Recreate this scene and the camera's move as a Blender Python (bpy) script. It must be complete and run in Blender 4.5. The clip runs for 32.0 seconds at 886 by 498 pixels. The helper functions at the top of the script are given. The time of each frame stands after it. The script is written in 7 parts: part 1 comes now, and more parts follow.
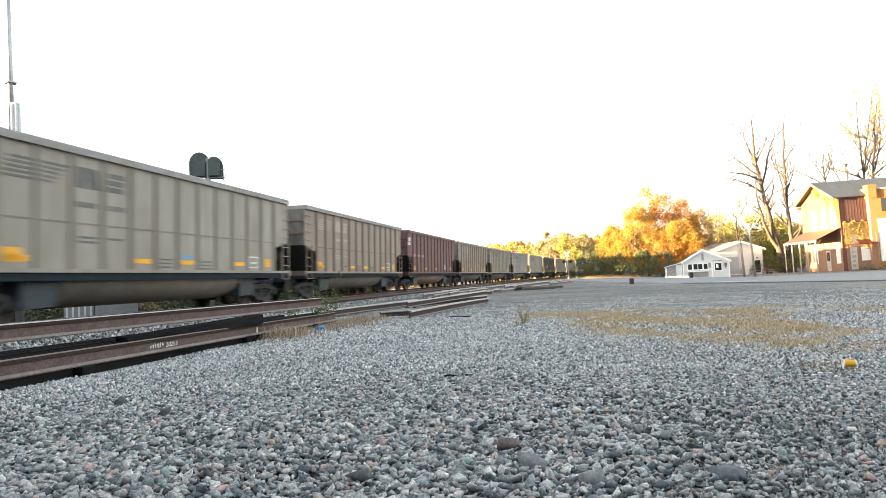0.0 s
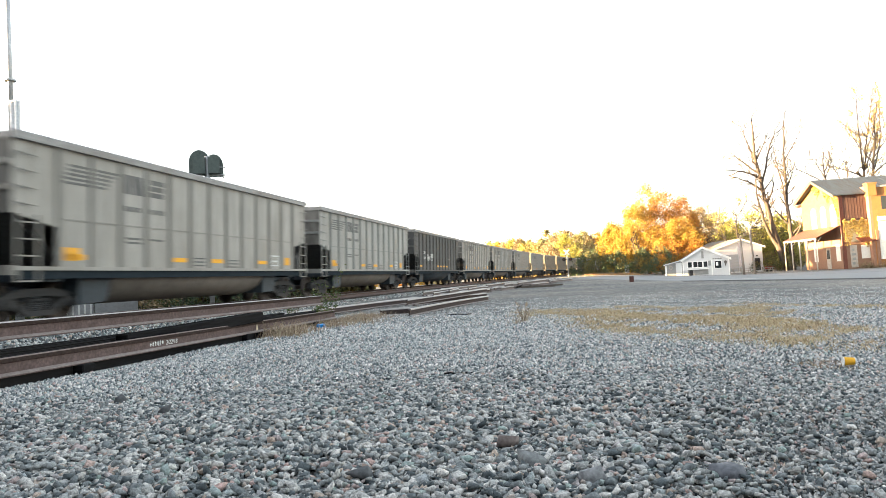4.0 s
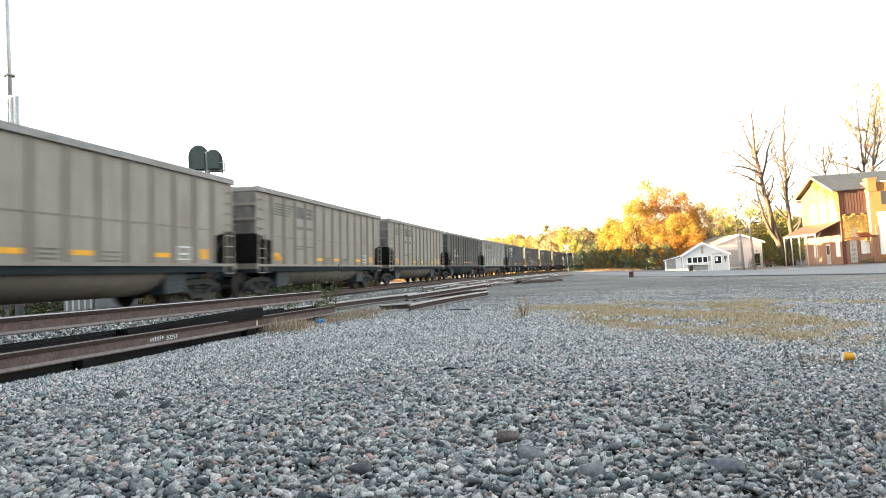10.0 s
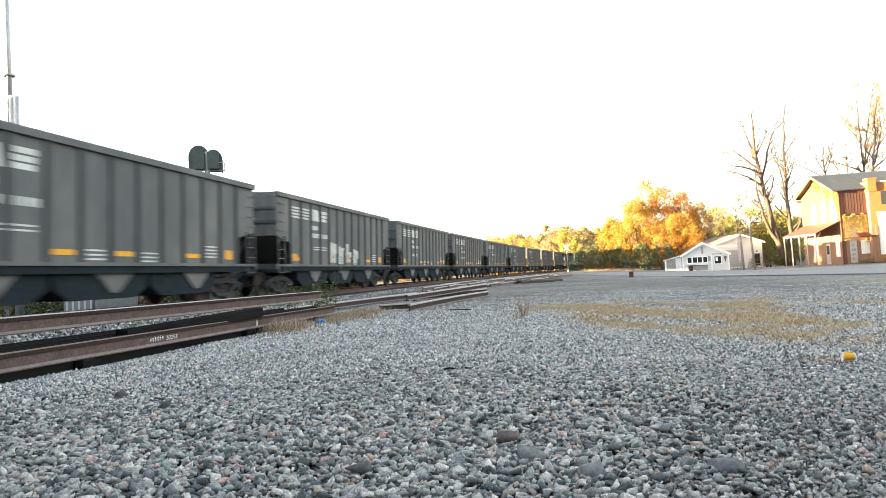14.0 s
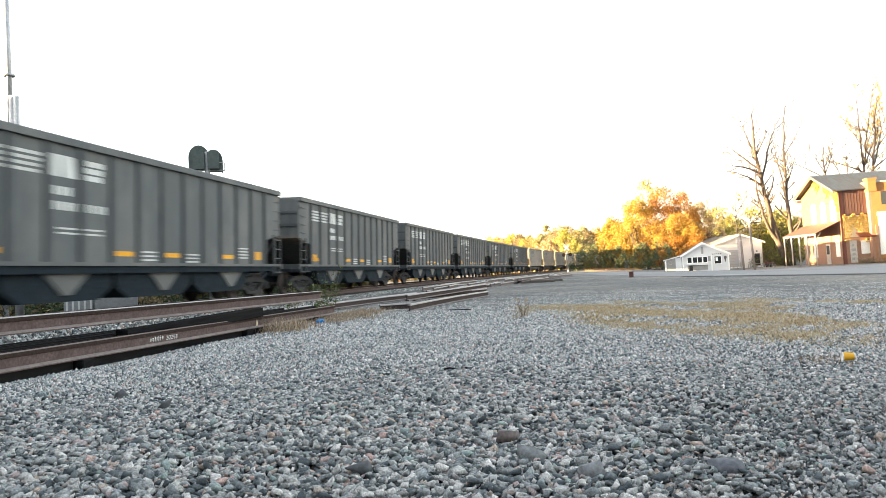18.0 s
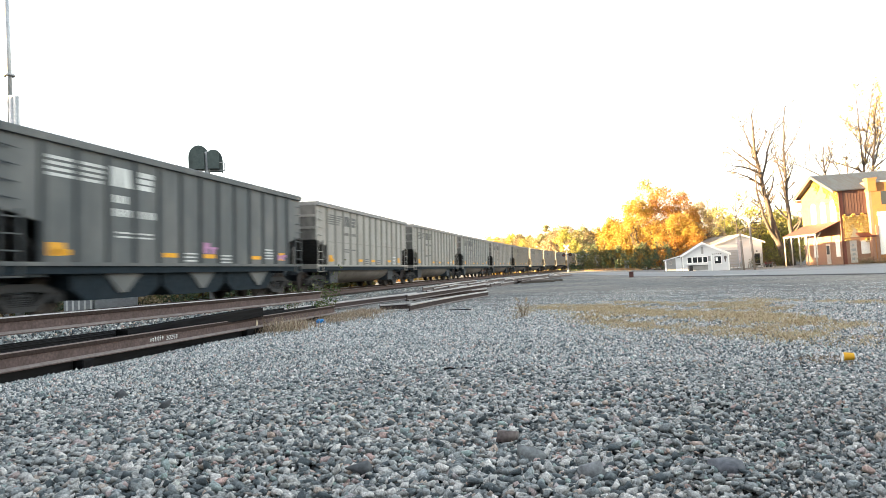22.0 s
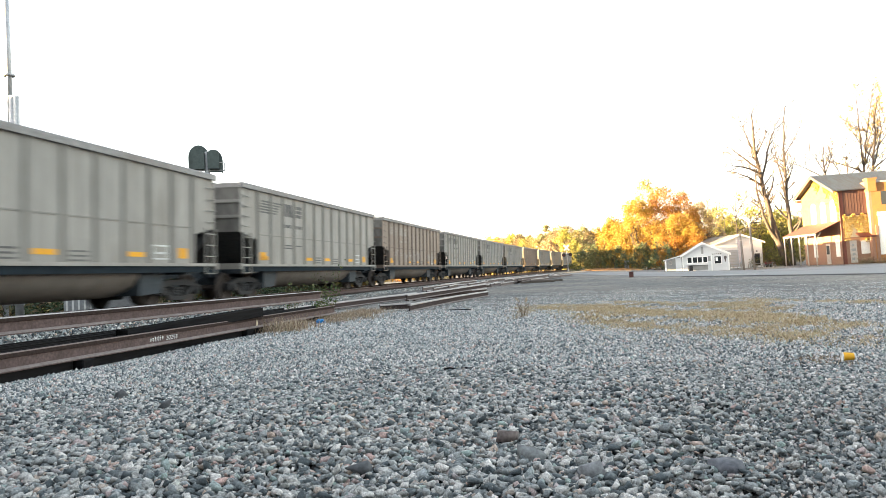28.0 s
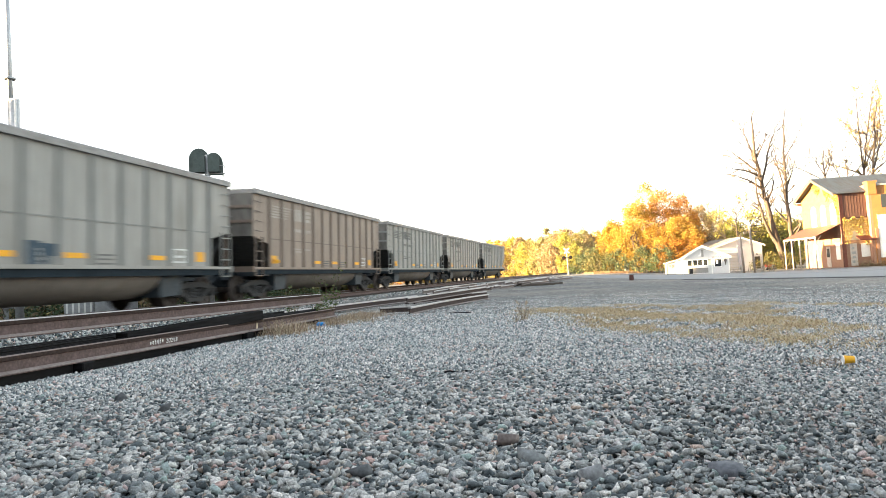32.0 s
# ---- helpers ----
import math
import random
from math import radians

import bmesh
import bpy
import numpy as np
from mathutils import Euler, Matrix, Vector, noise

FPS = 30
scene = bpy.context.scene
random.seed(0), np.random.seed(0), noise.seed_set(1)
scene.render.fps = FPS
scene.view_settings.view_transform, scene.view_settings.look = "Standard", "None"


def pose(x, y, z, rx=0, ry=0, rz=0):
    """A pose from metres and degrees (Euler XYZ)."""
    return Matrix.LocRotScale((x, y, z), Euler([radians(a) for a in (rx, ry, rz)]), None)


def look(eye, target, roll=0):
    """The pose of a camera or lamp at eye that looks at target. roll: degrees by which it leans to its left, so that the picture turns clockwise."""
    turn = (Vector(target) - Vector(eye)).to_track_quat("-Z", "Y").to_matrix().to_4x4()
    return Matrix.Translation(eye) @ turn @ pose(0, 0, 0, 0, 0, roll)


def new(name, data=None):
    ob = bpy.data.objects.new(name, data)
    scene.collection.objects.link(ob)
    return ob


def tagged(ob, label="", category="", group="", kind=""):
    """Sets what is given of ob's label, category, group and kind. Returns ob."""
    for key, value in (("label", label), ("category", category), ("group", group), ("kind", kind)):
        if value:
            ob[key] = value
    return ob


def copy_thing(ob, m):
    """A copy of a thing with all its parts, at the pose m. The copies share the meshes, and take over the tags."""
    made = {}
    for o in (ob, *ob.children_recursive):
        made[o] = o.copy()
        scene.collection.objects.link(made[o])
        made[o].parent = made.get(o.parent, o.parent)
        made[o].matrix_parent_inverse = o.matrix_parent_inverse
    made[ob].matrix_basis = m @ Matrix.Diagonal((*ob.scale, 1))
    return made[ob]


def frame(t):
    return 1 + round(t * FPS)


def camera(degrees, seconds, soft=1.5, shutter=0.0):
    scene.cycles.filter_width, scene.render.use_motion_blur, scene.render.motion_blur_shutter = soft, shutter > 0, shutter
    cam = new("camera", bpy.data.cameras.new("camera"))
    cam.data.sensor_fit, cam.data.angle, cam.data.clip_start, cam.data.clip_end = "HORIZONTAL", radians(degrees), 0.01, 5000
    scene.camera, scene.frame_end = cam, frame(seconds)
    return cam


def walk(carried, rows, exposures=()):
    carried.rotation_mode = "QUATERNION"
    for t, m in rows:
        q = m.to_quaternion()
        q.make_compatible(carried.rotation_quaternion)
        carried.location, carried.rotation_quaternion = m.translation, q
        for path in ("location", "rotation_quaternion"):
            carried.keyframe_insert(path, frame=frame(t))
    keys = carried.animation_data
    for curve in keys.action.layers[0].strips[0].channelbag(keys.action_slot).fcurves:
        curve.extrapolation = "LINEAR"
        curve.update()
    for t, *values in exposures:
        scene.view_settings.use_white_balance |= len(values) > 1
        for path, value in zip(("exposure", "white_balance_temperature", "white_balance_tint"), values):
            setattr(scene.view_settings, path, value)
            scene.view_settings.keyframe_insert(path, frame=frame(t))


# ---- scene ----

# ---------- camera: stands on a low support beside the track, tilts by a hair ----------
EYE = Vector((0.0, 0.0, 0.9))
FOCAL = 1226.7
cam = camera(2 * math.degrees(math.atan(784 / FOCAL)), 32.0, soft=0.5, shutter=0.5)


def view(lift):
    """The camera's pose; lift is a small extra upward tilt in thousandths of a radian."""
    p, yaw = 0.0356 + lift / 1000, -0.17381
    way = Vector((math.sin(yaw) * math.cos(p), math.cos(yaw) * math.cos(p), math.sin(p)))
    return look(EYE, EYE + way, -2.819)


TILT = [(0, 9.8), (0.6, 8.8), (2.2, 9.4), (3.2, 9.2), (3.6, 8.0), (5.4, 4.6), (6.4, 4.5), (7, 2.8), (7.5, 1.6), (8, 1.4),
        (8.6, 0.3), (9, 0), (14, 0), (14.5, -0.6), (16.5, 0), (18.6, 0), (19, -0.7), (21, -0.7), (21.6, 0), (23, 0),
        (23.5, -0.6), (25, -0.6), (25.5, 0), (29, 0), (29.4, 1.1), (30, -0.2), (31, 0), (31.4, 1.0), (31.7, 2.4), (32, 4.3)]
walk(cam, [(t, view(a)) for t, a in TILT], exposures=[(0, 3.85, 6250, 10), (32, 3.85, 6250, 10)])

# ---------- sky and sun ----------
SUN_WAY = Vector((-0.965, -0.262, 0)).normalized()      # towards the sun, level
SUN_ELEV = radians(2.0)
world = bpy.data.worlds.new("sky")
scene.world = world
world.use_nodes = True
wn = world.node_tree
sky = wn.nodes.new("ShaderNodeTexSky")
sky.sky_type, sky.sun_disc, sky.sun_elevation = "NISHITA", False, SUN_ELEV
sky.sun_rotation = math.atan2(SUN_WAY.x, SUN_WAY.y)
sky.air_density, sky.dust_density, sky.ozone_density = 1.0, 1.5, 1.0
haze = wn.nodes.new("ShaderNodeHueSaturation")      # thin high haze takes most of the colour out of the evening sky
haze.inputs["Saturation"].default_value = 0.4
wn.links.new(sky.outputs[0], haze.inputs["Color"])
wn.links.new(haze.outputs[0], wn.nodes["Background"].inputs[0])
wn.nodes["Background"].inputs[1].default_value = 0.15
lamp = bpy.data.lights.new("sun", "SUN")
lamp.energy, lamp.angle, lamp.color = 5.0, radians(0.6), (1.0, 0.7, 0.33)
sun = new("sun", lamp)
aim = SUN_WAY * math.cos(SUN_ELEV) + Vector((0, 0, math.sin(SUN_ELEV)))
sun.matrix_world = look(aim * 100, (0, 0, 0))


# ---------- materials ----------
def shader(name, rough=0.8, metal=0.0):
    m = bpy.data.materials.new(name)
    m.use_nodes = True
    nt = m.node_tree
    b = nt.nodes["Principled BSDF"]
    b.inputs["Roughness"].default_value, b.inputs["Metallic"].default_value = rough, metal
    return m, nt, b


def node(nt, kind, **kw):
    n = nt.nodes.new(kind)
    for key, value in kw.items():
        n.inputs[key].default_value = value
    return n


def ramp(nt, fac, stops):
    n = nt.nodes.new("ShaderNodeValToRGB")
    while len(n.color_ramp.elements) < len(stops):
        n.color_ramp.elements.new(0.5)
    for e, (pos, c) in zip(n.color_ramp.elements, stops):
        e.position, e.color = pos, (*c, 1)
    nt.links.new(fac, n.inputs[0])
    return n.outputs[0]


def mixed(nt, fac, a, b, blend="MIX"):
    n = nt.nodes.new("ShaderNodeMix")
    n.data_type, n.blend_type = "RGBA", blend
    for i, v in ((0, fac), (6, a), (7, b)):
        if hasattr(v, "is_linked"):
            nt.links.new(v, n.inputs[i])
        elif i == 0:
            n.inputs[0].default_value = v
        else:
            n.inputs[i].default_value = (*v, 1)
    return n.outputs[2]


def noise_tex(nt, scale, stretch=(1, 1, 1), detail=4.0, rough=0.6, space="Object"):
    co = nt.nodes.new("ShaderNodeTexCoord")
    mp = nt.nodes.new("ShaderNodeMapping")
    mp.inputs["Scale"].default_value = stretch
    nt.links.new(co.outputs[space], mp.inputs["Vector"])
    n = node(nt, "ShaderNodeTexNoise", Scale=scale, Detail=detail, Roughness=rough)
    nt.links.new(mp.outputs[0], n.inputs["Vector"])
    return n.outputs[0]


def bumped(nt, b, height, strength=0.3, dist=0.01):
    n = node(nt, "ShaderNodeBump", Strength=strength, Distance=dist)
    nt.links.new(height, n.inputs["Height"])
    nt.links.new(n.outputs[0], b.inputs["Normal"])


def surface(name, colour, rough=0.8, metal=0.0, grain=8.0, stretch=(1, 1, 1), spread=0.25, dirt=None, dirt_amount=0.5,
            dirt_scale=1.5, bump=0.2, vary=0.0, bump_dist=0.01, spec=0.3):
    """A weathered surface: fine grain, larger stains, a little relief, and a small shift from object to object."""
    m, nt, b = shader(name, rough, metal)
    b.inputs["Specular IOR Level"].default_value = spec
    lo, hi = [c * (1 - spread) for c in colour], [min(1, c * (1 + spread)) for c in colour]
    fine = noise_tex(nt, grain, stretch)
    col = ramp(nt, fine, [(0.3, lo), (0.7, hi)])
    if dirt:
        big = noise_tex(nt, dirt_scale, stretch, 5.0, 0.65)
        f = ramp(nt, big, [(0.42, (0, 0, 0)), (0.68, (dirt_amount,) * 3)])
        col = mixed(nt, f, col, dirt)
    if vary:
        info = nt.nodes.new("ShaderNodeObjectInfo")
        v = node(nt, "ShaderNodeMapRange")
        v.inputs["To Min"].default_value, v.inputs["To Max"].default_value = 1 - vary, 1 + vary
        nt.links.new(info.outputs["Random"], v.inputs["Value"])
        hsv = node(nt, "ShaderNodeHueSaturation")
        nt.links.new(v.outputs[0], hsv.inputs["Value"])
        nt.links.new(col, hsv.inputs["Color"])
        col = hsv.outputs[0]
    nt.links.new(col, b.inputs["Base Color"])
    if bump:
        bumped(nt, b, fine, bump, bump_dist)
    return m


# ---------- mesh helpers ----------
def box(bm, x0, x1, y0, y1, z0, z1, m=None):
    v = [bm.verts.new((x, y, z)) for x in (x0, x1) for y in (y0, y1) for z in (z0, z1)]
    if m is not None:
        for q in v:
            q.co = m @ q.co
    for f in ((0, 1, 3, 2), (4, 6, 7, 5), (0, 4, 5, 1), (2, 3, 7, 6), (0, 2, 6, 4), (1, 5, 7, 3)):
        bm.faces.new([v[i] for i in f])
    return v


def prism(bm, poly, a, b, axis="y", m=None):
    """A closed polygon of pairs drawn out along an axis: pairs are (x, z) along y, (y, z) along x, (x, y) along z."""
    def at(p, q):
        return {"y": (p[0], q, p[1]), "x": (q, p[0], p[1]), "z": (p[0], p[1], q)}[axis]
    r0, r1 = [[bm.verts.new(at(p, q)) for p in poly] for q in (a, b)]
    if m is not None:
        for v in r0 + r1:
            v.co = m @ v.co
    n = len(poly)
    fs = [bm.faces.new(r0), bm.faces.new(list(reversed(r1)))]
    for i in range(n):
        fs.append(bm.faces.new((r0[i], r1[i], r1[(i + 1) % n], r0[(i + 1) % n])))
    bmesh.ops.recalc_face_normals(bm, faces=fs)


def tube(bm, p0, p1, r0, r1=None, seg=8, caps=True):
    p0, p1 = Vector(p0), Vector(p1)
    r1 = r0 if r1 is None else r1
    q = (p1 - p0).to_track_quat("Z", "Y").to_matrix()
    rings = []
    for p, r in ((p0, r0), (p1, r1)):
        rings.append([bm.verts.new(p + q @ Vector((r * math.cos(a), r * math.sin(a), 0)))
                      for a in (2 * math.pi * i / seg for i in range(seg))])
    for i in range(seg):
        f = bm.faces.new((rings[0][i], rings[0][(i + 1) % seg], rings[1][(i + 1) % seg], rings[1][i]))
        f.smooth = seg > 6
    if caps:
        bm.faces.new(list(reversed(rings[0])))
        bm.faces.new(rings[1])


def turned(bm, profile, seg=24, m=None):
    """A body turned about the z axis from (radius, z) pairs."""
    rings = [[bm.verts.new((r * math.cos(2 * math.pi * i / seg), r * math.sin(2 * math.pi * i / seg), z)) for i in range(seg)]
             for r, z in profile]
    if m is not None:
        for ring in rings:
            for v in ring:
                v.co = m @ v.co
    for a, b in zip(rings, rings[1:]):
        for i in range(seg):
            f = bm.faces.new((a[i], a[(i + 1) % seg], b[(i + 1) % seg], b[i]))
            f.smooth = True
    bm.faces.new(list(reversed(rings[0])))
    bm.faces.new(rings[-1])


def mesh_of(name, bm, material, bevel=0.0):
    if bevel:
        bmesh.ops.bevel(bm, geom=list(bm.edges), offset=bevel, segments=1, affect="EDGES", clamp_overlap=True)
    me = bpy.data.meshes.new(name)
    bm.to_mesh(me)
    bm.free()
    me.materials.append(material)
    return me


def part(name, bm, material, parent, label="", m=None, bevel=0.0):
    """Links a bmesh, or a ready mesh, as one object under a thing or a part."""
    me = bm if isinstance(bm, bpy.types.Mesh) else mesh_of(name, bm, material, bevel)
    ob = new(name, me)
    ob.parent = parent
    if m is not None:
        ob.matrix_basis = m
    return tagged(ob, label)


def thing(name, label, category, m=None, group="", kind="", bm=None, material=None, bevel=0.0):
    """A top-level thing: an Empty at its base, or one mesh."""
    ob = new(name, mesh_of(name, bm, material, bevel) if bm is not None else None)
    if m is not None:
        ob.matrix_basis = m
    return tagged(ob, label, category, group, kind)


def big_mesh(name, verts, faces, material):
    """A mesh from numpy arrays: verts (n, 3), faces (m, k)."""
    me = bpy.data.meshes.new(name)
    k = faces.shape[1]
    me.vertices.add(len(verts))
    me.vertices.foreach_set("co", np.asarray(verts, np.float32).ravel())
    me.loops.add(faces.size)
    me.loops.foreach_set("vertex_index", np.asarray(faces, np.int32).ravel())
    me.polygons.add(len(faces))
    me.polygons.foreach_set("loop_start", np.arange(0, faces.size, k, dtype=np.int32))
    me.update(calc_edges=True)
    me.validate()
    me.materials.append(material)
    return me


# ---------- the track's line: a wide curve to the right, canted towards its inside ----------
TRACK_D, TRACK_K, CANT, RAIL_Z = 12.025, 0.000876, 0.0357, 0.356


def line_at(s):
    """The centre of the track at s metres: x, y and the heading, clockwise from +y."""
    th = TRACK_K * s
    return -TRACK_D + (1 - math.cos(th)) / TRACK_K, math.sin(th) / TRACK_K, th


def track_pose(s, z=0.0):
    """Local +y runs along the track, +x to its inner side, z = 0 is the top of the rails."""
    x, y, th = line_at(s)
    return pose(x, y, RAIL_Z + 0.75 * math.sin(CANT) + z, 0, math.degrees(CANT), -math.degrees(th))


def smooth(a, b, v):
    t = np.clip((np.asarray(v, float) - a) / (b - a), 0, 1)
    return t * t * (3 - 2 * t)


def ground_z(x, y):
    """The height of the ground: level near the camera, falling gently towards the street beyond the lot."""
    x, y = np.asarray(x, float), np.asarray(y, float)
    u = x + TRACK_D - np.clip(TRACK_K * y * y / 2, 0, 320)
    z = -0.62 * smooth(18, 100, y) * smooth(9, 34, u)
    z = z + 0.16 * smooth(70, 108, y) * (1 - smooth(9, 22, u)) * smooth(2.5, 5, np.abs(u)) * (1 - smooth(135, 160, y))
    z = z - 0.5 * smooth(-4.5, -14, u)
    return z


# ---------- named surfaces ----------
RUST = surface("rusted_rail", (0.115, 0.08, 0.074), 0.78, 0.15, 30, spread=0.35, dirt=(0.05, 0.034, 0.03), dirt_scale=4, bump=0.4, bump_dist=0.003)
RAIL_TOP = surface("worn_rail_head", (0.30, 0.29, 0.28), 0.4, 0.7, 20, spread=0.2)
OLD_TOP = surface("dull_rail_head", (0.36, 0.335, 0.335), 0.5, 0.2, 30, spread=0.3, dirt=(0.13, 0.08, 0.06), dirt_scale=3)
TAR = surface("creosoted_timber", (0.011, 0.011, 0.012), 0.85, 0, 20, (1, 0.1, 1), 0.5, (0.022, 0.02, 0.019), 0.5, 3, 0.5, spec=0.05)
TIE = surface("grey_tie_timber", (0.075, 0.062, 0.052), 0.9, 0, 25, (0.2, 1, 1), 0.4, (0.03, 0.026, 0.024), 0.6, 3, 0.5, vary=0.25)
DARK_STEEL = surface("grimy_underframe_steel", (0.032, 0.043, 0.053), 0.6, 0.1, 12, spread=0.35, dirt=(0.046, 0.054, 0.062), dirt_scale=2.5, spec=0.3)
TRUCK_STEEL = surface("dusty_cast_steel", (0.046, 0.047, 0.049), 0.8, 0.1, 14, spread=0.35, dirt=(0.065, 0.057, 0.05), dirt_scale=3, spec=0.12)
WHEEL_STEEL = surface("wheel_steel", (0.06, 0.05, 0.045), 0.7, 0.3, 14, spread=0.3)
COAL = surface("coal", (0.018, 0.018, 0.02), 0.6, 0, 6, spread=0.5, bump=1.0, bump_dist=0.05)
MARK_YELLOW = surface("reflective_yellow", (0.8, 0.38, 0.012), 0.5, 0, 20, spread=0.15, dirt=(0.4, 0.22, 0.07), dirt_amount=0.4)
MARK_WHITE = surface("stencil_white", (0.62, 0.63, 0.61), 0.7, 0, 20, spread=0.12, dirt=(0.3, 0.3, 0.29), dirt_amount=0.5)
MARK_DARK = surface("faded_black_stencil", (0.115, 0.113, 0.11), 0.8, 0, 14, spread=0.2, dirt=(0.22, 0.22, 0.2), dirt_amount=0.45)
MARK_TAN = surface("faded_cream_stencil", (0.36, 0.33, 0.29), 0.8, 0, 14, spread=0.2, dirt=(0.24, 0.2, 0.17), dirt_amount=0.6)
MARK_BLUE = surface("blue_chalk_paint", (0.16, 0.30, 0.48), 0.7, 0, 12, spread=0.25)
MARK_PINK = surface("pink_spray_paint", (0.42, 0.22, 0.36), 0.8, 0, 8, spread=0.3)
MARK_PALE = surface("pale_spray_paint", (0.55, 0.54, 0.51), 0.8, 0, 6, spread=0.2, dirt=(0.30, 0.30, 0.28), dirt_amount=0.6, dirt_scale=2.5)
MARK_DUSTY = surface("dust_covered_spray_paint", (0.36, 0.325, 0.29), 0.8, 0, 4, spread=0.2, dirt=(0.22, 0.18, 0.15), dirt_amount=0.8, dirt_scale=2.0)
MARK_NAVY = surface("dark_blue_spray_paint", (0.05, 0.075, 0.10), 0.75, 0, 6, spread=0.3)


def car_paint(name, colour, dirt, amount=0.55):
    """Dull paint with wide blotches of dust, streaks that run down from the rim, fine speckle, and grime blown up from the sill."""
    m, nt, b = shader(name, 0.6)
    b.inputs["Specular IOR Level"].default_value = 0.4
    col = ramp(nt, noise_tex(nt, 5, (1, 1, 0.16)), [(0.3, [c * 0.84 for c in colour]), (0.7, [c * 1.16 for c in colour])])
    blot = noise_tex(nt, 0.9, (1, 1, 0.5), 5.0, 0.65, "Object")
    col = mixed(nt, ramp(nt, blot, [(0.42, (0, 0, 0)), (0.68, (amount,) * 3)]), col, dirt)
    streak = noise_tex(nt, 7, (1, 1, 0.045), 5.0, 0.7)
    col = mixed(nt, ramp(nt, streak, [(0.5, (0, 0, 0)), (0.72, (0.6, 0.6, 0.6))]), col, [c * 0.55 for c in dirt])
    pale = noise_tex(nt, 11, (1, 1, 0.06), 4.0, 0.6)
    col = mixed(nt, ramp(nt, pale, [(0.6, (0, 0, 0)), (0.78, (0.4, 0.4, 0.4))]), col, [min(1, c * 1.4) for c in colour])
    speck = noise_tex(nt, 45, (1, 1, 0.7), 3.0, 0.6)
    col = mixed(nt, ramp(nt, speck, [(0.62, (0, 0, 0)), (0.72, (0.5, 0.5, 0.5))]), col, [c * 0.5 for c in dirt])
    info = nt.nodes.new("ShaderNodeObjectInfo")
    v = node(nt, "ShaderNodeMapRange")
    v.inputs["To Min"].default_value, v.inputs["To Max"].default_value = 0.94, 1.06
    nt.links.new(info.outputs["Random"], v.inputs["Value"])
    hsv = node(nt, "ShaderNodeHueSaturation")
    nt.links.new(v.outputs[0], hsv.inputs["Value"])
    nt.links.new(col, hsv.inputs["Color"])
    nt.links.new(hsv.outputs[0], b.inputs["Base Color"])
    bumped(nt, b, blot, 0.25, 0.02)
    return m


PAINT = {
    "tan": car_paint("tan_grey_car_paint", (0.268, 0.246, 0.211), (0.176, 0.148, 0.116)),
    "grey": car_paint("pale_grey_car_paint", (0.325, 0.311, 0.284), (0.205, 0.187, 0.158)),
    "cool": car_paint("cool_grey_car_paint", (0.303, 0.297, 0.277), (0.19, 0.179, 0.155)),
    "brown": car_paint("dusty_brown_car_paint", (0.27, 0.217, 0.177), (0.18, 0.138, 0.108)),
    "maroon": car_paint("maroon_car_paint", (0.125, 0.058, 0.06), (0.125, 0.088, 0.08)),
    "black": car_paint("weathered_black_car_paint", (0.078, 0.088, 0.093), (0.165, 0.165, 0.158), 0.75),
    "slate": car_paint("slate_black_car_paint", (0.056, 0.057, 0.058), (0.11, 0.105, 0.098), 0.7),
}
RIB = {
    "tan": car_paint("tan_grey_rib_grime", (0.21, 0.187, 0.155), (0.132, 0.11, 0.085)),
    "grey": car_paint("pale_grey_rib_grime", (0.232, 0.222, 0.202), (0.142, 0.128, 0.108)),
    "cool": car_paint("cool_grey_rib_grime", (0.212, 0.216, 0.208), (0.132, 0.124, 0.108)),
    "brown": car_paint("brown_rib_grime", (0.155, 0.12, 0.097), (0.1, 0.073, 0.058)),
    "maroon": car_paint("maroon_rib_grime", (0.085, 0.038, 0.034), (0.05, 0.03, 0.027)),
    "black": car_paint("black_rib_grime", (0.046, 0.054, 0.059), (0.075, 0.078, 0.078), 0.4),
    "slate": surface("slate_rib_dust", (0.085, 0.084, 0.081), 0.85, 0, 5, (1, 1, 0.3), 0.3, (0.24, 0.232, 0.218), 0.7, 1.6, 0.12, vary=0.3, spec=0.06),
}
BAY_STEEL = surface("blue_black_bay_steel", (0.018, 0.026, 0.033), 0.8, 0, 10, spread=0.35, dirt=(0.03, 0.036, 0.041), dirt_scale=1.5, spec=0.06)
BELLY = car_paint("road_dust_belly", (0.18, 0.158, 0.137), (0.12, 0.102, 0.088))
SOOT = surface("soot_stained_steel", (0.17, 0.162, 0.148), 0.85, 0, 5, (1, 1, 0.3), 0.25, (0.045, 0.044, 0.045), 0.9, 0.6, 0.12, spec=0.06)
ROSE = car_paint("dusty_rose_belly", (0.3, 0.2, 0.165), (0.18, 0.11, 0.09))
BARE_CHORD = surface("bare_metal_chord", (0.25, 0.245, 0.24), 0.6, 0.1, 10, (1, 0.3, 1), 0.2, (0.18, 0.15, 0.13), 0.6, 2)

# ---------- the train's cars ----------
BODY, TOP, SILL, HALF = 14.5, 3.86, 1.16, 1.6
TRUCK_AT = 6.05


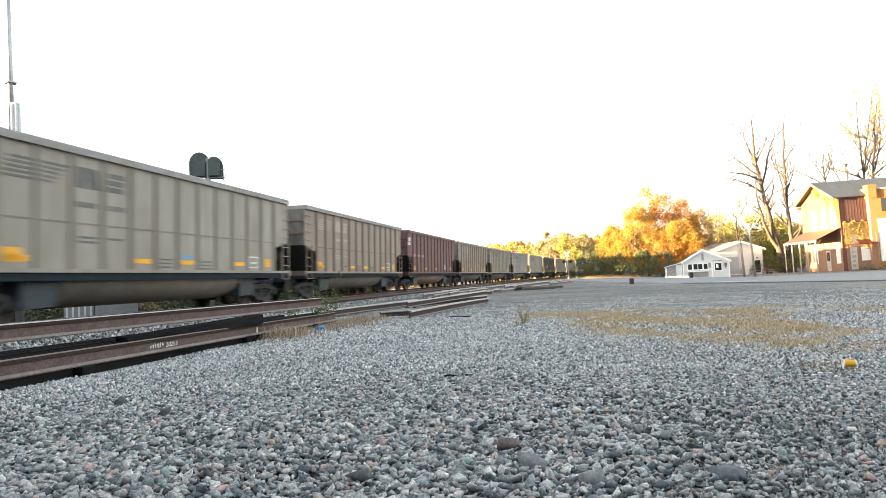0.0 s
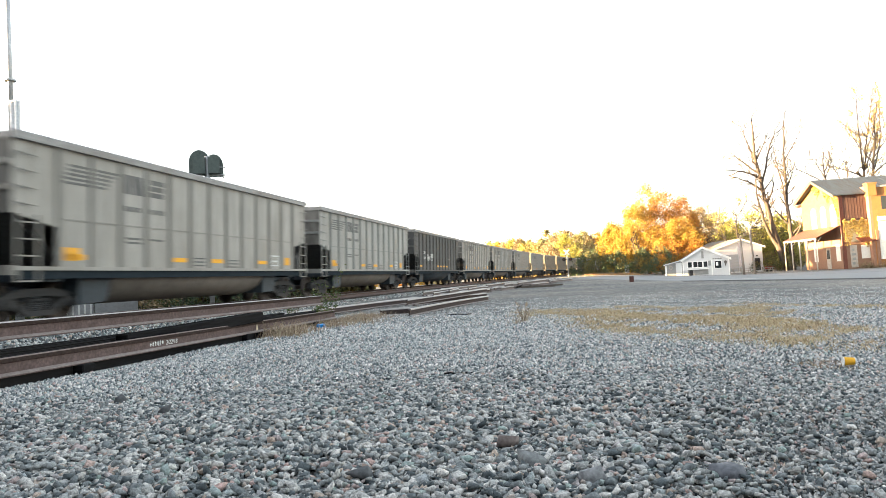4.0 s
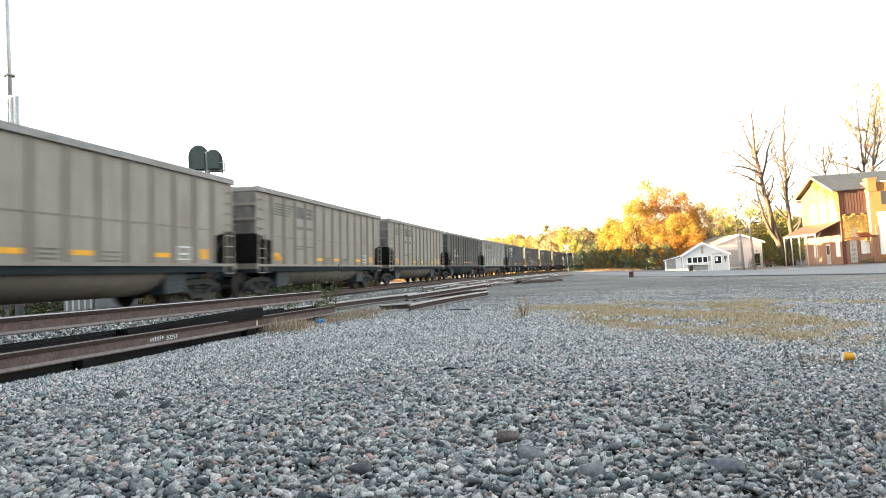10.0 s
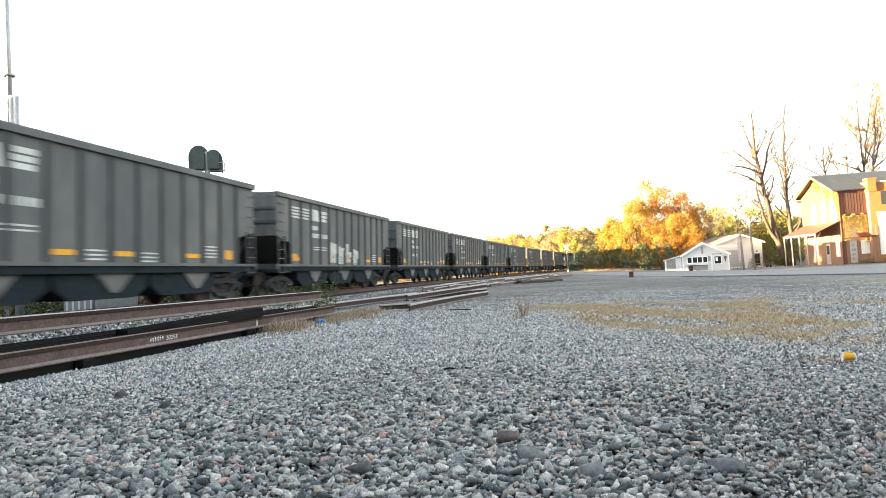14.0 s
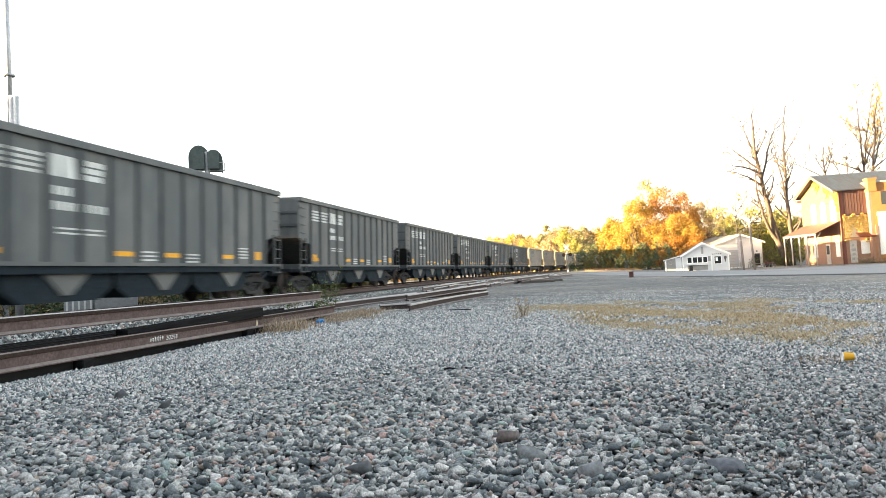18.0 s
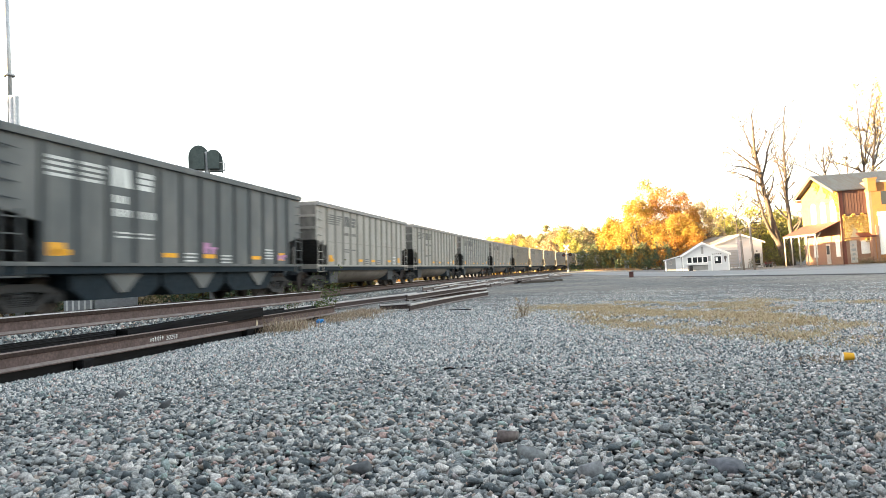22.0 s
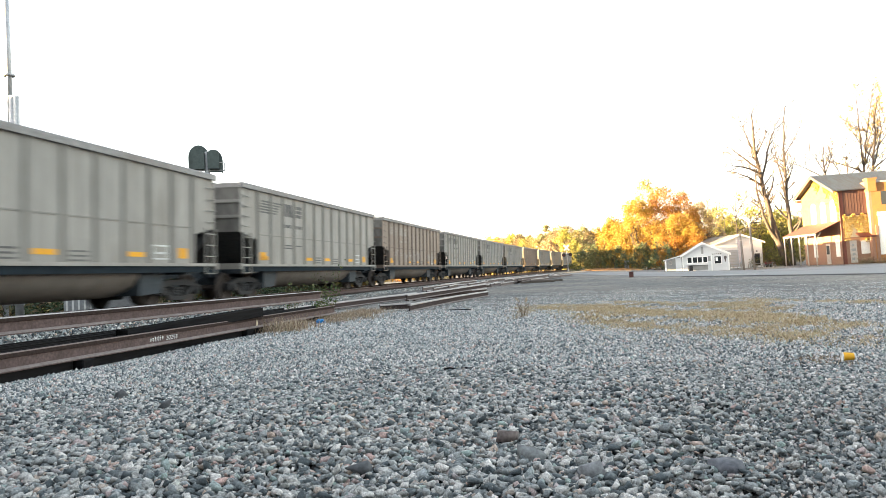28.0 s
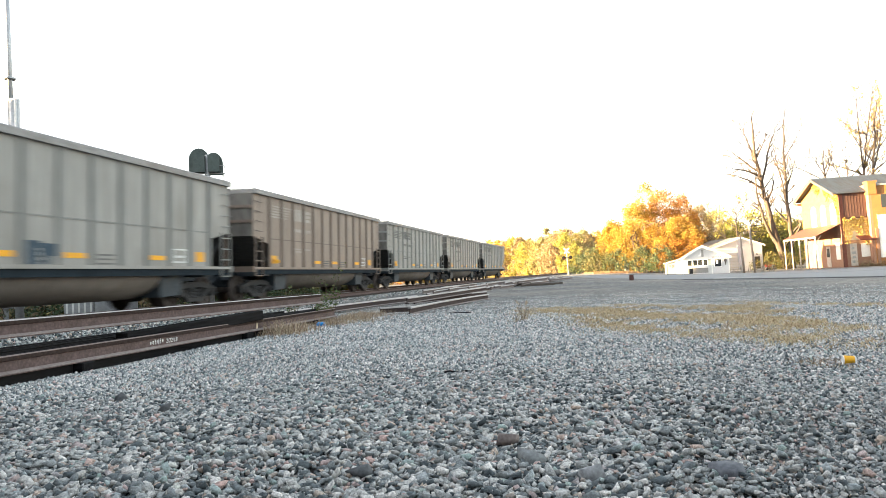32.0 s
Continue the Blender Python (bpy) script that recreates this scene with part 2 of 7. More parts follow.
def wheelset_mesh():
    bm = bmesh.new()
    for side in (-1, 1):
        m = Matrix.Translation((side * 0.78, 0, 0)) @ Euler((0, math.pi / 2 * side, 0)).to_matrix().to_4x4()
        turned(bm, [(0.12, -0.10), (0.49, -0.075), (0.485, -0.045), (0.457, -0.03), (0.455, 0.06), (0.40, 0.065), (0.37, 0.02),
                    (0.16, 0.0), (0.14, 0.07), (0.09, 0.08)], 22, m)
    tube(bm, (-1.1, 0, 0), (1.1, 0, 0), 0.085, seg=10)
    for side in (-1, 1):
        for k in range(3):
            a = 2.1 * k
            tube(bm, (side * 0.845, 0.26 * math.cos(a), 0.26 * math.sin(a)), (side * 0.87, 0.26 * math.cos(a), 0.26 * math.sin(a)), 0.045, seg=6)
    return mesh_of("wheelset", bm, WHEEL_STEEL)


def side_frame_mesh():
    bm = bmesh.new()
    prism(bm, [(-1.14, 0.36), (-1.14, 0.58), (-0.72, 0.70), (-0.42, 0.76), (0.42, 0.76), (0.72, 0.70), (1.14, 0.58), (1.14, 0.36),
               (1.02, 0.36), (1.02, 0.5), (0.76, 0.5), (0.70, 0.56), (0.36, 0.60), (-0.36, 0.60), (-0.70, 0.56), (-0.76, 0.5), (-1.02, 0.5),
               (-1.02, 0.36)], -0.07, 0.07, "x")
    prism(bm, [(-0.78, 0.5), (-0.68, 0.58), (-0.34, 0.3), (0.34, 0.3), (0.68, 0.58), (0.78, 0.5), (0.40, 0.19), (-0.40, 0.19)], -0.08, 0.08, "x")
    for y in (-0.34, 0.30):
        box(bm, -0.06, 0.06, y, y + 0.05, 0.27, 0.63)
    for y in (-0.89, 0.89):
        tube(bm, (-0.05, y, 0.457), (0.16, y, 0.457), 0.135, 0.115, 14)
        tube(bm, (0.16, y, 0.457), (0.19, y, 0.457), 0.07, seg=8)
    return mesh_of("side_frame", bm, TRUCK_STEEL)


def spring_mesh():
    bm = bmesh.new()
    rings = []
    for k in range(13):
        z, g = 0.28 + 0.02 * k, (1.0, 0.72)[k % 2] if k < 11 else 1.25
        z += 0.03 if k == 12 else 0
        row = []
        for j in range(12):
            yy = (-0.29, -0.2, -0.1, 0.0, 0.1, 0.2, 0.29, 0.2, 0.1, 0.0, -0.1, -0.2)[j]
            swell_ = (0, 1.0, 0.6, 1.0, 0.6, 1.0, 0, 1.0, 0.6, 1.0, 0.6, 1.0)[j]
            row.append(bm.verts.new(((1 if j < 6 else -1) * 0.085 * swell_ * g, yy, z)))
        rings.append(row)
    for p, q in zip(rings, rings[1:]):
        for j in range(12):
            bm.faces.new((p[j], p[(j + 1) % 12], q[(j + 1) % 12], q[j]))
    bm.faces.new(rings[0])
    bm.faces.new(rings[-1])
    bmesh.ops.recalc_face_normals(bm, faces=list(bm.faces))
    return mesh_of("spring_pack", bm, TRUCK_STEEL)


def bolster_mesh():
    bm = bmesh.new()
    prism(bm, [(-1.0, 0.56), (-1.0, 0.70), (-0.4, 0.82), (0.4, 0.82), (1.0, 0.70), (1.0, 0.56), (0.4, 0.42), (-0.4, 0.42)], -0.2, 0.2)
    tube(bm, (0, 0, 0.8), (0, 0, 0.9), 0.2, seg=12)
    for y in (-0.42, 0.42):
        box(bm, -0.72, 0.72, y - 0.05, y + 0.05, 0.36, 0.5)
        for x in (-0.75, 0.75):
            box(bm, x - 0.06, x + 0.06, y - 0.06 + 0.05 * (1 if y > 0 else -1), y + 0.06 + 0.05 * (1 if y > 0 else -1), 0.3, 0.55)
    return mesh_of("truck", bm, DARK_STEEL)


TRUCK_MESHES = {"wheelset": wheelset_mesh(), "side_frame": side_frame_mesh(), "spring_pack": spring_mesh(), "truck": bolster_mesh()}


def add_trucks(car):
    for y in (-TRUCK_AT, TRUCK_AT):
        truck = part("truck", TRUCK_MESHES["truck"], None, car, "dusty two-axle freight truck", pose(0, y, 0))
        for x in (-1.02, 1.02):
            part("side_frame", TRUCK_MESHES["side_frame"], None, truck, "", pose(x, 0, 0, 0, 0, 0 if x > 0 else 180))
            part("spring_pack", TRUCK_MESHES["spring_pack"], None, truck, "", pose(x, 0, 0))
        for dy in (-0.89, 0.89):
            part("wheelset", TRUCK_MESHES["wheelset"], None, truck, "", pose(0, dy, 0.457))


def rib_lines(count):
    first = BODY / 2 - 1.22
    return [-first + 2 * first * i / (count - 1) for i in range(count)]


def coal_mesh(seed):
    rng = random.Random(seed)
    bm = bmesh.new()
    ny, nx = 34, 8
    rows = []
    for i in range(ny + 1):
        y = -BODY / 2 + 0.1 + (BODY - 0.2) * i / ny
        row = []
        for j in range(nx + 1):
            x = -1.48 + 2.96 * j / nx
            edge = min(1, (1 - abs(2 * j / nx - 1)) * 2.2) * min(1, (1 - abs(2 * i / ny - 1)) * 5)
            row.append(bm.verts.new((x, y, TOP - 0.3 + 0.38 * edge + rng.uniform(-0.06, 0.07))))
        rows.append(row)
    for a, b in zip(rows, rows[1:]):
        for j in range(nx):
            bm.faces.new((a[j], b[j], b[j + 1], a[j + 1])).normal_flip()
    me = mesh_of("coal_load", bm, COAL)
    me.update()
    return me


COAL_MESHES = [coal_mesh(i) for i in range(3)]


def add_mark(car, name, y0, y1, z0, z1, material, x=HALF - 0.076, skew=0.0, label=""):
    """A thin painted plate on the near side panel, 4 mm proud."""
    bm = bmesh.new()
    prism(bm, [(y0, z0), (y1, z0), (y1 + skew, z1), (y0 + skew, z1)], x - 0.002, x + 0.004, "x")
    return part(name, bm, material, car, label)


def ladder_mesh(end, material):
    """A ladder cut from one lattice: two stiles and the rungs between them, running down past the sill."""
    ys = [-end * q for q in (0.02, 0.075, 0.56, 0.615)]
    rungs = [0.9, 1.4, 1.73, 2.06]
    zs = sorted([z for r in rungs for z in (r, r + 0.032)] + [2.24])
    bm = bmesh.new()
    vs = {(i, j): bm.verts.new((0, y, z)) for i, y in enumerate(ys) for j, z in enumerate(zs)}
    fs = []
    for j in range(len(zs) - 1):
        for i in range(3):
            if i != 1 or zs[j] in rungs:
                fs.append(bm.faces.new((vs[i, j], vs[i + 1, j], vs[i + 1, j + 1], vs[i, j + 1])))
    ex = bmesh.ops.extrude_face_region(bm, geom=fs)
    for v in [g for g in ex["geom"] if isinstance(g, bmesh.types.BMVert)]:
        v.co.x += 0.035
    bmesh.ops.delete(bm, geom=[v for v in bm.verts if not v.link_faces], context="VERTS")
    bmesh.ops.recalc_face_normals(bm, faces=list(bm.faces))
    return mesh_of("ladder", bm, material)


def build_car(kind, colour, name, label, ribs=13, seam=True, chord=None):
    """One coal car: kind "tub" has a round belly between the trucks, kind "bay" sloped hopper bays."""
    paint, grime = PAINT[colour], RIB[colour]
    car = thing(name, label, "coal car", group="cars of the coal train")
    b = BODY / 2
    slope_z, cut = 2.25, 1.16
    for side in (-1, 1):
        bm = bmesh.new()
        poly = [(-b + cut, SILL), (b - cut, SILL), (b - cut, 2.02), (b, slope_z), (b, TOP - 0.1), (-b, TOP - 0.1), (-b, slope_z), (-b + cut, 2.02)]
        x = side * (HALF - 0.08)
        prism(bm, poly, x - 0.02 * side, x, "x")
        part("side_panel", bm, paint, car)
        if seam:
            bm = bmesh.new()
            box(bm, min(x, x + side * 0.014), max(x, x + side * 0.014), -b + cut, b - cut, 2.19, 2.225)
            part("seam", bm, grime, car)
        bm = bmesh.new()
        prism(bm, [(side * (HALF - 0.12), TOP - 0.17), (side * (HALF + 0.02), TOP - 0.17), (side * (HALF + 0.02), TOP - 0.03),
                   (side * (HALF - 0.02), TOP), (side * (HALF - 0.12), TOP)], -b - 0.02, b + 0.02)
        part("top_chord", bm, chord or paint, car)
        bm = bmesh.new()
        box(bm, min(side * (HALF - 0.16), side * HALF), max(side * (HALF - 0.16), side * HALF), -b - 0.1, b + 0.1, SILL - 0.03, SILL + 0.05)
        part("side_sill", bm, paint, car)
        bm = bmesh.new()
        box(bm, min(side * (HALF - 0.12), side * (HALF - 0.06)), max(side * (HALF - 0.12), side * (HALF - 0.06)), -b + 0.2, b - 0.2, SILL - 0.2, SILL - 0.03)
        part("sill_web", bm, BAY_STEEL, car, "blue-black sill web")
        bm = bmesh.new()
        y = 0
        prism(bm, [(side * (HALF - 0.085), -0.085), (side * (HALF - 0.02), -0.055), (side * (HALF - 0.02), 0.055), (side * (HALF - 0.085), 0.085)],
              SILL + 0.05, TOP - 0.17, "z")
        rib = mesh_of("rib", bm, grime)
        for y in rib_lines(ribs):
            part("rib", rib, None, car, "", pose(0, y, 0))
    for end in (-1, 1):
        bm = bmesh.new()
        y = end * b
        box(bm, -HALF + 0.1, HALF - 0.1, min(y, y - end * 0.03), max(y, y - end * 0.03), slope_z, TOP - 0.1)
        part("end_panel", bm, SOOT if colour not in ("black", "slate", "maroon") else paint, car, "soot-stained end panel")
        for z in (2.7, 3.2):
            bm = bmesh.new()
            box(bm, -HALF + 0.1, HALF - 0.1, min(y, y + end * 0.05), max(y, y + end * 0.05), z, z + 0.1)
            part("end_rib", bm, grime, car)
        bm = bmesh.new()
        prism(bm, [(end * b - end * 0.02, slope_z), (end * (b - 1.5), SILL), (end * (b - 1.5) - end * 0.03, SILL), (end * b - end * 0.05, slope_z)],
              -HALF + 0.1, HALF - 0.1, "x")
        part("slope_sheet", bm, TRUCK_STEEL, car)
        bm = bmesh.new()
        prism(bm, [(end * (b - 0.1), TOP - 0.17), (end * (b + 0.03), TOP - 0.17), (end * (b + 0.03), TOP - 0.02), (end * (b - 0.1), TOP)],
              -HALF + 0.03, HALF - 0.03, "x")
        part("end_chord", bm, chord or paint, car)
        bm = bmesh.new()
        box(bm, -HALF, HALF, min(y - end * 0.05, y + end * 0.12), max(y - end * 0.05, y + end * 0.12), SILL - 0.12, SILL + 0.07)
        for x in (-0.5, 0.5):
            box(bm, x - 0.04, x + 0.04, min(y - end * 0.08, y), max(y - end * 0.08, y), SILL, slope_z)
        part("end_platform", bm, grime, car)
        for side in (-1, 1):
            x = side * (HALF - 0.03)
            part("ladder", ladder_mesh(end, grime), None, car, "", pose(x, y, 0))
            for k in range(4):
                bm = bmesh.new()
                z = 2.42 + 0.33 * k
                tube(bm, (x + side * 0.02, y - end * 0.04, z + 0.03), (x + side * 0.02, y - end * 0.48, z), 0.017, seg=6)
                part("grab_iron", bm, grime, car)
        bm = bmesh.new()
        box(bm, -0.09, 0.09, min(end * (b - 0.3), end * (b + 0.6)), max(end * (b - 0.3), end * (b + 0.6)), 0.78, 0.98)
        box(bm, -0.17, 0.12, min(end * (b + 0.5), end * (b + 0.82)), max(end * (b + 0.5), end * (b + 0.82)), 0.74, 1.02)
        tube(bm, (0.25, end * (b + 0.05), 0.9), (0.2, end * (b + 0.8), 0.55), 0.03, seg=6)
        part("coupler", bm, DARK_STEEL, car)
    bm = bmesh.new()
    box(bm, -0.3, 0.3, -b + 0.1, b - 0.1, 0.78, 1.14)
    for y in (-TRUCK_AT, TRUCK_AT):
        box(bm, -1.45, 1.45, y - 0.2, y + 0.2, 0.9, 1.16)
    box(bm, -1.3, 1.3, -b + 1.4, b - 1.4, 1.08, 1.16)
    part("underframe", bm, DARK_STEEL, car)
    if kind == "tub":
        bm = bmesh.new()
        n = 12
        prof = [(1.34 * math.cos(math.pi * i / n), SILL - 0.05 - 0.80 * math.sin(math.pi * i / n) ** 0.8) for i in range(n + 1)]
        long = [(-3.97, 0.0), (-3.9, 1.0), (3.9, 1.0), (3.97, 0.0)]
        rings = [[bm.verts.new((x, y, SILL - 0.05 + (z - SILL + 0.05) * k)) for x, z in prof] for y, k in long]
        for p, q in zip(rings, rings[1:]):
            for i in range(n):
                bm.faces.new((p[i], p[i + 1], q[i + 1], q[i])).smooth = True
        bmesh.ops.recalc_face_normals(bm, faces=list(bm.faces))
        part("belly", bm, {"slate": DARK_STEEL, "maroon": ROSE}.get(colour, BELLY), car)
        for side in (-1, 1):
            bm = bmesh.new()
            y = 4.55 * side
            prism(bm, [(y - 0.6, 1.1), (y + 0.55, 1.1), (y + 0.3, 0.42), (y - 0.6, 0.38)], -1.3, 1.3, "x")
            part("bracket", bm, DARK_STEEL, car)
    else:
        for y in (-3.4, 0.0, 3.4):
            bm = bmesh.new()
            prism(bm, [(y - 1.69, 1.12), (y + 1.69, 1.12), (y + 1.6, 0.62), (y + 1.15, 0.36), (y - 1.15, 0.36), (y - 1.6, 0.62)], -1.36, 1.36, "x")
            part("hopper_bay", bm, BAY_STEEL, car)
        for y in (-3.3, 0.3, 3.9):
            bm = bmesh.new()
            prism(bm, [(y - 0.85, 1.1), (y + 0.85, 1.1), (y + 0.12, 0.5), (y - 0.12, 0.5)], 1.37, 1.42, "x")
            part("bay_gusset", bm, paint, car, "dusty tapered plate under the sill")
    part("coal_load", COAL_MESHES[ribs % 3], None, car, "heaped black coal")
    add_trucks(car)
    return car


def logo(car, y, z, material, wide, plain=False):
    """The road's emblem as plain shapes: bars over two panels, two blocks, and bars for the lettering."""
    gap = rib_lines(13)
    step = gap[1] - gap[0]
    count, pitch = (4, 0.12) if plain else (5, 0.095)
    for i in range(2):
        y0 = y + i * step
        for k in range(count):
            z0 = z + pitch * k
            add_mark(car, "stripe", y0 + 0.1 + (0.05 * k if i == 0 and not plain else 0), y0 + step - 0.1 - ((0.03 if plain else 0.11) * (count - 1 - k) if i else 0),
                     z0, z0 + pitch * 0.55, material)
    if wide:
        y0 = y + 2 * step
        add_mark(car, "emblem_block", y0 + 0.14, y0 + 0.4, z + 0.0, z + 0.46, material)
        add_mark(car, "emblem_block", y0 + 0.5, y0 + step - 0.12, z + 0.0, z + 0.46, material, skew=-0.08)
        y0 += step
        for k, (a, b) in enumerate(((0.18, 0.75), (0.14, 0.72), (0.12, 0.7))):
            z0 = z + 0.33 - 0.16 * k
            add_mark(car, "emblem_block", y0 + a, y0 + min(b, step - 0.12), z0, z0 + 0.12, material)


def lettering(car, rows, material):
    for y0, y1, z0, z1 in rows:
        n = max(1, round((y1 - y0) / 0.17)) if z1 - z0 > 0.1 else 1
        step = (y1 - y0) / n
        for i in range(n):
            add_mark(car, "lettering_bar", y0 + i * step, y0 + (i + (0.7 if n > 1 else 1)) * step, z0, z1, material)


def dress(car, dark, dusty=False):
    """The small markings that every car of the road carries along its sill."""
    g = rib_lines(13)
    step = g[1] - g[0]
    pale = MARK_WHITE
    for i in (0, 4, 6, 9):
        add_mark(car, "reflector", g[i] + 0.16, g[i] + step - 0.2, 1.36, 1.48, MARK_YELLOW)
    add_mark(car, "reflector", g[11] + 0.3, g[11] + 0.75, 1.34, 1.62, MARK_YELLOW)
    add_mark(car, "reflector", -BODY / 2 + 1.36, -BODY / 2 + 1.85, 1.34, 1.62, MARK_YELLOW)
    for i, top in ((5, 1.5), (7, 1.47), (10, 1.72)):
        if i == 10 and not dark:
            a, c = g[i] + 0.16, g[i] + step - 0.18
            data = add_mark(car, "data_panel", a, c, 1.3, 1.34, pale, label="white outlined data panel")
            for q0, q1, z0, z1 in ((a, c, 1.64, 1.68), (a, a + 0.04, 1.34, 1.64), (c - 0.04, c, 1.34, 1.64), (a + 0.12, c - 0.12, 1.44, 1.5)):
                edge = add_mark(car, "lettering_bar", q0, q1, z0, z1, pale)
                edge.parent = data
            continue
        for k in range(3 if i != 10 else 4):
            add_mark(car, "lettering_bar", g[i] + 0.18, g[i] + step - 0.24, top - 0.1 * k - 0.04, top - 0.1 * k, pale if dark or i == 10 else MARK_DARK)
    m = MARK_WHITE if dark else MARK_TAN if dusty else MARK_DARK
    if dark:
        logo(car, g[0] - 0.02, 3.0, m, True, True)
        for k in range(5):
            bm = bmesh.new()
            half = 0.32 + 0.09 * (4 - k)
            box(bm, -half, half, -BODY / 2 - 0.058, -BODY / 2 - 0.002, 2.86 + 0.13 * k, 2.92 + 0.13 * k)
            part("stripe", bm, m, car)
        lettering(car, [(g[2] + 0.2, g[2] + 0.75, 2.62, 2.8), (g[2] + 0.2, g[2] + 0.9, 2.3, 2.48), (g[3] + 0.15, g[3] + 0.85, 2.3, 2.48),
                        (g[2] + 0.3, g[3] - 0.1, 1.9, 1.94), (g[2] + 0.3, g[3] - 0.1, 1.8, 1.84), (g[3] + 0.1, g[3] + 0.7, 1.9, 1.94),
                        (g[3] + 0.1, g[3] + 0.7, 1.8, 1.84)], m)
    else:
        logo(car, g[0], 2.98, m, True)
        lettering(car, [(g[2] + 0.15, g[2] + 0.8, 2.56, 2.68), (g[3] + 0.15, g[3] + 0.8, 2.56, 2.68), (g[2] + 0.2, g[2] + 0.8, 1.88, 1.93),
                        (g[2] + 0.2, g[2] + 0.8, 1.78, 1.83), (g[3] + 0.15, g[3] + 0.7, 1.88, 1.93)], m)


LABELS = {
    "tan": ("coal_gondola", "tan-grey ribbed steel coal gondola with a round belly, dusty, moving"),
    "grey": ("coal_gondola", "pale grey ribbed steel coal gondola with a round belly, dusty, moving"),
    "cool": ("coal_gondola", "cool grey ribbed steel coal gondola with a round belly, dusty, moving"),
    "brown": ("coal_gondola", "brown-dusted ribbed steel coal gondola with a round belly, moving"),
    "maroon": ("coal_gondola", "maroon ribbed steel coal gondola with a pale belly, moving"),
    "slate": ("coal_gondola", "slate-black coal gondola with dusty pale ribs, moving"),
    "black": ("coal_hopper", "weathered black ribbed steel coal hopper with white markings, moving"),
}
MASTERS = {}
for colour in LABELS:
    name, label = LABELS[colour]
    c = build_car("bay" if colour == "black" else "tub", colour, name, label, 13, colour in ("tan", "grey", "cool", "brown"),
                  BARE_CHORD if colour in ("tan", "grey", "cool", "brown", "slate") else None)
    if colour == "maroon":
        g = rib_lines(13)
        lettering(c, [(g[0] + 0.1, g[0] + 0.75, 2.2, 2.38), (g[1] + 0.3, g[1] + 0.8, 2.2, 2.38), (g[2] + 0.2, g[2] + 0.9, 2.2, 2.38)], MARK_PINK)
        add_mark(c, "emblem_block", -BODY / 2 + 0.1, -BODY / 2 + 0.65, 2.92, 3.1, MARK_WHITE)
        add_mark(c, "emblem_block", -BODY / 2 + 0.15, -BODY / 2 + 0.6, 3.14, 3.4, MARK_WHITE, skew=0.08)
        for i in (0, 3, 6, 11):
            add_mark(c, "reflector", g[i] + 0.2, g[i] + 0.6, 1.36, 1.5 + (0.1 if i in (0, 11) else 0), MARK_YELLOW)
        add_mark(c, "lettering_bar", g[9] + 0.2, g[9] + 0.6, 1.4, 1.75, MARK_WHITE)
    elif colour == "slate":
        g = rib_lines(13)
        for i in (0, 5, 6, 7, 8):
            add_mark(c, "reflector", g[i] + 0.2, g[i] + 0.75, 1.42, 1.54, MARK_YELLOW)
        lettering(c, [(g[1] + 0.2, g[1] + 0.7, 2.3, 2.5), (g[1] + 0.2, g[1] + 0.8, 1.95, 2.12), (g[2] + 0.2, g[2] + 0.85, 1.95, 2.12),
                      (g[9] + 0.2, g[9] + 0.5, 2.0, 2.06)], MARK_PALE)
    else:
        dress(c, colour == "black", colour == "brown")
    MASTERS[colour] = c

ORDER = (["grey"] + ["tan", "brown", "maroon", "brown", "tan", "grey", "cool", "slate", "grey", "grey", "grey", "cool", "tan", "tan", "tan", "slate", "cool"]
         + ["black"] * 11 + ["grey", "grey", "cool", "grey", "tan", "grey", "grey", "grey", "brown", "grey", "cool", "cool", "brown", "cool", "grey", "cool"])
FIRST, HOPPERS = -1, range(17, 28)
CARS, used = {}, set()
for i, colour in enumerate(ORDER):
    ob = MASTERS[colour] if colour not in used else copy_thing(MASTERS[colour], Matrix())
    used.add(colour)
    CARS[FIRST + i] = ob


def car_offset(n):
    """How far behind car 0 the middle of car n rolls."""
    lens = {True: 16.30, False: 16.15}
    tail = sum(lens[i in HOPPERS] for i in range(1, n + 1)) if n >= 0 else -16.15
    return tail - lens[n in HOPPERS] / 2


def rolled(t):
    return 24.48 - 19.763 * t - 0.0034 * t * t + 0.84


# single markings that set one car apart
def graffiti(n, i0, i1, z0, z1, material, seed):
    """Sprayed letters as plain uneven strokes on the panels between two ribs."""
    rng = random.Random(seed)
    g = rib_lines(13)
    step = g[1] - g[0]
    for i in range(i0, i1):
        for k in range(2):
            y = g[i] + 0.14 + 0.42 * k
            h = rng.uniform(0.55, 1.0) * (z1 - z0)
            add_mark(CARS[n], "paint_stroke", y, y + rng.uniform(0.14, 0.3), z0, z0 + h, material, HALF - 0.072, rng.uniform(-0.05, 0.08))
            add_mark(CARS[n], "paint_stroke", y - 0.05, y + 0.36, z0 + h * rng.uniform(0.3, 0.85), z0 + h, material, HALF - 0.070)


graffiti(16, 4, 7, 1.3, 2.05, MARK_PALE, 1)
graffiti(18, 4, 8, 1.3, 2.2, MARK_PALE, 2)
graffiti(36, 1, 2, 1.75, 2.2, MARK_DUSTY, 3)
graffiti(36, 3, 7, 1.4, 2.15, MARK_DUSTY, 4)
graffiti(36, 9, 11, 1.4, 2.05, MARK_DUSTY, 5)
graffiti(27, 6, 7, 1.5, 1.85, MARK_PINK, 6)
graffiti(27, 11, 12, 1.35, 1.6, MARK_PINK, 7)
graffiti(39, 5, 6, 1.22, 1.95, MARK_NAVY, 8)
graffiti(7, 2, 4, 1.85, 2.45, MARK_PALE, 9)
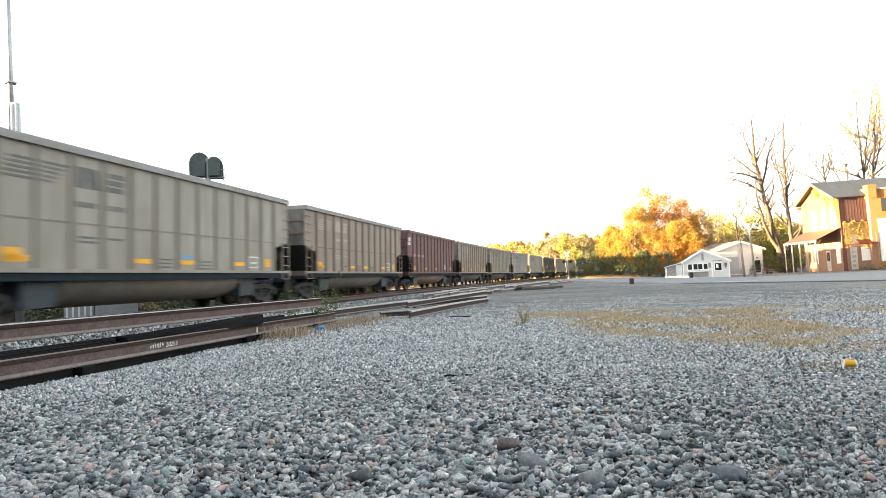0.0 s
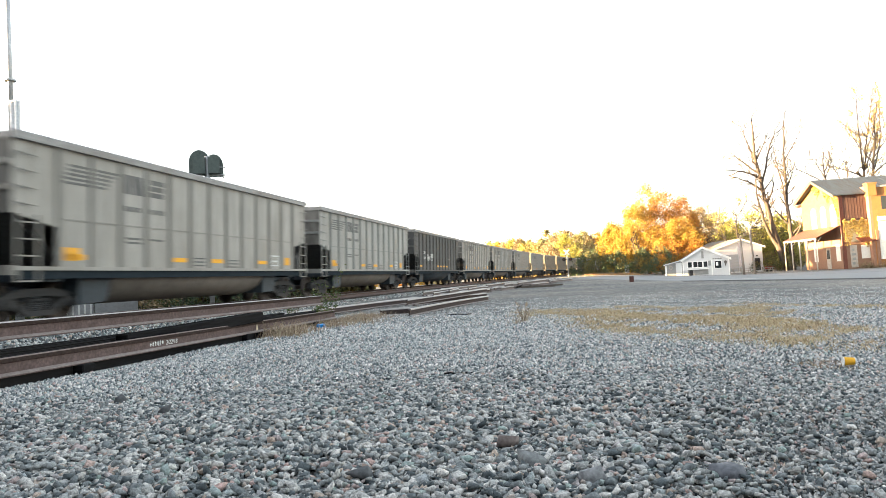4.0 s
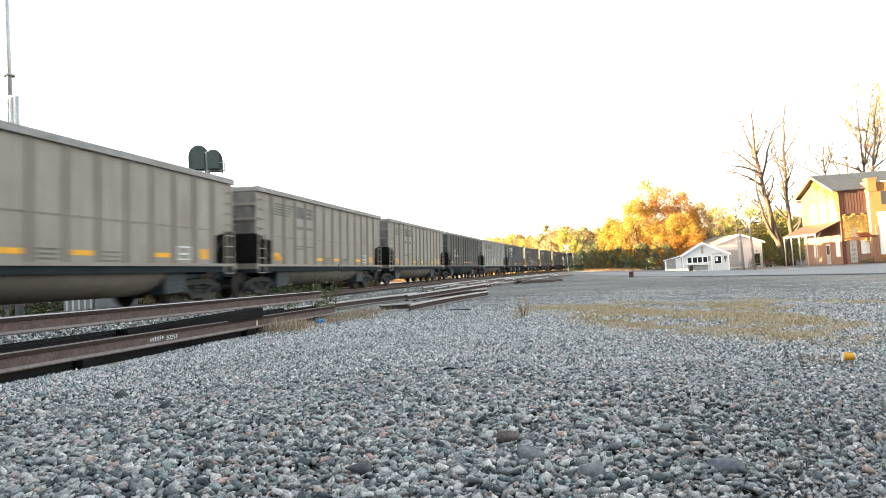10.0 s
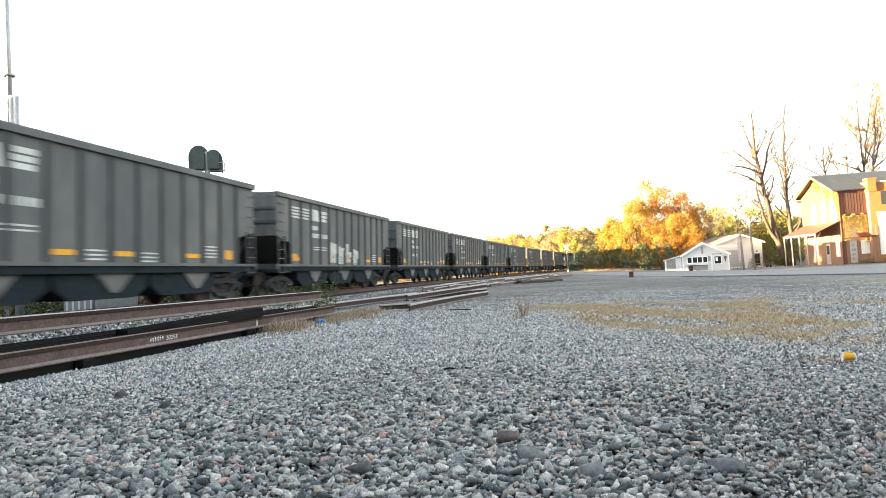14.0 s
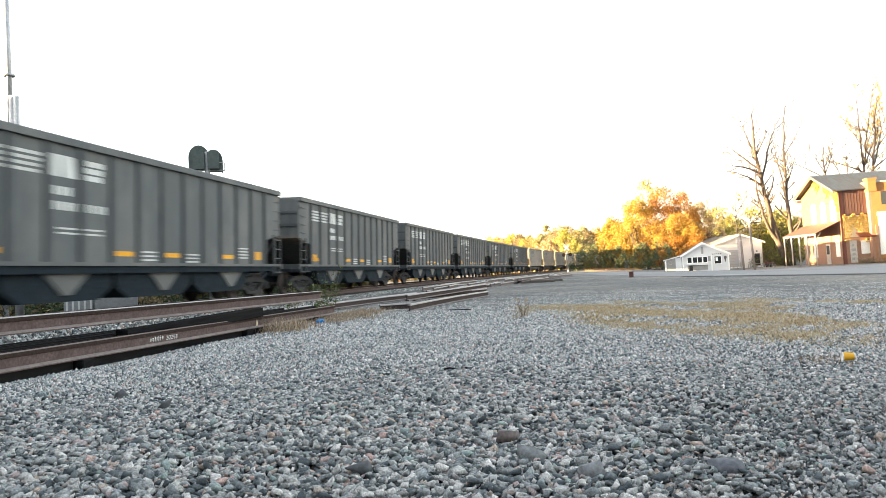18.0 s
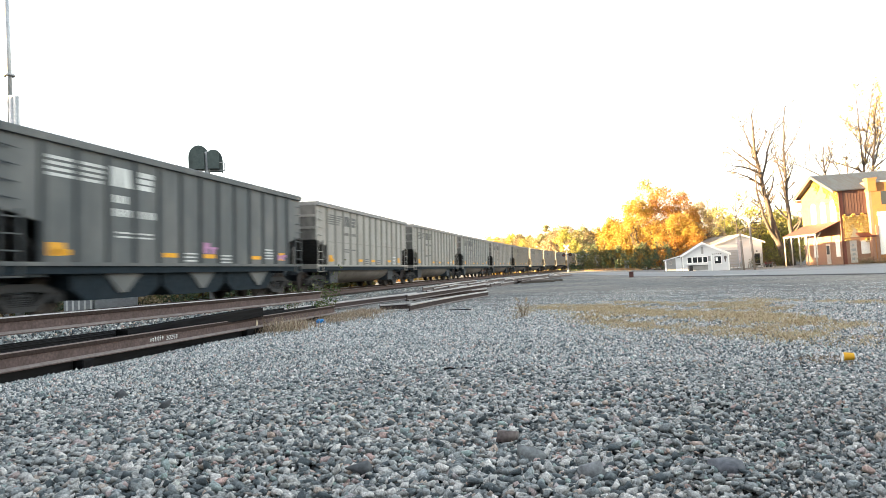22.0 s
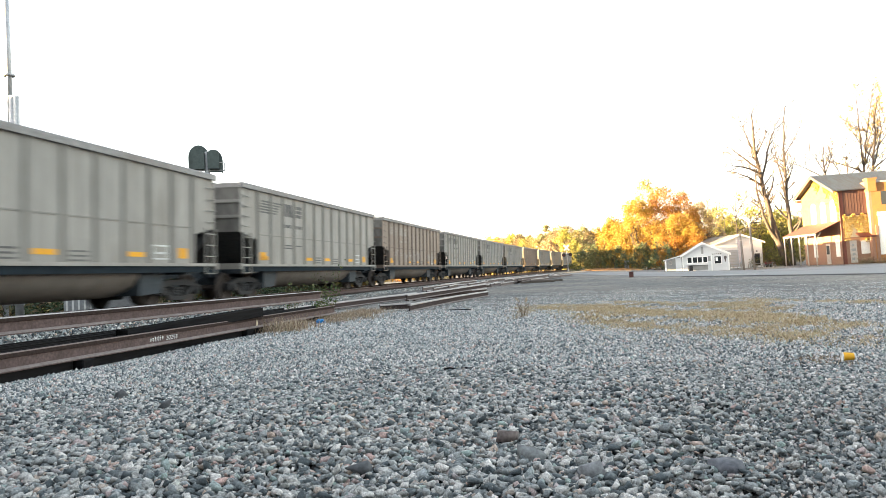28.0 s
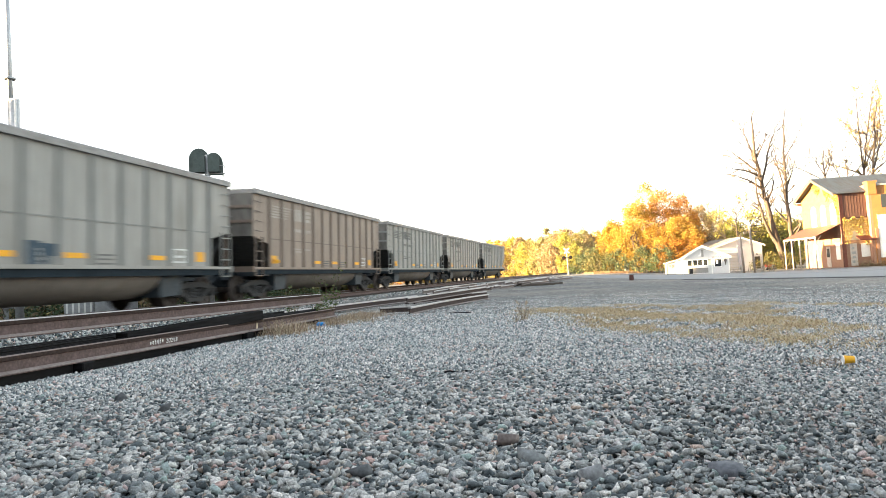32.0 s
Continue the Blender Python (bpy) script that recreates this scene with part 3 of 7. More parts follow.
add_mark(CARS[0], "chalk_mark", 0.2, 0.7, 1.5, 1.62, MARK_BLUE)

# ---------- ground ----------
def ground_material():
    m, nt, b = shader("stony_ground", 0.95)
    geo = nt.nodes.new("ShaderNodeNewGeometry")
    vor = node(nt, "ShaderNodeTexVoronoi", Scale=17.0)
    nt.links.new(geo.outputs["Position"], vor.inputs["Vector"])
    sep = nt.nodes.new("ShaderNodeSeparateColor")
    nt.links.new(vor.outputs["Color"], sep.inputs[0])
    stone = ramp(nt, sep.outputs[0], [(0.0, (0.17, 0.172, 0.173)), (0.3, (0.30, 0.3, 0.296)), (0.55, (0.415, 0.413, 0.405)), (0.8, (0.51, 0.507, 0.495)), (1.0, (0.68, 0.67, 0.645))])
    edge = ramp(nt, vor.outputs["Distance"], [(0.0, (1.1, 1.1, 1.1)), (0.6, (0.4, 0.4, 0.4))])
    stone = mixed(nt, 1.0, stone, edge, "MULTIPLY")
    clod = node(nt, "ShaderNodeTexVoronoi", Scale=5.5)
    nt.links.new(geo.outputs["Position"], clod.inputs["Vector"])
    sep2 = nt.nodes.new("ShaderNodeSeparateColor")
    nt.links.new(clod.outputs["Color"], sep2.inputs[0])
    stone = mixed(nt, 0.7, stone, ramp(nt, sep2.outputs[1], [(0.0, (0.62, 0.63, 0.64)), (0.6, (0.95, 0.95, 0.95)), (1.0, (1.3, 1.3, 1.28))]), "MULTIPLY")
    wide = node(nt, "ShaderNodeTexNoise", Scale=0.12, Detail=5.0)
    nt.links.new(geo.outputs["Position"], wide.inputs["Vector"])
    earth = ramp(nt, wide.outputs[0], [(0.3, (0.27, 0.24, 0.205)), (0.7, (0.42, 0.385, 0.335))])
    f = ramp(nt, wide.outputs[0], [(0.42, (0, 0, 0)), (0.6, (0.65, 0.65, 0.65))])
    col = mixed(nt, f, stone, earth)
    mid = node(nt, "ShaderNodeTexNoise", Scale=1.3, Detail=6.0, Roughness=0.7)
    nt.links.new(geo.outputs["Position"], mid.inputs["Vector"])
    col = mixed(nt, 0.8, col, ramp(nt, mid.outputs[0], [(0.34, (0.5, 0.48, 0.45)), (0.48, (0.92, 0.92, 0.91)), (0.66, (1.2, 1.19, 1.17))]), "MULTIPLY")
    patch = node(nt, "ShaderNodeTexNoise", Scale=0.45, Detail=8.0, Roughness=0.75)
    nt.links.new(geo.outputs["Position"], patch.inputs["Vector"])
    col = mixed(nt, ramp(nt, patch.outputs[0], [(0.56, (0, 0, 0)), (0.7, (0.6, 0.6, 0.6))]), col, (0.34, 0.25, 0.19))
    grit = node(nt, "ShaderNodeTexNoise", Scale=5.0, Detail=6.0, Roughness=0.8)
    nt.links.new(geo.outputs["Position"], grit.inputs["Vector"])
    col = mixed(nt, 0.9, col, ramp(nt, grit.outputs[0], [(0.38, (0.4, 0.4, 0.4)), (0.5, (0.95, 0.95, 0.95)), (0.62, (1.35, 1.35, 1.33))]), "MULTIPLY")
    col = mixed(nt, 1.0, col, (0.7, 0.7, 0.7), "MULTIPLY")
    nt.links.new(col, b.inputs["Base Color"])
    bumped(nt, b, vor.outputs["Distance"], 0.8, 0.05)
    return m


GROUND = ground_material()
xs = np.concatenate([-np.geomspace(1600, 30, 26), np.linspace(-28, 60, 89), np.geomspace(62, 1600, 26)])
ys = np.concatenate([-np.geomspace(1600, 12, 24), np.linspace(-10, 170, 181), np.geomspace(174, 1900, 24)])
gx, gy = np.meshgrid(xs, ys)
verts = np.stack([gx, gy, ground_z(gx, gy)], -1).reshape(-1, 3)
w = len(xs)
idx = np.arange(len(ys) - 1)[:, None] * w + np.arange(w - 1)[None, :]
idx = idx.reshape(-1)
faces = np.stack([idx, idx + 1, idx + 1 + w, idx + w], -1)
ground = tagged(new("ground", big_mesh("ground", verts, faces, GROUND)), "grey stony lot of crushed rock and fine gravel", "ground", kind="structure")


def sweep(name, poly, s0, s1, step, material, parent=None, label=""):
    """A section of (x, z) pairs swept along the track."""
    n = max(2, int(abs(s1 - s0) / step) + 1)
    vs, fs = [], []
    k = len(poly)
    for i in range(n):
        m = track_pose(s0 + (s1 - s0) * i / (n - 1))
        vs += [m @ Vector((x, 0, z)) for x, z in poly]
    for i in range(n - 1):
        for j in range(k):
            a, c = i * k + j, i * k + (j + 1) % k
            fs.append((a, c, c + k, a + k))
    me = big_mesh(name, np.array(vs), np.array(fs), material)
    ob = new(name, me)
    ob.parent = parent
    return tagged(ob, label)


RAIL_POLY = [(-0.076, -0.186), (0.076, -0.186), (0.076, -0.172), (0.012, -0.15), (0.009, -0.05), (0.037, -0.035), (0.037, -0.004), (0.03, 0.0),
             (-0.03, 0.0), (-0.037, -0.004), (-0.037, -0.035), (-0.009, -0.05), (-0.012, -0.15), (-0.076, -0.172)]
track = tagged(new("railway_track"), "curved railway track on timber ties in ballast", "railway track", kind="structure")
for x in (-0.7545, 0.7545):
    poly = [(x + a, b) for a, b in RAIL_POLY]
    rail = sweep("rail", poly, -640, 780, 6.0, RUST, track)
    sweep("rail_head", [(x - 0.031, -0.003), (x + 0.031, -0.003), (x + 0.026, 0.004), (x - 0.026, 0.004)], -640, 780, 6.0, RAIL_TOP, rail, "shiny worn rail head")
sweep("ballast_bed", [(-3.9, -0.62), (-1.9, -0.215), (1.9, -0.215), (3.6, -0.5), (3.6, -0.7), (-3.9, -0.7)], -640, 780, 6.0, GROUND, track, "grey crushed-stone ballast bed")
bm = bmesh.new()
box(bm, -1.3, 1.3, -0.11, 0.11, -0.37, -0.19)
tie = mesh_of("tie", bm, TIE, 0.01)
for i in range(290):
    part("tie", tie, None, track, "", track_pose(-6 + 0.52 * i) @ pose(0, 0, 0, 0, 0, random.uniform(-1, 1)))


# an unseen plain wall, added behind the camera to block low sky light
bm = bmesh.new()
box(bm, -24, 34, -9.4, -9.0, -0.3, 7.5)
thing("wall_south", "unseen plain grey wall added to block low sky light", "wall", kind="structure", bm=bm,
      material=surface("weathered_plaster", (0.2, 0.195, 0.185), 0.9, 0, 6, spread=0.2, dirt=(0.13, 0.125, 0.12), dirt_scale=0.5))


# ---------- crushed stone in the foreground ----------
def stone_material(name, pale, gain):
    """Crushed rock; pale is the share of dry dust on it."""
    m, nt, b = shader(name, 0.85)
    geo = nt.nodes.new("ShaderNodeNewGeometry")
    tone = ramp(nt, geo.outputs["Random Per Island"], [
        (0.0, (0.03, 0.042, 0.049)), (0.14, (0.07, 0.09, 0.1)), (0.36, (0.2, 0.224, 0.23)), (0.58, (0.3, 0.318, 0.316)),
        (0.76, (0.4, 0.408, 0.4)), (0.84, (0.5, 0.505, 0.495)), (0.86, (0.18, 0.25, 0.235)), (0.90, (0.25, 0.29, 0.31)), (0.94, (0.33, 0.24, 0.225)), (0.975, (0.36, 0.31, 0.26)), (1.0, (0.2, 0.19, 0.18))])
    fine = noise_tex(nt, 75, (1, 1, 1), 5.0, 0.75)
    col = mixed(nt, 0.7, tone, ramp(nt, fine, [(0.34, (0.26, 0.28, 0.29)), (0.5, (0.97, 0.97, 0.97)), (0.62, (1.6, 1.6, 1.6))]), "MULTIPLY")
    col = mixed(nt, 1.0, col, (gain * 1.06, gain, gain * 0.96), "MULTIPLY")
    dust = noise_tex(nt, 9, (1, 1, 1), 3.0)
    col = mixed(nt, ramp(nt, dust, [(0.35, (pale * 0.6,) * 3), (0.7, (pale,) * 3)]), col, (0.46, 0.458, 0.445))
    nt.links.new(col, b.inputs["Base Color"])
    bumped(nt, b, fine, 0.8, 0.006)
    return m


STONE = stone_material("crushed_stone", 0.02, 1.17)
# same rock with a higher gain, for the stones further out
PALE_STONE = stone_material("paler_crushed_stone", 0.03, 1.48)
# near-black stone colour that paints the shade in the gaps of the gravel
GAP_SHADE = stone_material("gap_shade_chips", 0.0, 0.15)
rng = np.random.default_rng(7)


def stone_shapes(count, chips, flat, seed):
    """Crushed stones: hulls of skewed blocks with chipped corners, about 1 long."""
    out = []
    for i in range(count):
        r = random.Random(seed + i)
        bm = bmesh.new()
        wide, thick = r.uniform(0.55, 0.95), r.uniform(0.75, 1.3) * flat
        shear = r.uniform(-0.25, 0.25), r.uniform(-0.2, 0.2)
        corners = [(x, y, z) for x in (-1, 1) for y in (-1, 1) for z in (-1, 1)]
        chipped = set(r.sample(range(8), chips))
        for k, (x, y, z) in enumerate(corners):
            g = r.uniform(0.25, 0.6) if k in chipped else r.uniform(0.82, 1.15)
            q = r.uniform(0.25, 0.6) if k in chipped else r.uniform(0.7, 1.15)
            h = r.uniform(0.65, 1.15)
            bm.verts.new(((x * g + shear[0] * z) * 0.5, (y * q + shear[1] * z) * 0.5 * wide, z * h * 0.5 * thick))
        bm.verts.new((r.uniform(-0.5, 0.5), r.uniform(-0.3, 0.3), 0.5 * thick * r.uniform(1.05, 1.5)))
        bmesh.ops.convex_hull(bm, input=list(bm.verts))
        bmesh.ops.delete(bm, geom=[v for v in bm.verts if not v.link_faces], context="VERTS")
        bmesh.ops.triangulate(bm, faces=list(bm.faces))
        bm.verts.index_update()
        out.append((np.array([v.co[:] for v in bm.verts]), np.array([[v.index for v in f.verts] for f in bm.faces])))
        bm.free()
    return out


def half_buried(count, rim, seed):
    """The visible upper part of small bedded stones: an uneven rim under a skewed ridge."""
    out = []
    for i in range(count):
        r = random.Random(seed + i)
        wide, top = r.uniform(0.5, 0.85), r.uniform(0.2, 0.42)
        turn = r.uniform(0, 6.28)
        ring = [turn + 6.283 * (k + r.uniform(-0.25, 0.25)) / rim for k in range(rim)]
        v = [(0.5 * math.cos(a) * r.uniform(0.8, 1.2), 0.5 * wide * math.sin(a) * r.uniform(0.8, 1.2), -0.22) for a in ring]
        if rim == 4:
            v.append((r.uniform(-0.2, 0.2), r.uniform(-0.15, 0.15), top))
            f = [(k, (k + 1) % 4, 4) for k in range(4)]
        else:
            v += [(r.uniform(-0.34, -0.12), r.uniform(-0.12, 0.12), top * r.uniform(0.7, 1.0)), (r.uniform(0.12, 0.34), r.uniform(-0.12, 0.12), top)]
            near = [5 if math.cos(a) < 0 else 6 for a in ring]
            f = []
            for k in range(5):
                n = (k + 1) % 5
                f.append((k, n, near[k]))
                if near[k] != near[n]:
                    f.append((n, near[n], near[k]))
        out.append((np.array(v), np.array(f)))
    return out


SHAPES = stone_shapes(26, 3, 0.46, 100)
SMALL_SHAPES = half_buried(24, 5, 300)
CHIPS = half_buried(14, 4, 500)


def turn_matrices(n, tilt):
    yaw, pitch, roll = rng.uniform(0, 2 * np.pi, n), rng.normal(0, tilt, n), rng.normal(0, tilt, n)
    cy, sy, cp, sp, cr, sr = np.cos(yaw), np.sin(yaw), np.cos(pitch), np.sin(pitch), np.cos(roll), np.sin(roll)
    one, zero = np.ones(n), np.zeros(n)
    rz = np.stack([cy, -sy, zero, sy, cy, zero, zero, zero, one], -1).reshape(n, 3, 3)
    rx = np.stack([one, zero, zero, zero, cp, -sp, zero, sp, cp], -1).reshape(n, 3, 3)
    ry = np.stack([cr, zero, sr, zero, one, zero, -sr, zero, cr], -1).reshape(n, 3, 3)
    return rz @ rx @ ry


def scatter_stones(name, pts, size, material, label, tilt=0.5, shapes=SHAPES):
    vs, fs, base = [], [], 0
    which = rng.integers(0, len(shapes), len(pts))
    for i, (v, f) in enumerate(shapes):
        sel = which == i
        n = int(sel.sum())
        if not n:
            continue
        m = turn_matrices(n, tilt)
        q = np.einsum("nij,kj->nki", m, v) * size[sel][:, None, None] + pts[sel][:, None, :]
        vs.append(q.reshape(-1, 3))
        fs.append((f[None] + (np.arange(n) * len(v))[:, None, None]).reshape(-1, 3) + base)
        base += n * len(v)
    ob = new(name, big_mesh(name, np.concatenate(vs), np.concatenate(fs), material))
    return tagged(ob, label, "gravel", kind="stuff")


def swell(x, y):
    return 0.022 * np.sin(1.7 * x + 0.6 * y) * np.sin(1.1 * y - 0.4 * x) + 0.012 * np.sin(4.1 * x) * np.sin(3.7 * y + 1)


def wedge_even(count, d0, d1, left=-44, right=25):
    """Places in the camera's wedge of the lot, thinning out with the distance."""
    d = d0 * (d1 / d0) ** rng.random(count)
    a = np.radians(rng.uniform(left, right, count))
    return d * np.sin(a), d * np.cos(a)


def sward(x, y):
    """How thick the dry grass stands: dense to one side, thin tufts to the other, with bare gaps."""
    q = np.sin(1.3 * x + 0.9 * y + 1) * 0.8 + np.sin(2.6 * x - 0.5 * y) * 0.6 + np.sin(3.1 * x + 1.7 * y) * 0.8 + np.sin(7.3 * x - 5.9 * y) * 0.7 + np.sin(11 * x + 4 * y) * 0.5
    return 0.35 + 0.34 * q - 0.75 * smooth(2.6, 3.8, x - 0.12 * (y - 8)) + 0.35 * np.exp(-((y - 9.3 + 0.5 * x) ** 2))


def in_grass(x, y):
    """The patch of dry grass on the lot, with a ragged rim."""
    wob = 0.35 * np.sin(2.3 * x + 1.1 * y) + 0.25 * np.sin(5.1 * x - 3.3 * y) + 0.15 * np.sin(9 * x + 7 * y)
    near = np.interp(x, [-1.0, -0.06, 0.35, 1.3, 2.33, 3.2, 7.5], [15.5, 13.6, 10.4, 8.8, 7.5, 7.3, 7.0])
    far = 16.6 - 0.45 * x
    return (x > -0.9 + wob * 0.5) & (y > near + 0.7 * wob) & (y < far + 1.5 * wob) & (x < 7.5)


def bedded(x0, x1, y0, y1, step, share):
    """Places on a shaken grid, so that stones lie side by side with gaps between them."""
    gx, gy = np.meshgrid(np.arange(x0, x1, step), np.arange(y0, y1, step * 0.87))
    gx = gx + (np.arange(len(gx)) % 2)[:, None] * step / 2
    x, y = [g.ravel() + rng.uniform(-0.42, 0.42, g.size) * step for g in (gx, gy)]
    a = np.degrees(np.arctan2(x, y))
    sel = (a > -44) & (a < 25) & (rng.random(len(x)) < share)
    return x[sel], y[sel]


for layer, near, far, mean, lift, shapes, words in (
        (bedded(-6.0, 3.2, 1.8, 6.4, 0.028, 0.95), 0.0, 6.2, 0.029, 0.03, SHAPES, "blue-grey angular crushed stone spread over the lot"),
        (bedded(-3.4, 2.4, 1.8, 4.6, 0.048, 0.45), 0.0, 4.3, 0.038, 0.041, SHAPES, "loose blue-grey angular crushed stone on the lot's surface"),
        (bedded(-6.0, 3.2, 1.8, 6.4, 0.034, 1.0), 0.0, 6.0, 0.032, 0.006, CHIPS, "near-black chips painted as shade between the larger stones"),
        (bedded(-0.6, 3.2, 1.8, 6.4, 0.02, 1.0), 0.0, 6.2, 0.021, 0.026, SMALL_SHAPES, "fine grey crushed stone spread over the lot"),
        (bedded(-9.0, 5.0, 4.6, 9.8, 0.045, 1.0), 5.0, 9.6, 0.04, 0.004, CHIPS, "near-black chips painted as shade between the smaller stones"),
        (bedded(-9.0, 5.0, 4.6, 9.8, 0.027, 0.86), 5.2, 9.6, 0.027, 0.026, SMALL_SHAPES, "small blue-grey crushed stone spread over the lot"),
        (wedge_even(125000, 9.0, 26.0), 9.0, 26.0, 0.04, 0.024, CHIPS, "grey crushed stone thinning out over the lot")):
    x, y = layer
    count = len(x)
    d = np.hypot(x, y)
    edge = rng.normal(0, 0.35, count)
    fine = smooth(0.1, 1.0, x - 0.1 * (y - 2.5)) * (1 - 0.6 * smooth(3.5, 7.0, y))
    size = np.minimum(mean * 1.55, mean * np.exp(rng.normal(0, 0.33, count))) * (1 - (0.25 * fine if mean > 0.025 else 0))
    keep = (~in_grass(x, y) | (rng.random(count) < 0.75 - 0.7 * sward(x, y))) & (x > -9.0) & (rng.random(count) < 1.25 - smooth(11, 26, d))
    if mean == 0.029:
        keep &= rng.random(count) > 0.75 * fine
    elif mean == 0.021:
        keep &= rng.random(count) < fine
    keep &= (d > near + (edge if near else 0)) & (d < far + edge)
    x, y, size, d = x[keep], y[keep], size[keep], d[keep]
    size = size * (1 - 0.3 * smooth(11, 20, d))
    z = ground_z(x, y) + swell(x, y) + lift + size * 0.12 + rng.uniform(-0.008, 0.008, len(x))
    under = (x < -5.42 + 0.03 * (y - 8)) & (x > -7.9) & (y < 15)
    z = z - np.where(under, 0.06, 0)
    scatter_stones("crushed_stone", np.stack([x, y, z], -1), size, GAP_SHADE if lift < 0.01 else STONE if near < 2 else PALE_STONE, words, 0.4 if near < 2 else 0.22, shapes)
# the shoulder of the track's bed
n = 19000
s = 8 + 80 * rng.random(n) ** 1.5
u = rng.uniform(1.75, 3.7, n)
size = 0.062 * np.exp(rng.normal(0, 0.25, n))
px, py = -TRACK_D + TRACK_K * s * s / 2 + u, s
pz = RAIL_Z - 0.19 - np.maximum(0, u - 1.9) * 0.17 - 0.03 * u + rng.uniform(-0.01, 0.03, n)
scatter_stones("ballast", np.stack([px, py, pz], -1), size, PALE_STONE, "grey ballast stones along the track", shapes=SMALL_SHAPES)
# single larger stones
for i, (sx, sy, sc, tone, lab) in enumerate([
        (-0.34, 3.62, 0.105, (0.17, 0.14, 0.13), "brownish lump of rock lying on the gravel"), (0.62, 3.05, 0.15, (0.12, 0.125, 0.14), "dark flat piece of rock on the gravel"),
        (-0.67, 6.5, 0.1, (0.07, 0.075, 0.085), "dark upright shard of rock on the gravel"), (-0.2, 3.25, 0.12, (0.19, 0.2, 0.2), "grey lump of rock on the gravel"),
        (-0.95, 3.02, 0.1, (0.09, 0.095, 0.1), "dark lump of rock on the gravel"), (0.05, 2.95, 0.11, (0.22, 0.225, 0.23), "pale grey lump of rock on the gravel"),
        (-2.9, 4.6, 0.1, (0.06, 0.062, 0.065), "dark lump of rock on the gravel"), (-3.6, 5.1, 0.12, (0.06, 0.062, 0.065), "dark lump of rock on the gravel")]):
    v, f = SHAPES[i]
    me = big_mesh("rock", v * sc * np.array([1, 1, 1.1]), f, surface("rock_grey", tone, 0.85, 0, 40, spread=0.35, bump=0.5, bump_dist=0.004))
    tagged(new("rock", me), lab, "rock").matrix_basis = pose(sx, sy, 0.04, 10 * i, 0, 40 * i)


# ---------- dry grass ----------
def blade_field(name, x, y, z, h, lean, width, material, label, category="grass"):
    n = len(x)
    a = rng.uniform(0, 2 * np.pi, n)
    dx, dy = np.cos(a), np.sin(a)
    b = rng.uniform(0, 2 * np.pi, n)
    p = np.stack([x, y, z], -1)
    side = np.stack([dx * width, dy * width, np.zeros(n)], -1)
    mid = p + np.stack([np.cos(b) * lean * h * 0.35, np.sin(b) * lean * h * 0.35, h * 0.55], -1)
    tip = p + np.stack([np.cos(b) * lean * h, np.sin(b) * lean * h, h * (1 - 0.35 * lean)], -1)
    v = np.stack([p - side, p + side, mid + side * 0.8, tip, mid - side * 0.8], 1).reshape(-1, 3)
    o = (np.arange(n) * 5)[:, None]
    f = np.concatenate([o + np.array([[0, 1, 2]]), o + np.array([[0, 2, 4]]), o + np.array([[4, 2, 3]])])
    return tagged(new(name, big_mesh(name, v, f, material)), label, category, kind="stuff")


def leaf_material(name, stops, rough=0.7, glow=0.25):
    m, nt, b = shader(name, rough)
    geo = nt.nodes.new("ShaderNodeNewGeometry")
    col = ramp(nt, geo.outputs["Random Per Island"], stops)
    nt.links.new(col, b.inputs["Base Color"])
    if glow:
        thin = nt.nodes.new("ShaderNodeBsdfTranslucent")
        nt.links.new(col, thin.inputs[0])
        mx = node(nt, "ShaderNodeMixShader", Fac=glow)
        nt.links.new(b.outputs[0], mx.inputs[1])
        nt.links.new(thin.outputs[0], mx.inputs[2])
        nt.links.new(mx.outputs[0], nt.nodes["Material Output"].inputs[0])
    return m


STRAW = leaf_material("dry_straw", [(0, (0.29, 0.2, 0.12)), (0.3, (0.46, 0.35, 0.21)), (0.7, (0.58, 0.47, 0.3)), (0.9, (0.5, 0.43, 0.25)), (1, (0.29, 0.3, 0.15))], 0.8, 0.15)
THATCH = leaf_material("brown_straw", [(0, (0.22, 0.14, 0.1)), (0.5, (0.36, 0.27, 0.18)), (1, (0.48, 0.4, 0.28))], 0.8, 0.1)
MAT = surface("matted_straw", (0.36, 0.27, 0.17), 0.95, 0, 55, (1, 1, 1), 0.3, (0.25, 0.2, 0.15), 0.6, 3.0, 0.6, bump_dist=0.01)
cell = 0.05
gx, gy = np.meshgrid(np.arange(-1.6, 7.5, cell), np.arange(7.0, 18.5, cell))
cover = np.sin(3.1 * gx + 1.7 * gy) + np.sin(7.3 * gx - 5.9 * gy) * 0.7 + np.sin(17 * gx + 23 * gy) * np.sin(29 * gx - 13 * gy) + rng.normal(0, 0.6, gx.shape)
inside = in_grass(gx + rng.normal(0, 0.2, gx.shape), gy + rng.normal(0, 0.45, gx.shape)) & (sward(gx, gy) + 0.22 * cover > 0.42)
cx, cy = gx[inside], gy[inside]
corner = np.stack([np.stack([cx + a * cell, cy + b * cell], -1) for a, b in ((0, 0), (1, 0), (1, 1), (0, 1))], 1).reshape(-1, 2)
mz = ground_z(corner[:, 0], corner[:, 1]) + np.maximum(swell(corner[:, 0], corner[:, 1]), -0.012) + 0.02
tagged(new("straw_mat", big_mesh("straw_mat", np.column_stack([corner, mz]), np.arange(len(corner)).reshape(-1, 4), MAT)),
       "matted dead straw under short dry grass on gravel", "grass", kind="stuff")
n = 190000
x, y = rng.uniform(-1.6, 7.5, n), rng.uniform(7.0, 17, n)
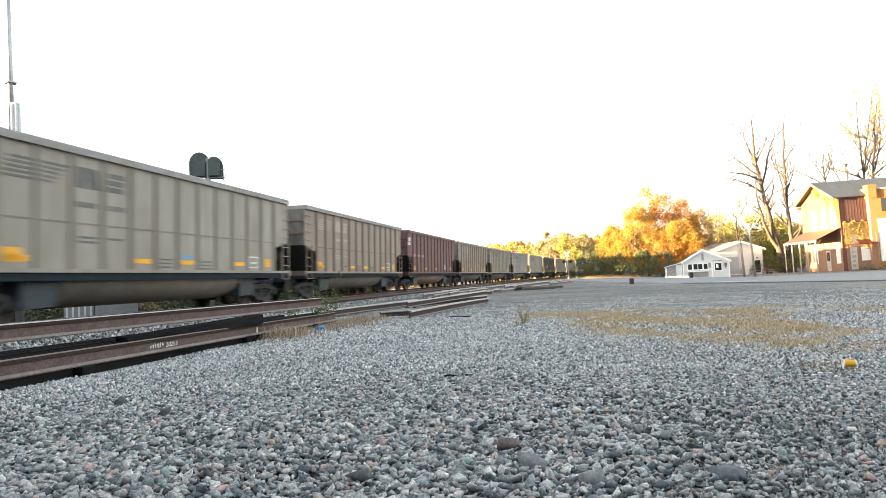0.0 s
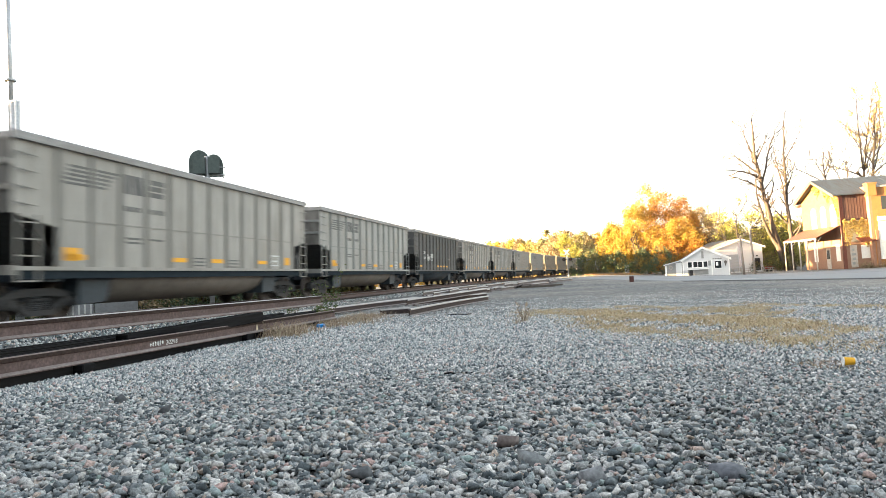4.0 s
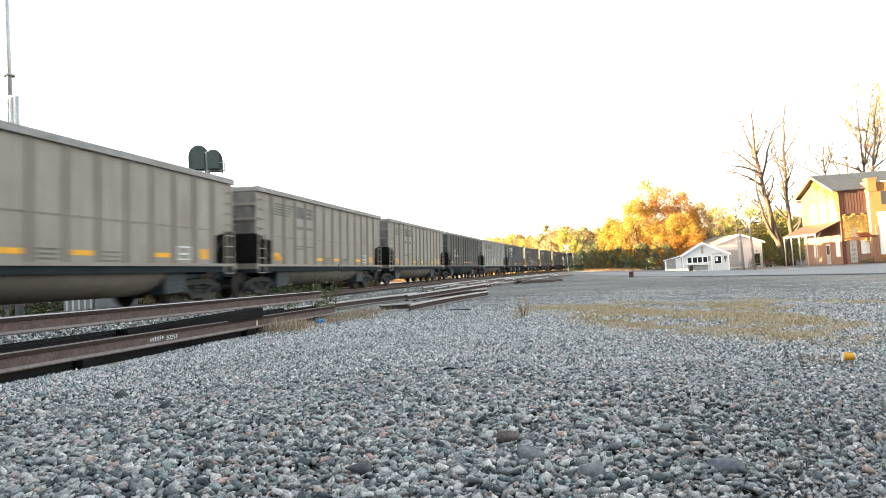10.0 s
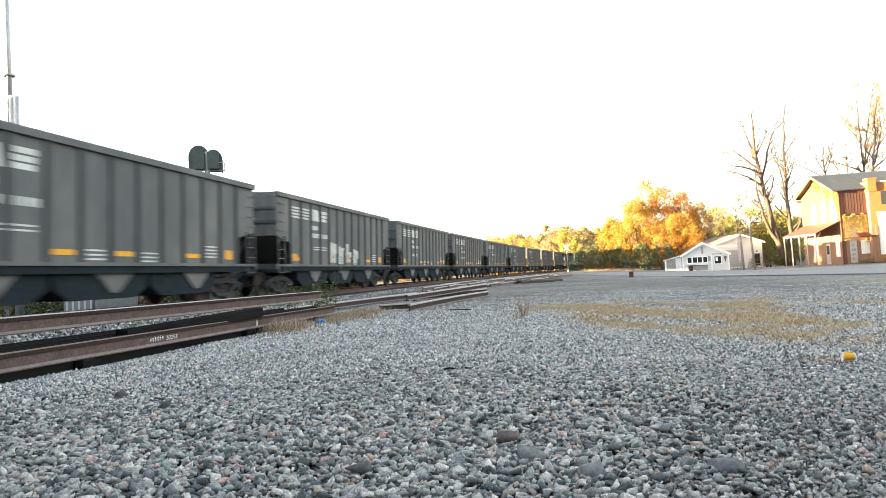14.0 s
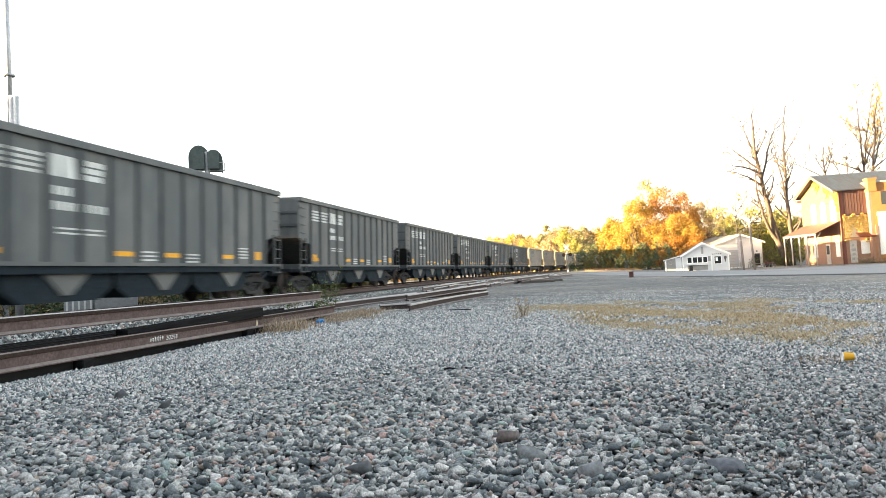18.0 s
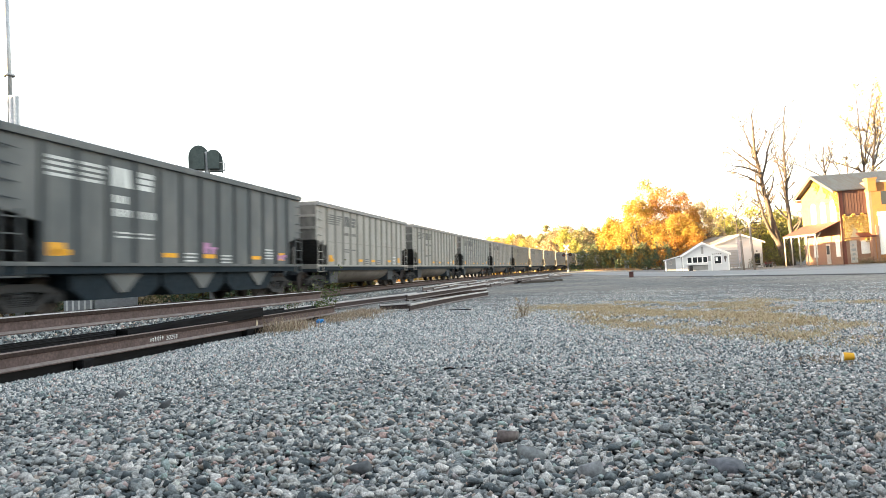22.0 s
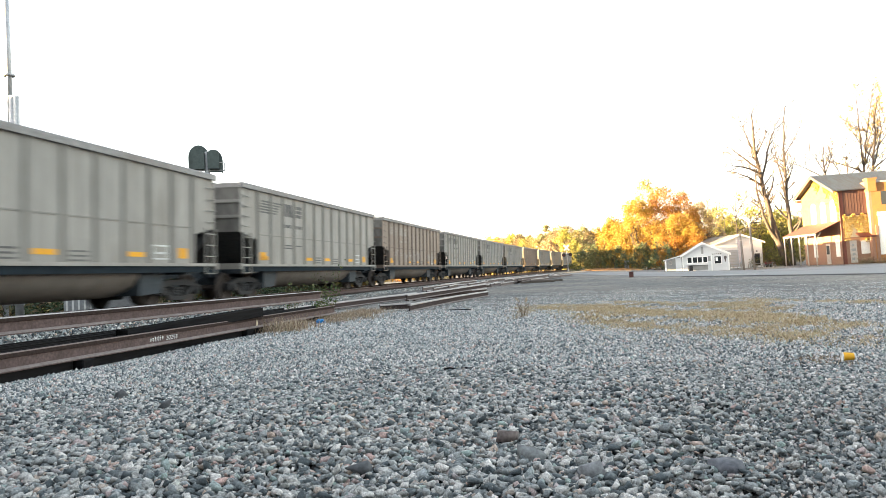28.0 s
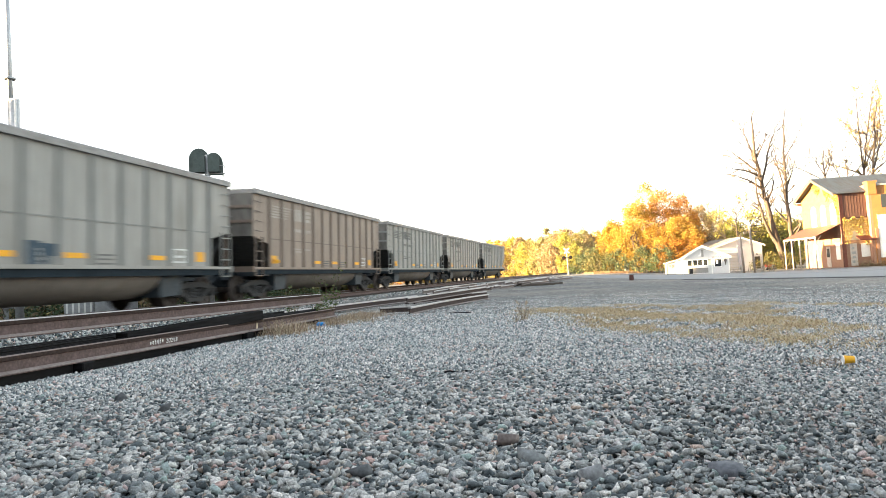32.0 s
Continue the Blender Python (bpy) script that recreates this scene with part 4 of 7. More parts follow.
clump = np.sin(3.1 * x + 1.7 * y) + np.sin(7.3 * x - 5.9 * y) * 0.7 + np.sin(13 * x + 3 * y) * 0.5
keep = in_grass(x + rng.normal(0, 0.3, n), y + rng.normal(0, 0.6, n)) & (rng.random(n) < 0.15 + sward(x, y) + 0.15 * clump)
x, y = x[keep], y[keep]
blade_field("dry_grass", x, y, ground_z(x, y) + np.maximum(swell(x, y), -0.012) + 0.015, rng.uniform(0.025, 0.085, len(x)), rng.uniform(0.5, 1.9, len(x)), 0.0045, STRAW,
            "short straw-yellow dry grass patch on the gravel lot")
for cx, cy, n, r, h in ((-5.0, 11.7, 420, 0.42, 0.3), (-5.0, 12.4, 300, 0.35, 0.2), (-4.95, 13.9, 800, 0.55, 0.13), (-4.95, 15.2, 1100, 0.7, 0.15),
                        (-4.9, 16.4, 900, 0.55, 0.18), (-5.6, 14.4, 250, 0.5, 0.25), (-0.8, 12.9, 26, 0.12, 0.42), (-0.95, 12.6, 22, 0.2, 0.2), (2.1, 6.35, 260, 0.22, 0.06)):
    x, y = cx + rng.normal(0, r * 0.55, n), cy + rng.normal(0, r * 0.7, n)
    blade_field("straw_tuft", x, y, ground_z(x, y) + 0.0, h * rng.uniform(0.5, 1.25, n), rng.uniform(0.2, 1.1, n), 0.004, THATCH,
                "tuft of dead straw-brown grass beside the rail pile", "grass")

# ---------- piled rails and timbers beside the track ----------
# rust darkened to paint in the shade of the recessed web
WEB_SHADE_RUST = surface("web_shade_rust", (0.06, 0.046, 0.043), 0.85, 0.1, 30, spread=0.35, spec=0.1)
GREY_RUST = surface("grey_weathered_rust", (0.15, 0.125, 0.115), 0.85, 0.1, 30, spread=0.35, spec=0.1)
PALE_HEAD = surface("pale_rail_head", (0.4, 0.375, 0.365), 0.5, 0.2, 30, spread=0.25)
# rust darkened as painted shade, for head sides and the stack's back rails
SHADE_RUST = surface("shade_dark_rust", (0.04, 0.028, 0.024), 0.85, 0.1, 30, spread=0.3, spec=0.1)
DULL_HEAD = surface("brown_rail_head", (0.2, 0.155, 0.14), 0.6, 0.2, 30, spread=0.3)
FOOT_HIGHLIGHT = surface("foot_highlight_rust", (0.24, 0.205, 0.19), 0.85, 0, 30, spread=0.3, dirt=(0.12, 0.085, 0.075), dirt_scale=3)
RAIL_BASE = [(a, b + 0.186) for a, b in RAIL_POLY]


def loose_rail(p0, p1, label, roll=0.0, name="loose_rail", group="loose rails", bow=0.0, head=None, web=None, side=None):
    """A length of old rail from its foot at p0 to its foot at p1, with its worn head as a part."""
    p0, p1 = Vector(p0), Vector(p1)
    d = p1 - p0
    m = Matrix.Translation(p0) @ d.to_track_quat("Y", "Z").to_matrix().to_4x4() @ pose(0, 0, 0, 0, roll, 0)
    bm = bmesh.new()
    n = 8 if bow else 1
    for i in range(n):
        a, b = d.length * i / n, d.length * (i + 1) / n
        za, zb = [bow * math.sin(math.pi * q / d.length) for q in (a, b)]
        r0 = [bm.verts.new((x, a, z + za)) for x, z in RAIL_BASE]
        r1 = [bm.verts.new((x, b, z + zb)) for x, z in RAIL_BASE]
        k = len(r0)
        for j in range(k):
            bm.faces.new((r0[j], r0[(j + 1) % k], r1[(j + 1) % k], r1[j]))
        if i == 0:
            bm.faces.new(list(reversed(r0)))
        if i == n - 1:
            bm.faces.new(r1)
    bmesh.ops.remove_doubles(bm, verts=bm.verts, dist=0.0005)
    bmesh.ops.recalc_face_normals(bm, faces=list(bm.faces))
    ob = thing(name, label, "rail", m, group, bm=bm, material=web or RUST)
    bm = bmesh.new()
    rings = []
    for i in range(n + 1):
        a = d.length * i / n
        za = bow * math.sin(math.pi * a / d.length)
        rings.append([bm.verts.new(c) for c in ((-0.039, a, 0.149 + za), (0.039, a, 0.149 + za), (0.039, a, 0.182 + za), (0.032, a, 0.19 + za), (-0.032, a, 0.19 + za), (-0.039, a, 0.182 + za))])
    for p, q in zip(rings, rings[1:]):
        for j in range(6):
            bm.faces.new((p[j], p[(j + 1) % 6], q[(j + 1) % 6], q[j]))
    bm.faces.new(rings[0])
    bm.faces.new(rings[-1])
    bmesh.ops.recalc_face_normals(bm, faces=list(bm.faces))
    part("rail_head", bm, side or head or OLD_TOP, ob)
    # pale strip on the foot's near side, a highlight put in as colour
    bm = bmesh.new()
    rings = []
    for i in range(n + 1):
        a = d.length * i / n
        za = bow * math.sin(math.pi * a / d.length)
        rings.append([bm.verts.new(c) for c in ((0.018, a, 0.03 + za), (0.079, a, 0.011 + za), (0.079, a, 0.017 + za), (0.018, a, 0.04 + za))])
    for p, q in zip(rings, rings[1:]):
        for j in range(4):
            bm.faces.new((p[j], p[(j + 1) % 4], q[(j + 1) % 4], q[j]))
    bm.faces.new(rings[0])
    bm.faces.new(rings[-1])
    bmesh.ops.recalc_face_normals(bm, faces=list(bm.faces))
    part("rail_foot", bm, FOOT_HIGHLIGHT, ob)
    # worn top, also paled as a highlight over the darkened head sides
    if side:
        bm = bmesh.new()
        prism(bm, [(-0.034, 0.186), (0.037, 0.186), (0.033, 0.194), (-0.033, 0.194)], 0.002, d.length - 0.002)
        part("worn_strip", bm, head or OLD_TOP, ob, "worn running surface, paled like a highlight")
    return ob


front = loose_rail((-5.78, 3.0, 0.125), (-5.3, 15.3, 0.10), "long rusty rail on timbers with chalk marks on its web", head=DULL_HEAD, side=SHADE_RUST)
CHALK = surface("white_chalk", (0.7, 0.7, 0.68), 0.9, 0, 60, spread=0.2)
gap = random.Random(3)
for i in range(6):
    bm = bmesh.new()
    y = 5.52 + 0.053 * i
    for k in range(2):
        a = gap.uniform(-0.02, 0.02)
        box(bm, 0.0, 0.004, y + 0.017 * k, y + 0.017 * k + 0.007, 0.055 + 0.02 * gap.random(), 0.115 + a)
    box(bm, 0.0, 0.004, y, y + 0.03, 0.07 + 0.04 * gap.random(), 0.082 + 0.035 * gap.random())
    part("chalk_mark", bm, CHALK, front, "white chalk stroke", pose(0.014, 0, 0))
line = bpy.data.curves.new("chalk_date", "FONT")
line.body, line.size, line.extrude, line.offset, line.shear = "2/22/18", 0.088, 0.001, 0.0, 0.2
tmp = bpy.data.objects.new("chalk_date", line)
date = bpy.data.meshes.new_from_object(tmp)
bpy.data.objects.remove(tmp)
date.materials.clear()
date.materials.append(CHALK)
ob = part("chalk_writing", date, None, front, "white chalk date", pose(0.017, 5.87, 0.055, 90, 0, 90))
bm = bmesh.new()
prism(bm, [(8.5, 0.02), (8.58, 0.02), (8.55, 0.15), (8.53, 0.15)], 0.014, 0.02, "x")
part("paint_wedge", bm, surface("cream_paint", (0.6, 0.5, 0.36), 0.8), front, "cream paint mark")
# back rails: heads and webs near black, the stack's shade put into their colour
for k in range(1, 7):
    loose_rail((-5.78 - 0.19 * k, 3.0 - 0.3 * (k % 3), 0.125), (-5.36 - 0.19 * k, 13.6 + 0.8 * ((k * 5) % 4), 0.10), "long rusty rail on timbers, blackened to paint the stack's shade", head=TAR, web=SHADE_RUST)


def timber(name, x0, y0, x1, y1, z, wide, high, label, material=TAR, z_end=None):
    p0, p1 = Vector((x0, y0, z)), Vector((x1, y1, z if z_end is None else z_end))
    d = p1 - p0
    bm = bmesh.new()
    box(bm, -wide / 2, wide / 2, 0, d.length, 0, high)
    m = Matrix.Translation(p0) @ d.to_track_quat("Y", "Z").to_matrix().to_4x4()
    return thing(name, label, "timber", m, "timbers under the rails", bm=bm, material=material, bevel=0.012)


for ty in (4.2, 7.2, 11.1, 14.0):
    timber("timber_skid", -5.68 + 0.03 * ty, ty, -7.6, ty + 0.15, -0.06, 0.2, 0.18, "dark creosoted timber skid under a stack of rails")
timber("timber_bearer", -5.86, 2.6, -5.42, 14.4, -0.06, 0.16, 0.18, "long dark timber bearer under a stack of rails")
timber("timber_beam", -5.82, 8.3, -5.42, 11.6, 0.2, 0.2, 0.165, "black tarred beam lying on a stack of rails", z_end=0.3)
timber("timber_beam", -6.8, 2.9, -6.7, 4.3, 0.296, 0.2, 0.165, "black tarred beam lying on a stack of rails")
upper = loose_rail((-6.5, 2.5, 0.464), (-5.22, 14.2, 0.464), "rusty rail with a worn bright head on the stack", head=PALE_HEAD, side=SHADE_RUST)
loose_rail((-6.64, 2.4, 0.464), (-5.4, 13.4, 0.464), "rusty rail lying on top of the stack", head=PALE_HEAD, side=SHADE_RUST)
# rails further along
loose_rail((-7.1, 15.2, 0.02), (-5.45, 26.2, 0.03), "long rusty rail lying on the ballast", web=WEB_SHADE_RUST, head=PALE_HEAD, bow=0.03)
loose_rail((-7.5, 15.0, 0.02), (-5.9, 27.0, 0.03), "long rusty rail lying on the ballast", web=WEB_SHADE_RUST, head=PALE_HEAD)
loose_rail((-7.25, 12.5, 0.06), (-6.7, 19.5, 0.04), "long rusty rail lying on the ballast", web=WEB_SHADE_RUST, head=PALE_HEAD)
loose_rail((-4.76, 17.3, 0.0), (-4.05, 17.75, 0.0), "short cut end of rail lying on gravel", web=WEB_SHADE_RUST, head=PALE_HEAD)
loose_rail((-3.86, 16.75, 0.0), (-2.85, 25.2, 0.0), "rusty rail lying slantwise on the gravel", web=WEB_SHADE_RUST, head=PALE_HEAD, bow=0.02)
loose_rail((-5.25, 23.6, 0.0), (-3.4, 29.6, 0.0), "rusty rail lying slantwise on the gravel", web=WEB_SHADE_RUST, head=PALE_HEAD)
loose_rail((-5.0, 21.4, 0.1), (-3.5, 30.5, 0.18), "rusty rail lying across another rail", web=WEB_SHADE_RUST, head=PALE_HEAD)
loose_rail((-6.2, 30.5, 0.0), (-4.2, 38.0, 0.0), "rusty rail lying on the gravel", web=WEB_SHADE_RUST, head=PALE_HEAD)
r = random.Random(11)
for k in range(64):
    y0 = 30 + 32 * r.random() ** 0.8
    x0 = -5.3 + 0.11 * (y0 - 33) + r.uniform(-1.1, 1.1)
    ang, ln = r.gauss(0.02, 0.12), r.uniform(2.5, 9.0)
    zz = r.choice((0.0, 0.0, 0.08, 0.14, 0.2))
    loose_rail((x0, y0, zz), (x0 + math.sin(ang) * ln + 0.6, y0 + math.cos(ang) * ln, zz + r.uniform(0, 0.1)), "rusty rail in a tangled heap on the gravel", web=GREY_RUST, head=PALE_HEAD)
for k in range(4):
    y0 = r.uniform(40, 62)
    x0 = -4.6 + 0.1 * (y0 - 33) + r.uniform(-0.9, 0.9)
    timber("timber_tie", x0, y0, x0 + r.uniform(0.6, 2.2), y0 + r.uniform(0.6, 2.0), 0.0, 0.23, 0.12, "old weathered grey tie lying in a heap beside rails", TIE)

# ---------- litter ----------
cup = thing("paper_cup", "yellow paper cup with white rim lying on gravel", "cup", pose(2.26, 6.12, 0.07, 90, -4, 264) @ Matrix.Scale(0.74, 4))
bm = bmesh.new()
turned(bm, [(0.036, 0.0), (0.0365, 0.004), (0.047, 0.125), (0.044, 0.125), (0.034, 0.006)], 28)
YELLOW_CARD = surface("printed_yellow_card", (0.86, 0.46, 0.03), 0.55, 0, 20, spread=0.1, dirt=(0.75, 0.36, 0.02), dirt_scale=12)
part("wall", bm, YELLOW_CARD, cup)
WHITE_CARD = surface("white_card", (0.8, 0.79, 0.75), 0.6, 0, 20, spread=0.05)
bm = bmesh.new()
turned(bm, [(0.0455, 0.117), (0.0485, 0.118), (0.05, 0.124), (0.0485, 0.13), (0.044, 0.129), (0.043, 0.118)], 28)
part("rim", bm, WHITE_CARD, cup, "white rolled rim")
bm = bmesh.new()
turned(bm, [(0.03, -0.002), (0.0375, -0.002), (0.0385, 0.012), (0.03, 0.012)], 28)
part("base_band", bm, WHITE_CARD, cup, "white base band")
bm = bmesh.new()
bmesh.ops.create_icosphere(bm, subdivisions=2, radius=0.09)
rr = random.Random(4)
for v in bm.verts:
    v.co *= rr.uniform(0.6, 1.2)
    v.co.z *= 0.8
thing("crumpled_bag", "crumpled bright blue plastic scrap beside straw", "litter", pose(-4.9, 13.3, 0.05), bm=bm,
      material=surface("blue_plastic", (0.03, 0.25, 0.62), 0.4, 0, 20, spread=0.2))
bm = bmesh.new()
rr = random.Random(6)
pts = [Vector((0.05 * k, 0.02 * math.sin(k * 1.1), 0.012 + 0.006 * math.sin(k * 2.0))) for k in range(7)]
for a, b_ in zip(pts, pts[1:]):
    tube(bm, a, b_, 0.011, seg=6)
thing("stick", "short dark stick lying on the gravel", "stick", pose(-1.12, 6.12, 0.035, 0, 0, 12), bm=bm, material=TAR)
bm = bmesh.new()
for k in range(3):
    tube(bm, (0.18 * k, 0.03 * (k % 2), 0.015), (0.18 * k + 0.2, 0.03 * ((k + 1) % 2), 0.02), 0.012, seg=6)
thing("stick", "thin dark stick lying on the gravel", "stick", pose(-2.75, 15.9, 0.035, 0, 0, -12), bm=bm, material=TAR)


# ---------- weeds ----------
GREEN_LEAF = leaf_material("weed_green", [(0, (0.05, 0.085, 0.03)), (0.6, (0.09, 0.13, 0.045)), (1, (0.16, 0.16, 0.06))])
STEM = surface("weed_stem", (0.16, 0.12, 0.07), 0.8)


def leaf_cards(centres, size, material, parent, name="leaves", label="", flat=0.0):
    """Small leaves as two-triangle cards with a fold, one mesh."""
    n = len(centres)
    m = turn_matrices(n, 0.9)
    base = np.array([[-0.5, 0, 0.08], [0, -0.32, 0], [0.5, 0, 0.08], [0, 0.32, 0]])
    sz = size * np.exp(rng.normal(0, 0.25, n))
    v = np.einsum("nij,kj->nki", m, base) * sz[:, None, None] + centres[:, None, :]
    o = (np.arange(n) * 4)[:, None]
    f = np.concatenate([o + np.array([[0, 1, 2]]), o + np.array([[0, 2, 3]])])
    ob = new(name, big_mesh(name, v.reshape(-1, 3), f, material))
    ob.parent = parent
    return tagged(ob, label)


def weed(x, y, h, leaves, seed, label, material=GREEN_LEAF):
    r = random.Random(seed)
    ob = thing("weed", label, "weed", pose(x, y, float(ground_z(x, y))), "weeds beside the rails")
    cs = []
    for k in range(6):
        a, t = r.uniform(0, 6.3), r.uniform(0.1, 0.42)
        bm = bmesh.new()
        p = Vector((0, 0, 0))
        hh = h * r.uniform(0.55, 1.0)
        for j in range(4):
            q = Vector((math.cos(a) * t * hh * (j + 1) / 4, math.sin(a) * t * hh * (j + 1) / 4, hh * (j + 1) / 4))
            tube(bm, p, q, 0.006 * (1 - 0.2 * j), 0.006 * (0.8 - 0.2 * j), 5)
            for i in range(leaves // 24):
                u = r.random()
                cs.append(p.lerp(q, u) + Vector((r.gauss(0, 0.05), r.gauss(0, 0.05), r.gauss(0, 0.03))))
            p = q
        part("stem", bm, STEM, ob)
    if cs:
        leaf_cards(np.array(cs), 0.055, material, ob)
    return ob


weed(-5.38, 14.8, 0.95, 360, 1, "green leafy weed growing between the rails")
weed(-5.48, 15.5, 1.3, 220, 2, "green leafy weed growing between the rails")
weed(-7.0, 17.3, 0.9, 60, 3, "thin dry weed beside the track", leaf_material("dry_weed", [(0, (0.12, 0.1, 0.06)), (1, (0.2, 0.15, 0.09))]))
weed(-6.4, 15.4, 0.95, 120, 4, "thin green weed with a dry stalk beside the track")
weed(-0.82, 12.85, 0.5, 30, 5, "thin brown dry weed on the gravel", THATCH)


# ---------- trees ----------
BARK = surface("grey_brown_bark", (0.078, 0.06, 0.049), 0.9, 0, 12, (1, 1, 0.2), 0.4, (0.045, 0.035, 0.029), 0.6, 2, 0.6, bump_dist=0.03)
FOLIAGE = {
    "pale": leaf_material("pale_yellow_leaves", [(0, (0.179, 0.134, 0.058)), (0.45, (0.294, 0.243, 0.102)), (0.85, (0.346, 0.314, 0.128)), (1, (0.166, 0.160, 0.064))], 0.7, 0.35),
    "gold": leaf_material("golden_leaves", [(0, (0.28, 0.15, 0.024)), (0.4, (0.36, 0.22, 0.03)), (0.75, (0.41, 0.29, 0.045)), (1, (0.24, 0.2, 0.04))], 0.7, 0.45),
    "orange": leaf_material("orange_leaves", [(0, (0.24, 0.085, 0.016)), (0.45, (0.37, 0.155, 0.022)), (0.8, (0.42, 0.22, 0.03)), (1, (0.27, 0.15, 0.03))], 0.7, 0.45),
    "yellow": leaf_material("yellow_green_leaves", [(0, (0.243, 0.211, 0.038)), (0.5, (0.346, 0.307, 0.064)), (1, (0.166, 0.173, 0.045))], 0.7, 0.35),
    "olive": leaf_material("olive_leaves", [(0, (0.05, 0.06, 0.02)), (0.5, (0.095, 0.095, 0.03)), (0.85, (0.15, 0.125, 0.035)), (1, (0.18, 0.11, 0.03))], 0.7, 0.3),
    "brown": leaf_material("brown_leaves", [(0, (0.166, 0.122, 0.070)), (0.5, (0.256, 0.192, 0.109)), (1, (0.307, 0.224, 0.109))], 0.7, 0.3),
    "green": leaf_material("dark_green_leaves", [(0, (0.025, 0.045, 0.02)), (0.5, (0.045, 0.075, 0.03)), (0.9, (0.08, 0.11, 0.04)), (1, (0.2, 0.13, 0.04))], 0.6, 0.2),
}


def grow(bm, p, way, length, radius, depth, r, tips, spread=0.55, up=0.25, seg=6):
    """A limb that forks; the ends of its twigs are collected in tips."""
    n = 3 if depth > 1 else 2
    q, d = p.copy(), way.copy()
    for k in range(n):
        d = (d + Vector((r.gauss(0, 0.12), r.gauss(0, 0.12), r.gauss(0, 0.08) + up * 0.12))).normalized()
        nxt = q + d * (length / n)
        r0, r1 = radius * (1 - 0.35 * k / n), radius * (1 - 0.35 * (k + 1) / n)
        tube(bm, q, nxt, r0, r1, max(4, seg), caps=False)
        q = nxt
        if depth > 0 and k > 0 and r.random() < 0.6:
            side = (d + Vector((r.gauss(0, spread), r.gauss(0, spread), r.gauss(0.1, spread * 0.6)))).normalized()
            grow(bm, q, side, length * r.uniform(0.45, 0.7), r1 * 0.55, depth - 1, r, tips, spread, up, seg - 1)
    tips.append((q.copy(), depth))
    if depth > 0:
        for k in range(r.choice((2, 2, 3))):
            side = (d + Vector((r.gauss(0, spread), r.gauss(0, spread), r.gauss(up, spread * 0.5)))).normalized()
            grow(bm, q, side, length * r.uniform(0.6, 0.82), radius * 0.6, depth - 1, r, tips, spread, up, seg - 1)


def leafy_tree(name, label, x, y, h, width, leaf, seed, leaves=3600, size=0.3, second=None, base=None, low=0.22, group="", clumps_n=44):
    """A tapered trunk with limbs under an uneven crown of clumped small leaves."""
    r = random.Random(seed)
    z0 = float(ground_z(x, y)) if base is None else base
    ob = thing(name, label, "tree", pose(x, y, z0), group)
    bm = bmesh.new()
    tips = []
    tube(bm, (0, 0, -0.2), (0, 0, h * low), 0.022 * h + 0.05, 0.016 * h + 0.03, 8)
    for k in range(5):
        a = k * 1.257 + r.uniform(-0.4, 0.4)
        out = r.uniform(0.25, 0.75) * width / h * 1.5
        grow(bm, Vector((0, 0, h * (low - 0.02) + 0.1 * k)), Vector((math.cos(a) * out, math.sin(a) * out, 1)).normalized(), h * 0.28, 0.010 * h, 1 if "woods" in group or "thicket" in group else 2, r, tips, 0.5, 0.3, 5)
    part("trunk", bm, BARK, ob)
    clumps = []
    for k in range(clumps_n):
        u = r.random()
        zz = h * (low + (1 - low) * u)
        rad = width * 0.5 * math.sin(math.pi * min(1, 0.12 + 0.86 * u)) ** 0.65 * r.uniform(0.45, 1.08)
        a = r.uniform(0, 6.283)
        clumps.append((rad * math.cos(a), rad * math.sin(a), zz, r.uniform(0.35, 0.9) * width * 0.14 + 0.25))
    cs = []
    for cx, cy, cz, cr in clumps:
        k = max(12, leaves // len(clumps))
        v = rng.normal(0, 1, (k, 3))
        v = v / np.linalg.norm(v, axis=1)[:, None] * (rng.random(k) ** 0.4)[:, None] * cr * np.array([1.0, 1.0, 1.15])
        cs.append(v + np.array([cx, cy, cz]))
    cs = np.concatenate(cs)
    if second:
        cut = (cs[:, 2] > h * 0.62) ^ (rng.random(len(cs)) < 0.2)
        leaf_cards(cs[cut], size, FOLIAGE[second], ob, "crown", "upper crown of lighter leaves")
        cs = cs[~cut]
    leaf_cards(cs, size, FOLIAGE[leaf], ob, "crown")
    return ob


def limb(bm, p, angle, length, radius, bend, r, tips, depth, slim=0.25):
    """A long limb in the plane of the view: angle from upright in degrees, positive to the right; bend is its change along the way.
    Twigs fork off it all along; the point where each step ends is returned."""
    n = max(4, round(length / 1.1))
    pts, away = [p.copy()], r.uniform(-0.3, 0.3)
    for k in range(n):
        a = radians(angle + bend * (k + 0.5) / n + r.gauss(0, 5))
        d = Vector((math.sin(a), away + r.gauss(0, 0.08), math.cos(a))).normalized()
        q = pts[-1] + d * (length / n)
        r0, r1 = [max(0.05, radius * (1 - (1 - slim) * j / n)) for j in (k, k + 1)]
        tube(bm, pts[-1], q, r0, r1, 8 if radius > 0.2 else 6, caps=False)
        pts.append(q)
        if depth and k >= n * (0.35 if radius > 0.3 else 0.15):
            for j in range(r.choice((2, 2, 3))):
                side = r.choice((-1, 1)) * r.uniform(25, 60)
                b_ = radians(angle + bend * k / n + side)
                way = Vector((math.sin(b_), r.gauss(0, 0.5), math.cos(b_) + 0.2)).normalized()
                grow(bm, q, way, r.uniform(0.7, 1.8) * (1.15 - 0.4 * k / n), max(0.06, r1 * 0.42), depth - 1, r, tips, 0.42, 0.3, 4)
    tips.append((pts[-1], 0))
    return pts


